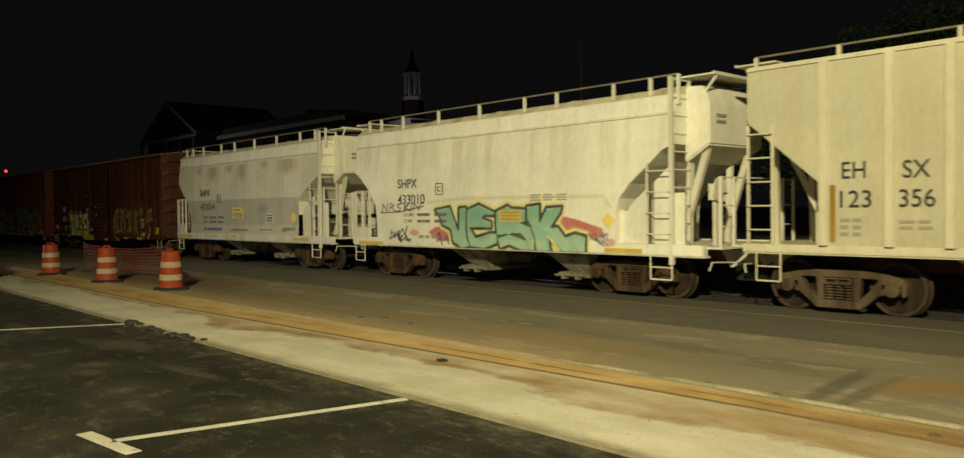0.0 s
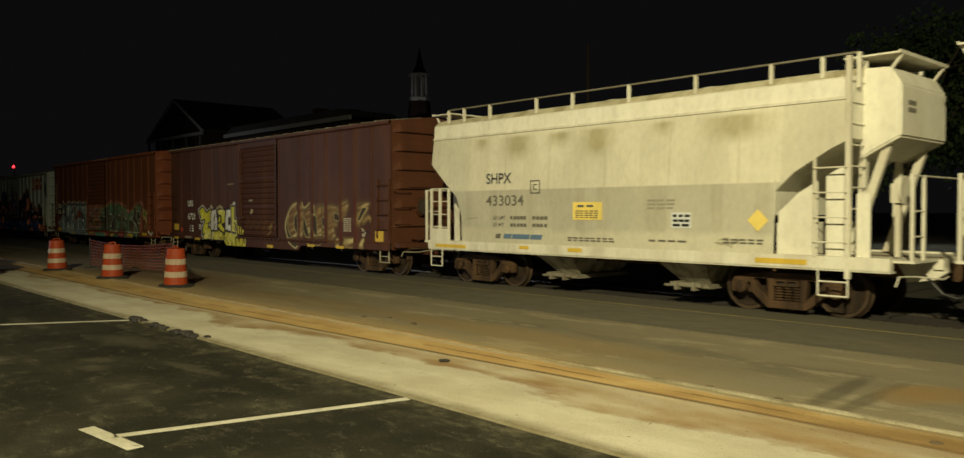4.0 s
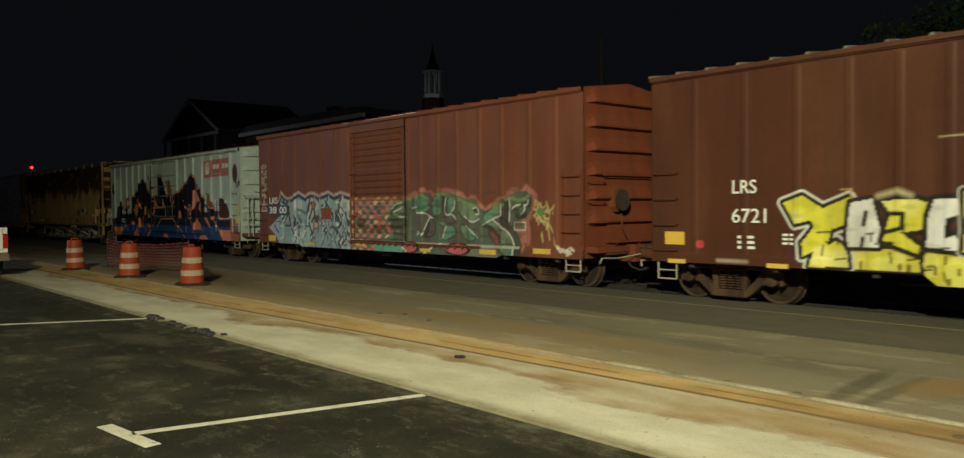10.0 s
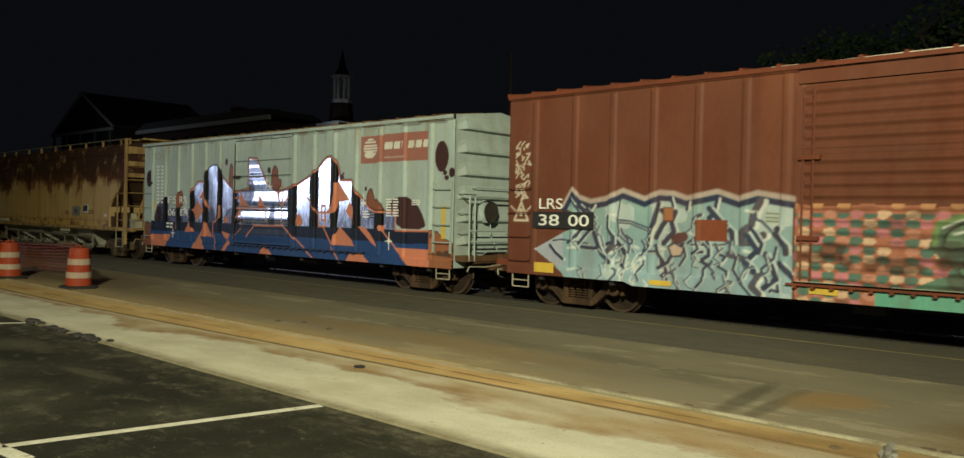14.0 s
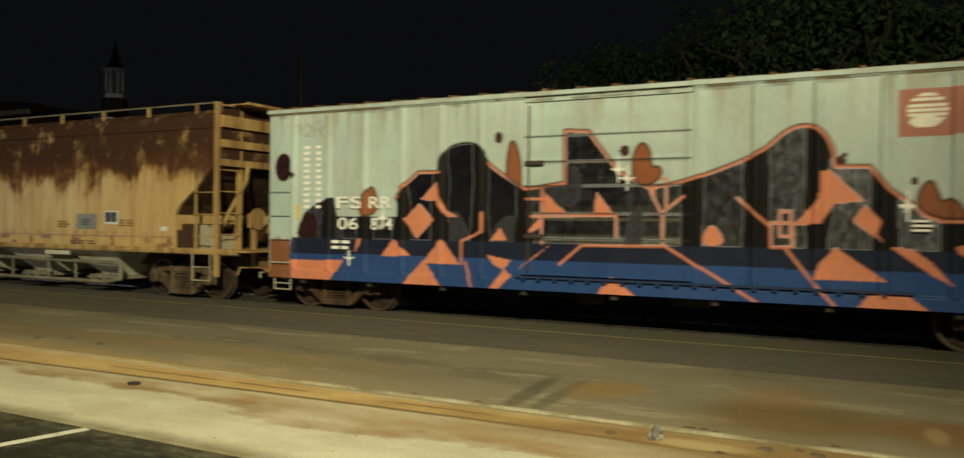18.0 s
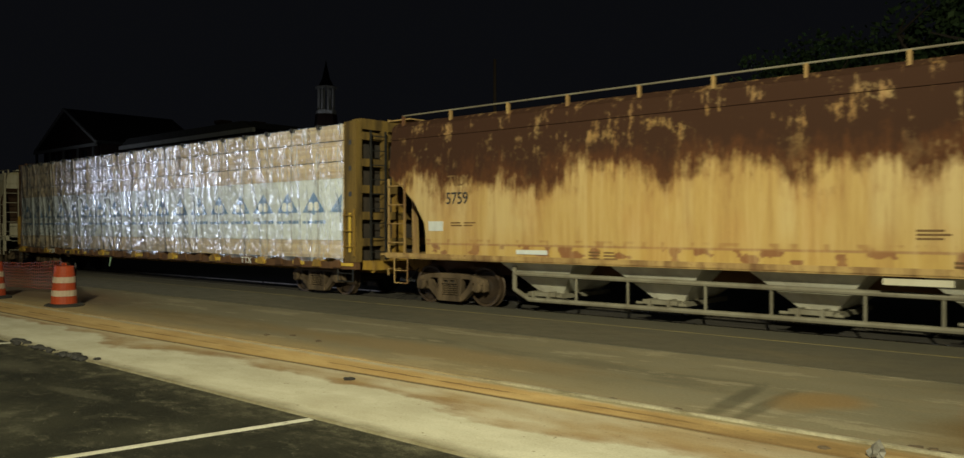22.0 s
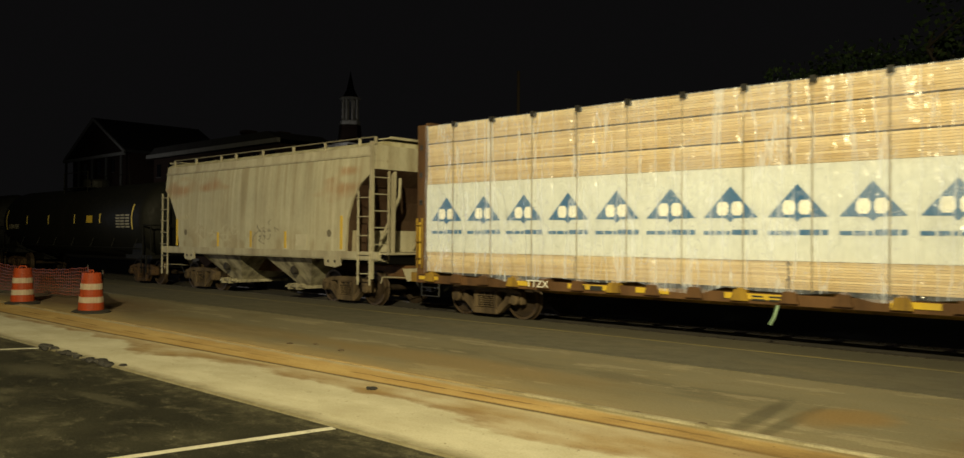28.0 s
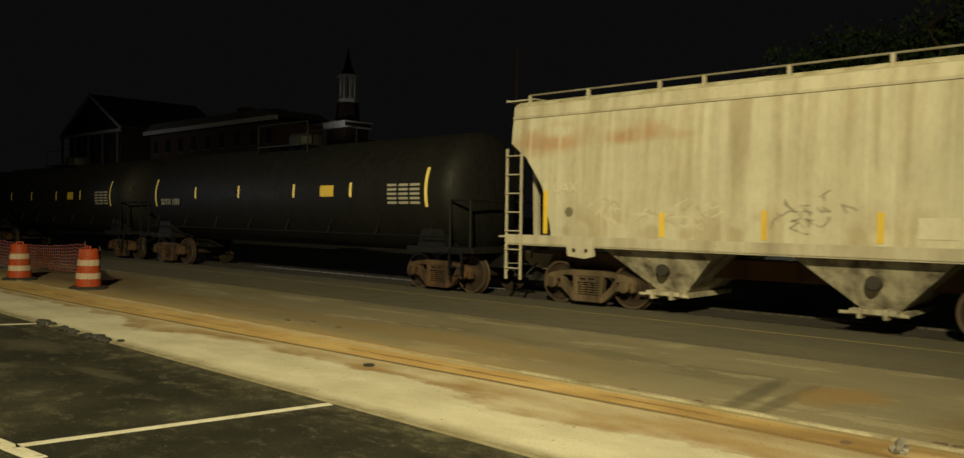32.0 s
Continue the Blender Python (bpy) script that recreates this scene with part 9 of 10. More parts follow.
bars(G_, -91.7 - xc, 1.8, 0.55, 0.032, 3, M["faint_brown"], -HALF - 0.008, 1)
bars(G_, -89.4 - xc, 1.85, 0.55, 0.032, 3, M["faint_brown"], -HALF - 0.008, 2)
bars(G_, -91.2 - xc, 1.33, 1.0, 0.032, 2, M["faint_brown"], -HALF - 0.008, 3)
bars(G_, -97.5 - xc, 1.36, 0.7, 0.032, 3, M["faint_brown"], -HALF - 0.008, 2)


def paint_dusty(cv):
    X, Z = cv.X, cv.Z
    cv.put(np.ones(X.shape, bool), (0.465, 0.44, 0.335))
    cv.put(0.22 * np.clip((vnoise(X * 3, Z * 0.3, 1.1, 23) - 0.45) * 3, 0, 1), (0.33, 0.29, 0.2))
    cv.put(0.3 * np.clip((vnoise(X * 7, Z * 0.3, 1.3, 43) - 0.62) * 4, 0, 1) * np.clip((Z - 1.9) / 0.8, 0, 1), (0.24, 0.16, 0.08))
    cv.put(0.45 * np.clip((vnoise(X * 2, Z * 2, 1.5, 53) - 0.5) * 4, 0, 1) * np.clip((2.2 - Z) / 0.5, 0, 1), (0.27, 0.2, 0.11))
    for cx, cz, rx, rz in ((-130.5, 3.05, 0.75, 0.35), (-139.2, 3.35, 0.95, 0.4), (-137.3, 3.45, 0.6, 0.25), (-130.2, 3.6, 0.5, 0.25)):
        d = np.hypot((X - cx) / (1.5 * rx), (Z - cz) / rz) + 1.1 * (vnoise(X * 0.6, Z * 2.2, 2.2, 6) - 0.5)
        cv.put(0.65 * np.clip((1 - d) / 0.8, 0, 1), (0.36, 0.17, 0.075))
    # sprayed scrawls: one black, others bleached by the weather
    for i in range(60):
        random.seed(i + 300)
        dark = i < 16
        x, z = (random.gauss(-134.05, 0.22), random.gauss(1.92, 0.1)) if dark else (random.uniform(-138.4, -135.5), random.uniform(1.75, 2.12))
        pts = [(x, z)]
        for _ in range(3):
            pts.append((pts[-1][0] + random.uniform(-0.16, 0.22), pts[-1][1] + random.uniform(-0.13, 0.13)))
        cv.line(pts, 0.018 if dark else 0.024, (0.07, 0.065, 0.055) if dark else random.choice(((0.52, 0.49, 0.38), (0.36, 0.32, 0.235), (0.48, 0.43, 0.31))), soft=0.02)
    # fine drips below the eave, and road dirt thrown up along the sill
    cv.put(0.25 * np.clip((vnoise(X * 9, Z * 0.22, 1.5, 77) - 0.58) * 5, 0, 1) * np.clip((Z - 1.8) / 1.5, 0, 1), (0.3, 0.27, 0.19))
    cv.put(0.4 * np.clip((vnoise(X * 6, Z * 0.2, 1.7, 79) - 0.6) * 5, 0, 1), (0.56, 0.53, 0.42))
    for cx, cz in ((-130.9, 1.93), (-138.9, 1.95)):
        cv.put(np.hypot(X - cx, Z - cz) < 0.1, (0.12, 0.11, 0.085))


I_ = hopper("covered_hopper", "dusty grey two-bay covered hopper car with rust blooms", 0.365, -134.75, -140.5, -129.1, (1.27, 1.46), 3.96, 4.36,
            [(-140.5, 3.42), (-140.05, 3.08), (-139.6, 2.47), (-139.37, 1.6), (-139.36, 1.46)],
            [(-129.1, 3.6), (-129.2, 3.52), (-129.65, 3.2), (-129.92, 2.8), (-130.12, 2.3), (-130.17, 1.46)],
            (PAINTED["grey"], M["grey"], M["greyrail"]), paint_dusty, (-138.75, -130.75),
            [4.44, -140.12, -138.61, -136.98, -136.07, -134.52, -132.91, -131.39, -129.87, -129.22], [(-137.0, 2.5, 1.27, 0.42), (-133.2, 2.5, 1.27, 0.4)], braced=False, dark_slopes=True, deck_b=-128.95)
xc = -134.75
end_ladder(I_, -129.14 - xc, -HALF + 0.03, -0.95, 0.76, 4.3, 8, M["greyrail"], 0.045)
ladder(I_, -129.64 - xc, -129.16 - xc, -HALF - 0.01, 0.6, 3.05, 5, M["greyrail"], name="side_ladder")
ladder(I_, -140.55 - xc, -140.15 - xc, -HALF - 0.02, 0.5, 3.3, 7, M["greyrail"], name="side_ladder")
for y, z1 in ((0.75, 3.6), (1.48, 4.1)):
    bm = bmesh.new()
    box(bm, -129.16 - xc, -129.08 - xc, y - 0.04, y + 0.04, 1.3, z1)
    part("corner_post", bm, M["greyrail"], I_)
for y in (-0.6, 0.7):
    brace(I_, [(-130.0 - xc, y, 1.5), (-129.5 - xc, y, 2.3), (-129.12 - xc, y, 2.9), (-129.1 - xc, y, 3.4)], 0.045, M["greyrail"])
for x0, x1 in ((-131.1, -130.4), (-138.95, -138.3)):
    bm = bmesh.new()
    prism(bm, [(x0 - xc, 1.32), (x1 - xc, 1.32), (x1 - xc + 0.05, 1.08), (x1 - xc - 0.18, 1.02), (x0 - xc + 0.05, 1.06)], -HALF - 0.025, -HALF + 0.02)
    jp = part("jacking_pad", bm, M["greyrail"], I_)
    for k in (0.2, 0.5):
        bm = bmesh.new()
        lathe(bm, [(0.0, -HALF - 0.03), (0.045, -HALF - 0.03), (0.045, -HALF - 0.026)], 10, "y", (x0 - xc + k, 0, 1.18))
        part("bolt_hole", bm, M["under"], jp)
bm = bmesh.new()
box(bm, -130.5 - xc, -129.75 - xc, -HALF + 0.35, -HALF + 0.39, 1.45, 2.2)
part("bolster_cover", bm, M["rust_shade"], I_, "rust-brown plate behind the ladder")
for x, z0, z1 in ((-139.5, 1.5, 2.4), (-136.77, 1.5, 1.95), (-134.82, 1.5, 2.0), (-132.98, 1.5, 1.98), (-130.36, 1.5, 2.4)):
    plate(I_, x - 0.05 - xc, x + 0.05 - xc, z0, z1, M["safety"], -HALF - 0.01, "reflector_strip", "yellow reflective strip")
plate(I_, -132.45 - xc, -131.9 - xc, 1.58, 1.9, M["paper_old"], -HALF - 0.008, "data_card")
lettering("car_number", "OAX", -139.3 - xc, -HALF - 0.008, 2.35, 0.2, M["paper_old"], I_, 0.6)
# dark discs stand in for sooty smudges on the bays
for x in (-137.0, -133.2):
    bm = bmesh.new()
    lathe(bm, [(0.0, -1.165), (0.1, -1.163), (0.125, -1.14), (0.125, -1.0)], 14, "y", (x - xc, 0, 0.85))
    part("smudge_disc", bm, M["under"], I_)

# ---------------------------------------------------------------- centre-beam flat car with wrapped lumber
XH = -115.9
H_ = rolling("centerbeam_flatcar", "yellow centre-beam flat car with bulkheads and a rusty deck", "flat car", XH, 0.2)
XL, XR = -127.25, -104.55
for s, x0, x1 in ((-1, XL, XL + 0.25), (1, XR - 0.46, XR)):
    bm = bmesh.new()
    for y in (-1.42, 1.42):
        box(bm, x0 - XH, x1 - XH, y - 0.1, y + 0.1, 0.95, 4.54)
    prism(bm, [(-1.4, 4.35), (1.4, 4.35), (1.3, 4.62), (-1.3, 4.62)], x0 - XH + 0.05, x1 - XH - 0.05, "x")
    part("bulkhead_frame", bm, M["bulkhead_dull"] if s > 0 else M["rusty_deck"], H_)
    # black plate for the shade of the bulkhead's open bays
    bm = bmesh.new()
    xm = (x0 + x1) / 2 - XH
    box(bm, xm - 0.03, xm + 0.03, -1.32, 1.32, 0.95, 4.35)
    part("bulkhead_plate", bm, M["under"], H_)
    # black patches stand in for open holes in the posts
    for k in range(5):
        bm = bmesh.new()
        box(bm, xm - 0.05, xm + 0.05, -1.524, -1.515, 1.3 + 0.66 * k, 1.42 + 0.66 * k)
        part("post_hole_patch", bm, M["black"], H_)
    xo = x1 - XH if s > 0 else x0 - XH
    for y in (-0.55, 0.6):
        bm = bmesh.new()
        box(bm, min(xo - s * 0.1, xo + s * 0.06), max(xo - s * 0.1, xo + s * 0.06), y - 0.07, y + 0.07, 0.98, 4.35)
        part("bulkhead_post", bm, M["bulkhead_dull"], H_)
    for k in range(5):
        bm = bmesh.new()
        z = 1.35 + 0.68 * k
        box(bm, min(xo - s * 0.12, xo + s * 0.02), max(xo - s * 0.12, xo + s * 0.02), -1.32, 1.32, z, z + 0.2)
        part("bulkhead_rib", bm, M["bulkhead_dull"], H_)
    ladder(H_, min(x0, x1) - XH + 0.04, max(x0, x1) - XH - 0.04, -1.56, 1.1, 2.3, 3, M["yellow_beam"])
    plate(H_, (x0 + x1) / 2 - XH - 0.035, (x0 + x1) / 2 - XH + 0.035, 1.2, 2.2, M["safety"], -1.545, "reflector_strip")
    xe = (x1 if s > 0 else x0) - XH
    bm = bmesh.new()
    for y in (-1.2, -0.7):
        box(bm, xe + s * 0.2 - 0.02, xe + s * 0.2 + 0.02, y - 0.02, y + 0.02, 1.0, 4.3)
    for k in range(9):
        rod(bm, (xe + s * 0.2, -1.2, 1.2 + 0.37 * k), (xe + s * 0.2, -0.7, 1.2 + 0.37 * k), 0.014, 5)
    part("end_ladder", bm, M["black"], H_)
    step(H_, xe - s * 0.75, xe - s * 0.15, -1.5, 0.45, 0.85, M["black"])
    bm = bmesh.new()
    box(bm, xe, xe + s * 0.45, -1.3, 1.3, 0.75, 0.98)
    part("end_sill", bm, M["yellow_beam"], H_)
    plate(H_, xe - s * 0.75 if s > 0 else xe + 0.1, xe - s * 0.1 if s > 0 else xe + 0.75, 0.84, 0.92, M["safety"], -HALF + 0.0)
bm = bmesh.new()
box(bm, XL - XH, XR - XH, -HALF + 0.02, -HALF + 0.16, 0.76, 0.94)
box(bm, XL - XH, XR - XH, HALF - 0.16, HALF - 0.02, 0.76, 0.94)
part("side_sill", bm, M["rusty_deck"], H_)
for i in range(26):
    x = XL + 0.5 + i * 0.86 - XH
    bm = bmesh.new()
    box(bm, x - 0.06, x + 0.06, -HALF, HALF, 0.9, 1.02)
    prism(bm, [(x - 0.16, 0.8), (x + 0.16, 0.8), (x + 0.1, 0.99), (x - 0.1, 0.99)], -HALF - 0.05, -HALF + 0.03)
    part("deck_riser", bm, M["rusty_deck"] if i % 3 else M["yellow_beam"], H_)
bm = bmesh.new()
box(bm, XL - XH, XR - XH, -0.3, 0.3, 0.6, 1.0)
box(bm, XL - XH, XR - XH, -0.12, 0.12, 1.0, 4.45)
part("centre_beam", bm, M["yellow_beam"], H_)
for x, w in ((-124.2, 0.5), (-122.7, 1.0), (-121.1, 0.7), (-119.3, 0.4), (-118.9, 0.8), (-116.6, 0.7), (-114.0, 0.5), (-111.5, 0.6), (-109.0, 0.5), (-107.2, 0.5)):
    plate(H_, x - XH, x + w - XH, 0.83, 0.93, M["safety"], -HALF + 0.0)
lettering("car_number", "TTZX", -123.75 - XH, -HALF - 0.06, 0.82, 0.14, M["textw"], H_, 0.6)
lettering("owner_mark", "TTX", -109.65 - XH, -HALF - 0.06, 0.8, 0.17, M["textw"], H_, 0.55)
bars(H_, -122.5 - XH, 0.91, 0.7, 0.09, 1, M["textk"], -HALF - 0.004, 2)
bars(H_, -118.8 - XH, 0.9, 0.6, 0.03, 2, M["textk"], -HALF - 0.004, 2)
running_gear(H_, XH, (-125.4, -106.75), (XL - 0.2, XR + 0.2), "truck_dusty")
bm = bmesh.new()
path(bm, [(-118.35 - XH, -1.5, 0.8), (-118.42 - XH, -1.52, 0.55), (-118.5 - XH, -1.5, 0.42)], 0.025, 5)
part("loose_strap", bm, M["strap_green"], H_, "pale green loose strap end")

TIERS = [(1.03, 1.55), (1.58, 2.06), (2.09, 2.57), (2.60, 3.08), (3.11, 3.53), (3.56, 4.06), (4.09, 4.5)]
LX0, LX1 = XL + 0.3, XR - 0.5
packs = 5
for s in (-1, 1):
    for p in range(packs):
        a = LX0 + (LX1 - LX0) * p / packs
        b = LX0 + (LX1 - LX0) * (p + 1) / packs - 0.03
        for z0, z1 in TIERS:
            bm = bmesh.new()
            n = int((z1 - z0) / 0.043)
            for k in range(n):
                zz = z0 + (z1 - z0) * k / n
                jit = random.uniform(-0.006, 0.006)
                cut_x = a + (b - a) * random.choice((1.0, 1.0, 0.5, 0.33))
                y0, y1 = (-HALF + 0.07 + jit, -0.2) if s < 0 else (0.2, HALF - 0.07 + jit)
                box(bm, a - XH + random.uniform(0, 0.03), cut_x - XH - 0.002, y0, y1, zz, zz + (z1 - z0) / n - 0.004)
                if cut_x < b - 0.1:
                    box(bm, cut_x - XH + 0.002, b - XH - random.uniform(0, 0.03), y0 + 0.003, y1, zz, zz + (z1 - z0) / n - 0.004)
            part("lumber_pack", bm, M["lumber"], H_, "bundle of sawn softwood boards")


def wrap_points(x0, x1, z0, z1, off, amp, seed, st=0.04, hem=0.0):
    """A hanging sheet: pleats that lean and gather, finer creases between them, and an uneven lower edge."""
    xs = np.arange(x0, x1, st)
    n = int((z1 - z0) / st)
    v = np.linspace(0, 1, n)[:, None]
    X = np.repeat(xs[None], n, 0)
    low = z0 + hem * (vnoise(X, X * 0, 1.6, seed + 7) - 0.6)
    Z = low + (z1 - low) * v
    lean = X + 0.16 * Z + 0.3 * vnoise(X, Z, 0.7, seed + 4)
    pleat = 1 - np.abs(2 * vnoise(lean, Z * 0.22, 2.4, seed) - 1)
    w = 1.1 * pleat ** 3 + 0.4 * np.abs(vnoise(X + Z * 0.5, Z, 5.2, seed + 1) - 0.5) * 2 + 0.14 * vnoise(X - Z, Z * 0.7, 10.0, seed + 2)
    Y = -HALF + 0.05 - off - amp * (w - 0.7)
    return np.stack([X - XH, Y, Z], -1)


grid_mesh("printed_wrap", wrap_points(LX0 + 0.02, LX1 - 0.02, 1.5, 3.1, 0.008, 0.003, 4), M["paper"], H_, None, "white printed lumber wrap band")
cl = grid_mesh("plastic_wrap", wrap_points(LX0, LX1 + 0.05, 0.98, 4.5, 0.055, 0.03, 9, 0.03, 0.25), M["plastic"], H_, None, "clear wrinkled plastic sheet over the lumber")
cl.data.shade_smooth()
cl.visible_shadow = False
# printed device: plain blue triangle with white bars, and a blue bar for the name
x = -126.26
i = 0
while x < LX1 - 0.4:
    bm = bmesh.new()
    y0, y1 = -HALF + 0.034, -HALF + 0.038
    prism(bm, [(x - 0.5 - XH, 2.23), (x - 0.08 - XH, 2.22), (x - XH, 2.15), (x + 0.08 - XH, 2.22), (x + 0.5 - XH, 2.23), (x - XH, 2.78)], y0, y1)
    em = part("printed_triangle", bm, M["blue"], H_)
    bm = bmesh.new()
    for a, b in ((-0.25, -0.03), (0.02, 0.23)):
        c, w = x + (a + b) / 2 - XH, (b - a) / 2
        prism(bm, [(c - w, 2.33), (c - w * 0.6, 2.27), (c + w * 0.6, 2.27), (c + w, 2.33), (c + w, 2.45), (c + w * 0.6, 2.51), (c - w * 0.6, 2.51), (c - w, 2.45)], y0 - 0.004, y0 - 0.001)
    part("white_device", bm, M["textw"], em)
    bm = bmesh.new()
    for a, b in ((-0.5, -0.3), (-0.27, -0.1), (-0.07, 0.0), (0.03, 0.22), (0.25, 0.37), (0.4, 0.5)):
        box(bm, x + a - XH, x + b - XH, y0, y1, 1.93, 2.02 if (a * 10) % 2 < 1 else 2.0)
    part("printed_name_bar", bm, M["blue"], H_)
    if x > LX1 - 1.6:
        # the last device is cut off by the end of the sheet
        bm = bmesh.new()
        e = x + 1.174
        prism(bm, [(e - 0.5 - XH, 2.23), (e - 0.08 - XH, 2.22), (min(e, LX1 - 0.03) - XH, 2.2), (min(e, LX1 - 0.03) - XH, 2.7)], y0, y1)
        part("printed_triangle", bm, M["blue"], H_)
    bm = bmesh.new()
    sx = x + 0.27
    box(bm, sx - XH - 0.009, sx - XH + 0.009, -HALF - 0.034, -HALF - 0.03, 1.0, 4.47)
    st = part("strap", bm, M["strap"], H_)
    bm = bmesh.new()
    box(bm, sx - XH - 0.045, sx - XH + 0.045, -HALF - 0.05, -HALF + 0.14, 4.42, 4.53)
    part("corner_guard", bm, M["corner_guard"], st)
    x += 1.174
    i += 1

# ---------------------------------------------------------------- tank cars


def tank_car(xc):
    car = rolling("tank_car", "black tank car with small yellow reflectors, in deep shade", "tank car", xc, 0.38)
    R, zc, L = 1.5, 2.42, 7.55
    bm = bmesh.new()
    prof = [(0.0, -L - 0.4), (0.5, -L - 0.37), (1.0, -L - 0.27), (1.35, -L - 0.1), (R, -L + 0.15), (R, L - 0.15), (1.35, L + 0.1), (1.0, L + 0.27), (0.5, L + 0.37), (0.0, L + 0.4)]
    lathe(bm, prof, 48, "x", (0, 0, zc))
    part("tank", bm, M["tank"], car, smooth=True)
    bm = bmesh.new()
    lathe(bm, [(0.55, 3.75), (0.55, 4.2), (0.5, 4.28), (0.0, 4.3)], 20)
    part("dome_housing", bm, M["tank"], car)
    bm = bmesh.new()
    for s in (-1, 1):
        path(bm, [(-1.3, s * 0.9, 3.65), (-1.3, s * 0.9, 4.55), (1.3, s * 0.9, 4.55), (1.3, s * 0.9, 3.65)], 0.02, 6)
        box(bm, -1.3, 1.3, s * 0.5, s * 0.95, 3.86, 3.9)
    part("top_platform", bm, M["tank"], car)
    for s in (-1, 1):
        bm = bmesh.new()
        path(bm, [(-L, s * 1.45, 1.35), (L, s * 1.45, 1.35)], 0.02, 6)
        for k in range(8):
            x = -L + 0.5 + k * (2 * L - 1) / 7
            rod(bm, (x, s * 1.45, 1.35), (x, s * 1.3, 1.75), 0.015, 5)
        part("handrail", bm, M["tank"], car)
        bm = bmesh.new()
        e = s * L
        box(bm, e - 1.4 * (s > 0) - 0.0, e + 1.4 * (s < 0), -1.35, 1.35, 0.95, 1.1)
        box(bm, min(e - s * 0.3, e + s * 0.9), max(e - s * 0.3, e + s * 0.9), -1.4, 1.4, 0.98, 1.1)
        box(bm, min(e - s * 2.2, e + s * 0.9), max(e - s * 2.2, e + s * 0.9), -0.33, 0.33, 0.62, 1.0)
        prism(bm, [(e - s * 1.2, 1.1), (e - s * 0.2, 1.1), (e - s * 0.35, 1.75), (e - s * 1.0, 1.6)], -1.2, 1.2)
        part("stub_sill", bm, M["tank"], car)
        bm = bmesh.new()
        path(bm, [(e + s * 0.8, -1.4, 1.1), (e + s * 0.8, -1.4, 2.2), (e + s * 0.15, -1.4, 2.2), (e + s * 0.15, -1.4, 1.1)], 0.03, 6)
        path(bm, [(e + s * 0.8, -1.4, 2.2), (e + s * 0.8, 1.4, 2.2), (e + s * 0.8, 1.4, 1.1)], 0.03, 6)
        part("end_railing", bm, M["tank"], car)
        ladder(car, e + s * 0.2, e + s * 0.6, -1.48, 0.45, 1.1, 2, M["tank"])
    return car


def tank_skin(car, x0, x1, z0, z1, mat, name, label=""):
    """A strip that follows the tank's curve."""
    bm = bmesh.new()
    n = 6
    R, zc = 1.506, 2.42
    rows = []
    for i in range(n + 1):
        z = z0 + (z1 - z0) * i / n
        y = -math.sqrt(max(0.0, R * R - (z - zc) ** 2))
        rows.append((bm.verts.new((x0, y, z)), bm.verts.new((x1, y, z))))
    for a, b in zip(rows, rows[1:]):
        bm.faces.new((a[0], a[1], b[1], b[0]))
    return part(name, bm, mat, car, label)


for k in range(3):
    xc = -150.15 - 17.76 * k
    t = tank_car(xc)
    for x, z0, z1 in ((6.96, 2.05, 3.0), (4.08, 2.3, 2.68), (1.5, 2.3, 2.68), (-1.45, 2.3, 2.68), (-4.12, 2.3, 2.68), (-6.95, 2.05, 3.0)):
        tank_skin(t, x - 0.05, x + 0.05, z0, z1, M["reflector"], "reflector_strip", "yellow reflective strip")
    tank_skin(t, 2.75, 3.35, 2.32, 2.62, M["safety"], "warning_label")
    for j in range(5):
        for i in range(3):
            tank_skin(t, 5.55 + 0.42 * i, 5.9 + 0.42 * i, 2.12 + 0.11 * j, 2.18 + 0.11 * j, M["textg"], "data_bar")
    lettering("car_number", "SOTX 1593" if k == 0 else "SOTX", -6.5, -1.52, 2.1, 0.2, M["textg"], t, 1.3 if k == 0 else 0.6)
    running_gear(t, xc, (xc - 6.95, xc + 6.95), (xc - 8.6, xc + 8.6))

# ---------------------------------------------------------------- drums, safety net, kerb litter


def traffic_drum(at, turn):
    ob = thing("traffic_drum", "orange plastic traffic drum with white bands and a black base", "traffic drum", "drums along the kerb", at)
    bm = bmesh.new()
    lathe(bm, [(0.285, 0.07), (0.275, 0.25), (0.268, 0.252), (0.26, 0.42), (0.25, 0.425), (0.243, 0.6), (0.235, 0.605), (0.228, 0.78), (0.22, 0.785), (0.21, 0.93), (0.2, 0.95), (0.0, 0.955)], 26)
    part("body", bm, M["orange"], ob, smooth=False)
    for z, r in ((0.25, 0.272), (0.56, 0.246)):
        bm = bmesh.new()
        lathe(bm, [(r, z), (r + 0.004, z + 0.005), (r - 0.004, z + 0.135), (r - 0.012, z + 0.14)], 26)
        part("reflective_band", bm, M["band"], ob)
    bm = bmesh.new()
    lathe(bm, [(0.42, 0.0), (0.42, 0.04), (0.36, 0.07), (0.24, 0.08)], 20)
    part("rubber_base", bm, M["rubber"], ob)
    bm = bmesh.new()
    path(bm, [(-0.1, 0, 0.95), (-0.08, 0, 1.0), (0.08, 0, 1.0), (0.1, 0, 0.95)], 0.02, 6)
    part("handle", bm, M["orange"], ob)
    ob.rotation_euler = (0, radians(random.uniform(-1.5, 1.5)), radians(turn))
    return ob


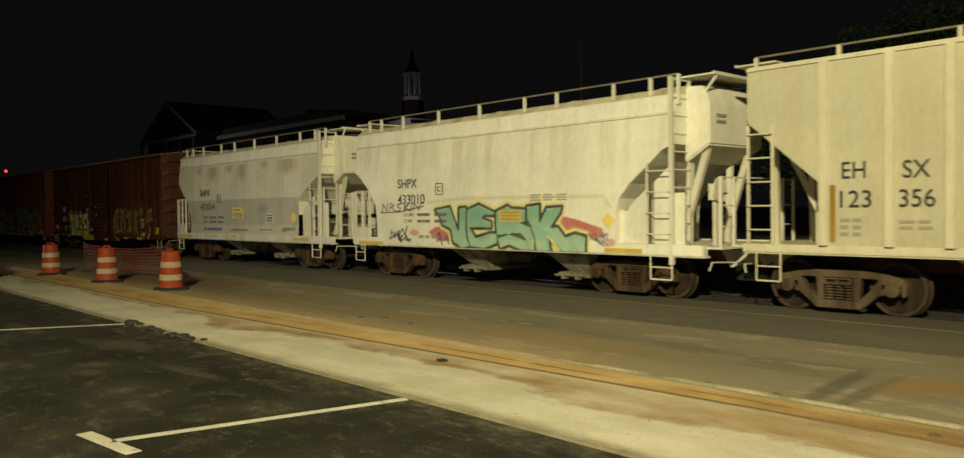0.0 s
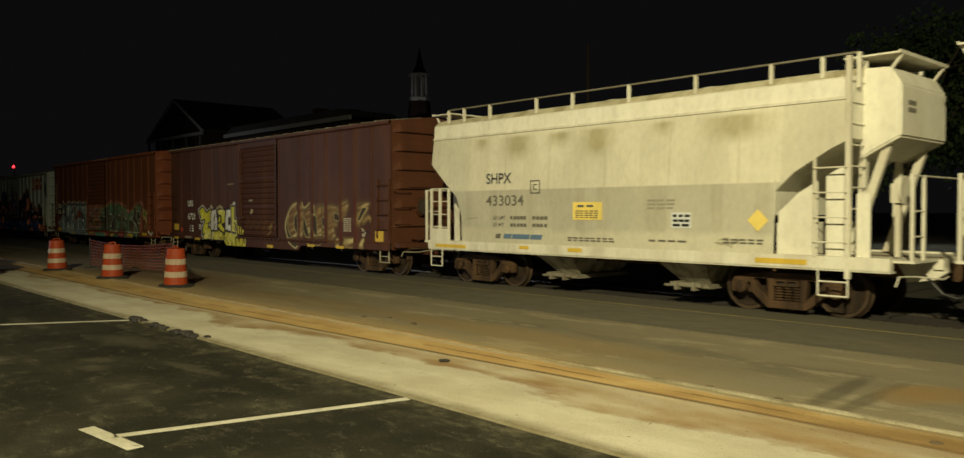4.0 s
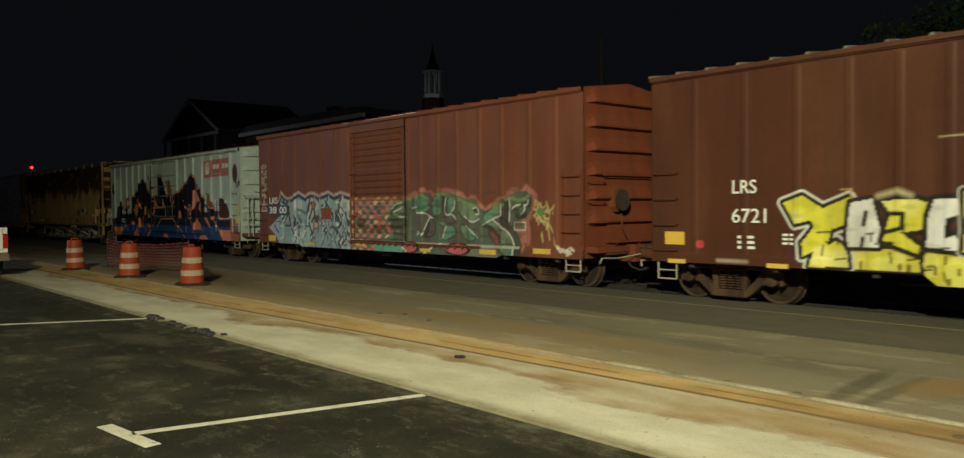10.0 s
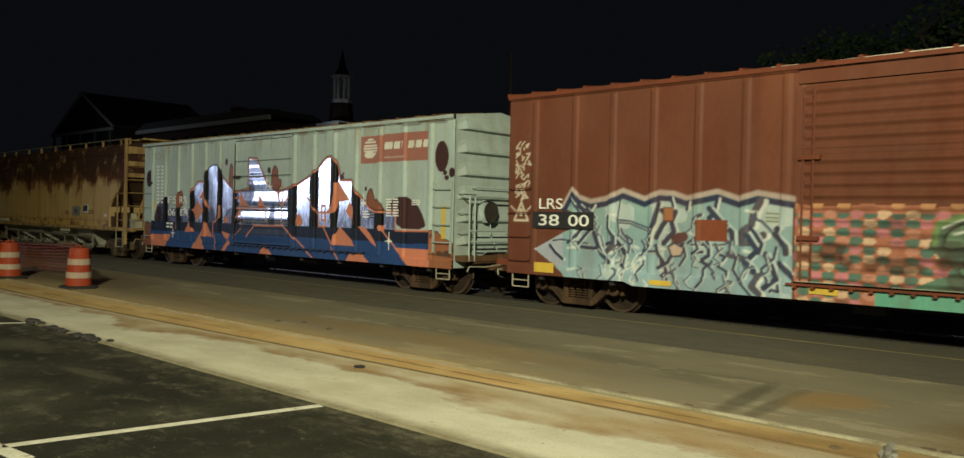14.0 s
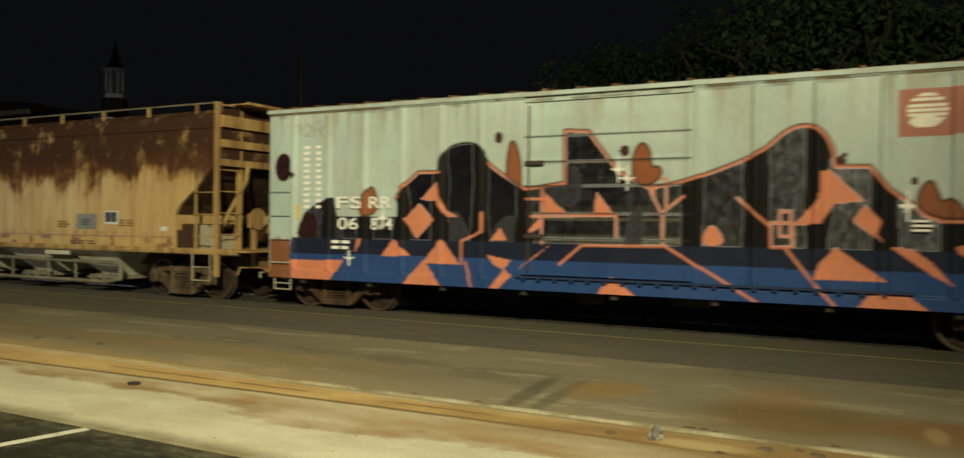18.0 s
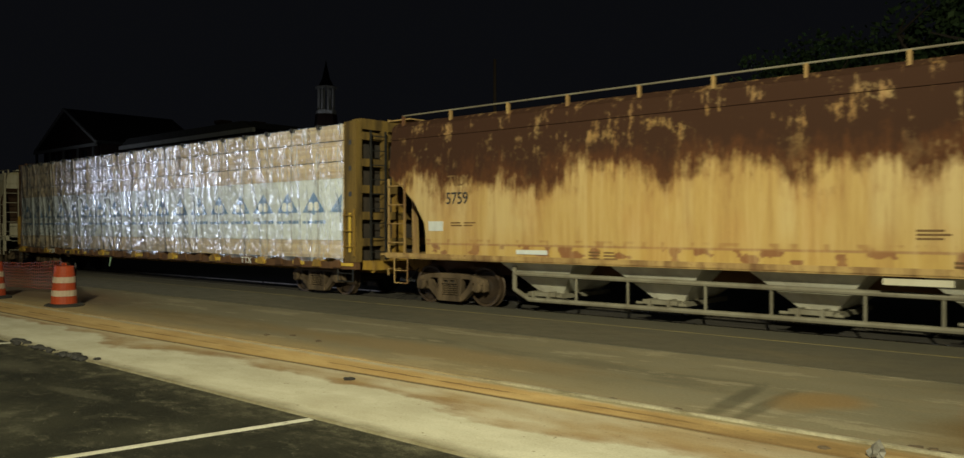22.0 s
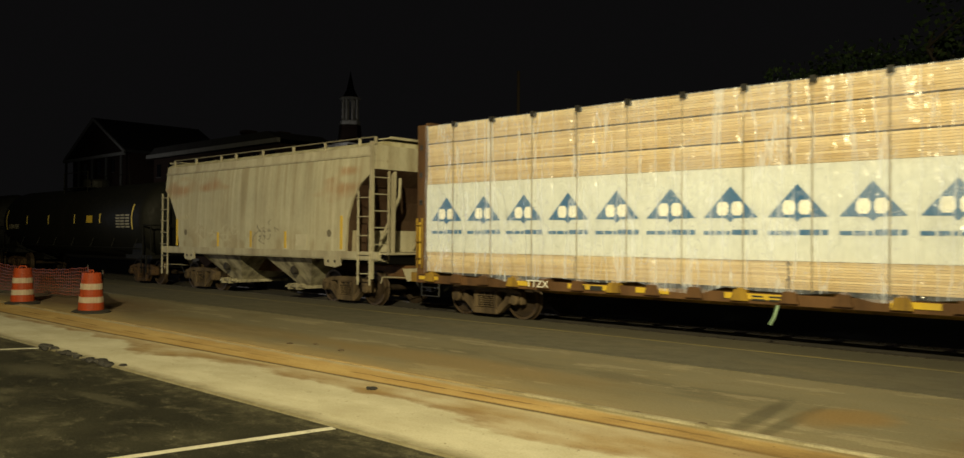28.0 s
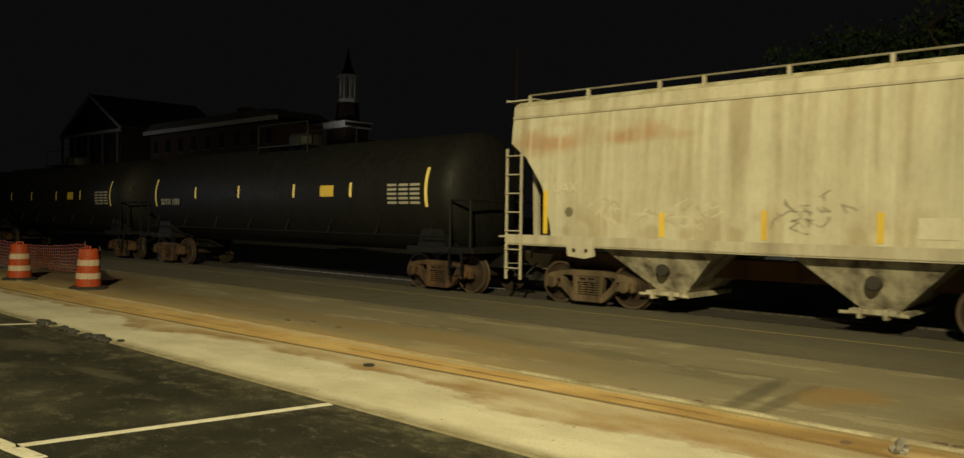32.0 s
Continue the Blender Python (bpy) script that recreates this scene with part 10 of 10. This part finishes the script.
DRUMS = [(-19.85, 7.82), (-23.5, 7.5), (-27.9, 7.25)]
for i, (x, y) in enumerate(DRUMS):
    traffic_drum((x, y, 0.0), 40 * i)

net = thing("safety_net", "sagging orange plastic safety net hung beyond the drums", "safety net", "", (0, 0, 0))
for (ax, ay), (bx, by) in (((-19.9, 8.1), (-23.6, 9.2)), ((-23.6, 9.2), (-28.5, 8.4))):
    bm = bmesh.new()
    n = 46
    for j in range(9):
        z0 = 0.12 + 0.1 * j
        pts = [(ax + (bx - ax) * i / n, ay + (by - ay) * i / n + 0.03 * math.sin(i * 0.9 + j), z0 - 0.12 * math.sin(math.pi * i / n) * (j / 8) + 0.012 * math.sin(i * 1.7 + j)) for i in range(n + 1)]
        for p, q in zip(pts, pts[1:]):
            rod(bm, p, q, 0.009, 3)
    for i in range(n + 1):
        x, y = ax + (bx - ax) * i / n, ay + (by - ay) * i / n
        rod(bm, (x, y, 0.1), (x, y, 0.92 - 0.12 * math.sin(math.pi * i / n)), 0.008, 3)
    part("net_panel", bm, M["net"], net)
for x, y in ((-19.9, 8.1), (-23.6, 9.2), (-28.5, 8.4)):
    bm = bmesh.new()
    rod(bm, (x, y, 0), (x, y, 1.0), 0.02, 8)
    box(bm, x - 0.15, x + 0.15, y - 0.15, y + 0.15, 0, 0.03)
    part("net_post", bm, M["rubber"], net)


def lump(name, x, y, r, mat, label, category, z=0.02, flat=0.5, rough=0.5):
    bm = bmesh.new()
    bmesh.ops.create_icosphere(bm, subdivisions=2, radius=r)
    for v in bm.verts:
        k = 1 + rough * noise.noise(v.co * (2.2 / r) + Vector((x, y, 0)))
        v.co *= k
        v.co.z *= flat
    for v in bm.verts:
        v.co += Vector((x, y, z + r * flat * 0.55))
    return solid(name, bm, mat, label, category)


lump("stone", -7.58, 6.25, 0.07, M["rubber"], "small dark stone on the pavement", "stone", 0.022, 0.35)
lump("stone", -1.89, 6.95, 0.06, M["stone"], "small broken jagged grey stone beside the kerb", "stone", 0.02, 1.1, 1.3)
random.seed(5)
for i in range(34):
    t = i / 33
    lump("asphalt_crumb", -14.3 + 3.0 * t + random.uniform(-0.1, 0.1), 4.85 + 0.03 * math.sin(i) + random.uniform(-0.07, 0.05), random.uniform(0.025, 0.085), M["rubber"], "loose dark asphalt crumb at the pavement's edge", "rubble", 0.01, 0.5)
for x, y in ((-11.9, 8.0), (-11.5, 8.25), (-10.6, 8.1), (-4.65, 7.42), (-3.9, 7.45), (-3.2, 7.4), (-0.5, 7.5), (-1.72, 7.46), (-1.6, 7.52), (-1.5, 7.44), (-1.0, 7.1), (-0.75, 7.2), (-0.6, 7.12), (-1.3, 6.75), (-2.3, 6.95)):
    lump("clod", x, y, random.uniform(0.04, 0.07), M["clod"], "dry clod of earth on the road's edge", "clod", 0.0, 0.3)

# ---------------------------------------------------------------- parked pickup


def pickup(x, y):
    """Parked along the street with its tail towards the viewer; x the tail, y the near side's far edge."""
    ob = thing("pickup_truck", "white pickup truck parked with its tailgate up", "pickup truck", "", (x, y, 0))
    W = 0.95
    bm = bmesh.new()
    prism(bm, [(-5.4, 0.55), (-5.4, 1.05), (-3.9, 1.15), (-3.3, 1.85), (-1.95, 1.88), (-1.75, 1.42), (-0.03, 1.42), (-0.03, 0.72), (-0.6, 0.6)], -W, W)
    part("body", bm, M["car_white"], ob)
    bm = bmesh.new()
    box(bm, -0.03, 0.03, -W + 0.13, W - 0.13, 0.8, 1.42)
    box(bm, 0.03, 0.045, -W + 0.25, W - 0.25, 0.92, 1.3)
    part("tailgate", bm, M["car_white"], ob)
    bm = bmesh.new()
    box(bm, 0.0, 0.16, -W, W, 0.5, 0.7)
    part("rear_bumper", bm, M["chrome"], ob)
    for s in (-1, 1):
        bm = bmesh.new()
        box(bm, -0.02, 0.035, s * (W - 0.13) if s > 0 else -W, W if s > 0 else -(W - 0.13), 0.85, 1.25)
        part("tail_light", bm, M["tail_red"], ob)
        bm = bmesh.new()
        prism(bm, [(-3.75, 1.2), (-3.25, 1.75), (-2.1, 1.78), (-2.0, 1.2)], s * W - 0.01 if s > 0 else -W - 0.006, s * W + 0.006 if s > 0 else -W + 0.01)
        part("side_window", bm, M["glass"], ob)
        for wx in (-1.1, -4.5):
            bm = bmesh.new()
            lathe(bm, [(0.2, s * (W - 0.22)), (0.37, s * (W - 0.22)), (0.37, s * (W + 0.01)), (0.2, s * (W + 0.01))], 20, "y", (wx, 0, 0.37))
            wl = part("wheel", bm, M["rubber"], ob)
            bm = bmesh.new()
            lathe(bm, [(0.0, s * (W - 0.02)), (0.2, s * (W - 0.01)), (0.21, s * (W - 0.1))], 14, "y", (wx, 0, 0.37))
            part("rim", bm, M["chrome"], wl)
    bm = bmesh.new()
    box(bm, -1.83, -1.8, -0.7, 0.7, 1.45, 1.82)
    part("rear_window", bm, M["glass"], ob)
    bm = bmesh.new()
    box(bm, 0.161, 0.166, -0.16, 0.16, 0.53, 0.66)
    part("plain_plate", bm, M["textg"], ob)


pickup(-26.0, 4.05)

# ---------------------------------------------------------------- lamp standards out of view


def street_lamp(at, reach):
    ob = thing("street_lamp", "tall steel street lamp with a glowing head", "street lamp", "street lamps", (at[0], at[1] - reach, 0))
    bm = bmesh.new()
    rod(bm, (0, 0, 0), (0, 0, at[2] + 0.35), 0.1, 12, 0.06)
    rod(bm, (0, 0, at[2] + 0.3), (0, reach - 0.2, at[2] + 0.5), 0.04, 8)
    part("pole", bm, M["galv"], ob)
    bm = bmesh.new()
    box(bm, -0.15, 0.15, reach - 0.3, reach + 0.35, at[2] + 0.42, at[2] + 0.56)
    part("lamp_head", bm, M["galv"], ob)


street_lamp(STREET, 1.2)
wl = thing("wall_lamp", "low lamp on a post beside the street", "street lamp", "", (FAR[0], FAR[1] - 0.6, 0))
bm = bmesh.new()
rod(bm, (0, 0, 0), (0, 0, FAR[2] + 0.4), 0.07, 10)
rod(bm, (0, 0, FAR[2] + 0.35), (0, 0.5, FAR[2] + 0.45), 0.03, 8)
part("pole", bm, M["galv"], wl)
bm = bmesh.new()
box(bm, -0.12, 0.12, 0.35, 0.75, FAR[2] + 0.52, FAR[2] + 0.62)
part("lamp_head", bm, M["galv"], wl)

# ---------------------------------------------------------------- what lies beyond the track


def polar(az, y):
    return -y * math.tan(radians(az))


def height(az, el, y):
    return 1.85 + y / math.cos(radians(az)) * math.tan(radians(el))


def gabled_house():
    y = 46.0
    x0, x1 = polar(69.6, y), polar(66.4, y)
    zt, ze = height(68.0, 7.4, y), height(68.0, 5.1, y)
    ob = thing("house", "dark gabled house with a pale pediment, unlit", "house", "", ((x0 + x1) / 2, y, 0))
    h = (x1 - x0) / 2
    bm = bmesh.new()
    prism(bm, [(-h, 0), (h, 0), (h, ze), (0, zt - 0.4), (-h, ze)], 0, 14)
    part("wall", bm, M["wall_dark"], ob)
    bm = bmesh.new()
    for s in (-1, 1):
        prism(bm, [(s * (h + 0.8), ze - 0.35), (s * (h + 0.8), ze), (0, zt), (0, zt - 0.4)], -0.8, 14.5)
    part("roof", bm, M["shingle"], ob)
    bm = bmesh.new()
    for s in (-1, 1):
        prism(bm, [(s * (h + 0.9), ze - 0.5), (s * (h + 0.9), ze - 0.1), (0, zt + 0.05), (0, zt - 0.35)], -1.0, -0.82)
    box(bm, -h - 0.9, h + 0.9, -1.1, -0.82, ze - 0.7, ze - 0.3)
    part("cornice", bm, M["trim_mid"], ob)
    for x in (-0.5 * h, 0.0, 0.5 * h):
        for z in (2.0, ze - 2.6):
            bm = bmesh.new()
            box(bm, x - 0.45, x + 0.45, -0.06, 0.05, z, z + 1.6)
            w = part("window", bm, M["glass"], ob)
            bm = bmesh.new()
            box(bm, x - 0.55, x + 0.55, -0.12, -0.02, z - 0.12, z - 0.02)
            part("sill", bm, M["trim_dull"], w)
    for x in (-h, -h / 2, 0, h / 2, h):
        bm = bmesh.new()
        rod(bm, (x, -0.95, 0), (x, -0.95, ze - 0.7), 0.18, 10)
        part("column", bm, M["trim_dull"], ob)


def flat_building():
    y = 46.0
    x0, x1 = polar(65.0, y), polar(56.6, y)
    z0 = height(65, 5.3, y)
    ob = thing("brick_building", "dark low brick building with a pale eave and chimneys", "building", "", ((x0 + x1) / 2, y, 0))
    h = (x1 - x0) / 2
    bm = bmesh.new()
    box(bm, -h + 0.6, h - 0.6, 0, 5.5, 0, z0 - 0.8)
    part("wall", bm, M["wall_dark"], ob)
    bm = bmesh.new()
    prism(bm, [(-h, z0 - 0.4), (h, z0 - 0.4), (h - 2, z0 + 0.5), (-h + 2, z0 + 0.5)], -0.6, 6.1)
    part("roof", bm, M["shingle"], ob)
    bm = bmesh.new()
    box(bm, -h, h, -0.75, -0.4, z0 - 0.75, z0 - 0.3)
    part("eave_board", bm, M["trim_mid"], ob)
    for i in range(9):
        x = -h + 2 + i * (2 * h - 4) / 8
        for z in (1.4, z0 - 3.0):
            bm = bmesh.new()
            box(bm, x - 0.5, x + 0.5, -0.05, 0.06, z, z + 1.5)
            w = part("window", bm, M["glass"], ob)
            bm = bmesh.new()
            box(bm, x - 0.6, x + 0.6, -0.12, -0.01, z - 0.14, z - 0.03)
            part("sill", bm, M["trim_dull"], w)
    for az in (60.8, 58.7):
        x = polar(az, y) - (x0 + x1) / 2
        bm = bmesh.new()
        box(bm, x - 0.6, x + 0.6, 3, 4.2, z0 - 0.5, height(az, 7.0, y))
        box(bm, x - 0.7, x + 0.7, 2.9, 4.3, height(az, 7.0, y), height(az, 7.2, y))
        part("chimney", bm, M["wall_dark"], ob)


def church():
    y = 90.0
    x = polar(52.1, y)
    ob = thing("church", "dark church with a pale open cupola and lit cornice", "church", "", (x, y, 0))
    zc0, zc1 = height(52, 8.0, y), height(52, 9.6, y)
    zb0, zb1 = height(52, 5.9, y), height(52, 6.35, y)
    bm = bmesh.new()
    box(bm, -2.6, 2.6, -2.6, 2.6, 0, zb0)
    part("tower", bm, M["wall_dark"], ob)
    bm = bmesh.new()
    box(bm, -3.0, 3.0, -3.0, 3.0, zb0, zb0 + 0.28)
    box(bm, -3.2, 3.2, -3.2, 3.2, zb1 - 0.2, zb1)
    for i in range(15):
        box(bm, -3.05 + i * 0.42, -2.85 + i * 0.42, -3.12, -2.9, zb0 + 0.28, zb1 - 0.2)
    part("cornice", bm, M["trim"], ob)
    bm = bmesh.new()
    box(bm, -2.9, 2.9, -2.9, 2.9, zb0 + 0.28, zb1 - 0.2)
    lathe(bm, [(2.2, zb1), (1.9, zc0 - 0.8)], 8)
    part("drum", bm, M["wall_dark"], ob)
    bm = bmesh.new()
    lathe(bm, [(1.7, zc0 - 0.8), (1.8, zc0 - 0.7), (1.8, zc0 - 0.1), (1.6, zc0)], 8)
    part("cupola_base", bm, M["trim"], ob)
    for k in range(8):
        a = k * math.pi / 4 + 0.39
        bm = bmesh.new()
        rod(bm, (1.35 * math.cos(a), 1.35 * math.sin(a), zc0), (1.35 * math.cos(a), 1.35 * math.sin(a), zc1 - 0.4), 0.2, 8)
        part("cupola_column", bm, M["trim"], ob)
    bm = bmesh.new()
    lathe(bm, [(1.9, zc1 - 0.4), (2.0, zc1 - 0.1), (1.7, zc1)], 8)
    part("cupola_cornice", bm, M["trim"], ob)
    bm = bmesh.new()
    lathe(bm, [(1.4, zc1), (0.7, zc1 + 1.4), (0.18, zc1 + 3.8), (0.0, zc1 + 4.8)], 8)
    part("spire", bm, M["slate"], ob)
    bm = bmesh.new()
    prism(bm, [(-7, 0), (7, 0), (7, zb0 - 7), (0, zb0 - 1.5), (-7, zb0 - 7)], 2.6, 30)
    part("nave", bm, M["wall_dark"], ob)


def utility_pole(az, y, el):
    ob = thing("utility_pole", "tall slim dark wooden utility pole", "utility pole", "", (polar(az, y), y, 0))
    z = height(az, el, y)
    bm = bmesh.new()
    rod(bm, (0, 0, 0), (0, 0, z), 0.14, 10, 0.1)
    part("pole", bm, M["pole"], ob)


def tree(x, y, h, spread, seed, label, clumps=420, leaves=18):
    random.seed(seed)
    ob = thing("tree", label, "tree", "trees beyond the track", (x, y, 0))
    bm = bmesh.new()
    rod(bm, (0, 0, 0), (0.15, 0.1, h * 0.35), h * 0.03, 9, h * 0.022)
    tips = []
    for k in range(9):
        a, e = random.uniform(0, 6.28), random.uniform(0.5, 1.2)
        p = Vector((0.15, 0.1, h * random.uniform(0.25, 0.4)))
        d = Vector((math.cos(a) * math.cos(e), math.sin(a) * math.cos(e), math.sin(e)))
        q = p + d * h * random.uniform(0.25, 0.45)
        rod(bm, p, q, h * 0.013, 6, h * 0.006)
        tips.append(q)
        for j in range(3):
            r = q + Vector((random.uniform(-1, 1), random.uniform(-1, 1), random.uniform(-0.2, 1))) * h * 0.14
            rod(bm, q, r, h * 0.006, 5, h * 0.002)
            tips.append(r)
    part("trunk", bm, M["bark"], ob)
    vs, fs = [], []
    for c in range(clumps):
        t = random.choice(tips)
        a = random.uniform(0, 6.28)
        rr = spread * random.random() ** 0.5
        ctr = Vector((math.cos(a) * rr * 0.75, math.sin(a) * rr * 0.75, h * random.uniform(0.14, 0.98)))
        k = max(0.0, (ctr.z / h - 0.3) / 0.7)
        ctr.x *= 1.0 - 0.55 * k * k
        ctr.y *= 1.0 - 0.55 * k * k
        ctr = ctr * 0.6 + t * 0.4
        rad = h * random.uniform(0.03, 0.075)
        for _ in range(leaves):
            p = ctr + Vector((random.gauss(0, 1), random.gauss(0, 1), random.gauss(0, 0.7))) * rad * 0.6
            u = Vector((random.uniform(-1, 1), random.uniform(-1, 1), random.uniform(-1, 1))).normalized() * h * random.uniform(0.008, 0.016)
            w = u.cross(Vector((random.uniform(-1, 1), random.uniform(-1, 1), random.uniform(-1, 1)))).normalized() * u.length * 0.6
            n = len(vs)
            vs += [p - u, p + w, p + u, p - w]
            fs.append((n, n + 1, n + 2, n + 3))
    me = bpy.data.meshes.new("crown")
    me.from_pydata(vs, [], fs)
    me.materials.append(M["leaf"])
    cr = new("crown", me)
    cr.parent = ob
    tagged(cr, kind="stuff")


gabled_house()
flat_building()
church()
utility_pole(40.3, 42.0, 11.6)
TREE = "dark leafy tree behind the track, faintly lit"
for az, y, el, spread, seed in ((20.0, 42.0, 13.0, 6.2, 3), (15.5, 44.0, 14.0, 7.3, 4), (10.5, 38.0, 16.0, 7.0, 5), (5.5, 28.0, 17.5, 5.4, 6), (0.0, 30.0, 16.5, 5.0, 7), (-6.0, 28.0, 15.0, 4.8, 8), (24.5, 38.0, 9.5, 5.0, 9), (33.0, 60.0, 6.5, 6.0, 10)):
    tree(polar(az, y), y, height(az, el, y), spread, seed, TREE)

# far lamp among the leaves, red signal, lit store front
bm = bmesh.new()
bmesh.ops.create_icosphere(bm, subdivisions=2, radius=0.28)
for v in bm.verts:
    v.co += Vector((polar(20.2, 52), 52, height(20.2, 7.2, 52)))
solid("street_lamp_globe", bm, M["globe"], "bright white street lamp seen through leaves", "street lamp")
bm = bmesh.new()
rod(bm, (polar(20.2, 52), 52, 0), (polar(20.2, 52), 52, height(20.2, 7.0, 52)), 0.1, 8)
solid("lamp_post", bm, M["galv"], "thin steel lamp post behind the trees", "lamp post")
bm = bmesh.new()
bmesh.ops.create_icosphere(bm, subdivisions=2, radius=0.15)
for v in bm.verts:
    v.co += Vector((polar(77.7, 24), 24, height(77.7, 2.75, 24)))
solid("signal_light", bm, M["signal"], "small glowing red signal light", "signal light")
bm = bmesh.new()
rod(bm, (polar(77.7, 24), 24.1, 0), (polar(77.7, 24), 24.1, height(77.7, 3.0, 24)), 0.07, 8)
solid("signal_post", bm, M["galv"], "dark post of a red signal light", "signal post")
shop = thing("store", "small dark store with a lit white sign panel", "store", "", (polar(9.5, 44), 44, 0))
bm = bmesh.new()
box(bm, -5, 5, 0, 8, 0, 3.6)
part("wall", bm, M["wall_brick"], shop)
bm = bmesh.new()
box(bm, -5.2, 5.2, -0.2, 8.2, 3.6, 3.9)
part("roof", bm, M["shingle"], shop)
bm = bmesh.new()
box(bm, -1.9, -0.4, -0.12, -0.02, 1.2, 2.7)
part("lit_sign", bm, M["lit"], shop, "glowing white sign panel")
bm = bmesh.new()
box(bm, 1.0, 2.4, -0.1, -0.02, 0.6, 1.9)
part("window", bm, M["lit_dim"], shop, "dim bluish lit window")

# ---------------------------------------------------------------- movement


def motions():
    for car, x0 in CARS:
        walk(car, [(t, pose(x0 + s, TRACK_Y, 0)) for t, s in SPEED])
    turn, r = 1.25, 0.458
    total = SPEED[-1][1] / r
    n = int(total / turn) + 1
    knots = []
    for i in range(n + 1):
        s = SPEED[-1][1] * i / n
        for (a, sa), (b, sb) in zip(SPEED, SPEED[1:]):
            if s <= sb + 1e-6:
                knots.append((a + (b - a) * (s - sa) / (sb - sa), s / r))
                break
    for w, x, ph in WHEELS:
        walk(w, [(t, pose(x, 0, 0.462, 0, math.degrees(k + ph), 0)) for t, k in knots])


motions()
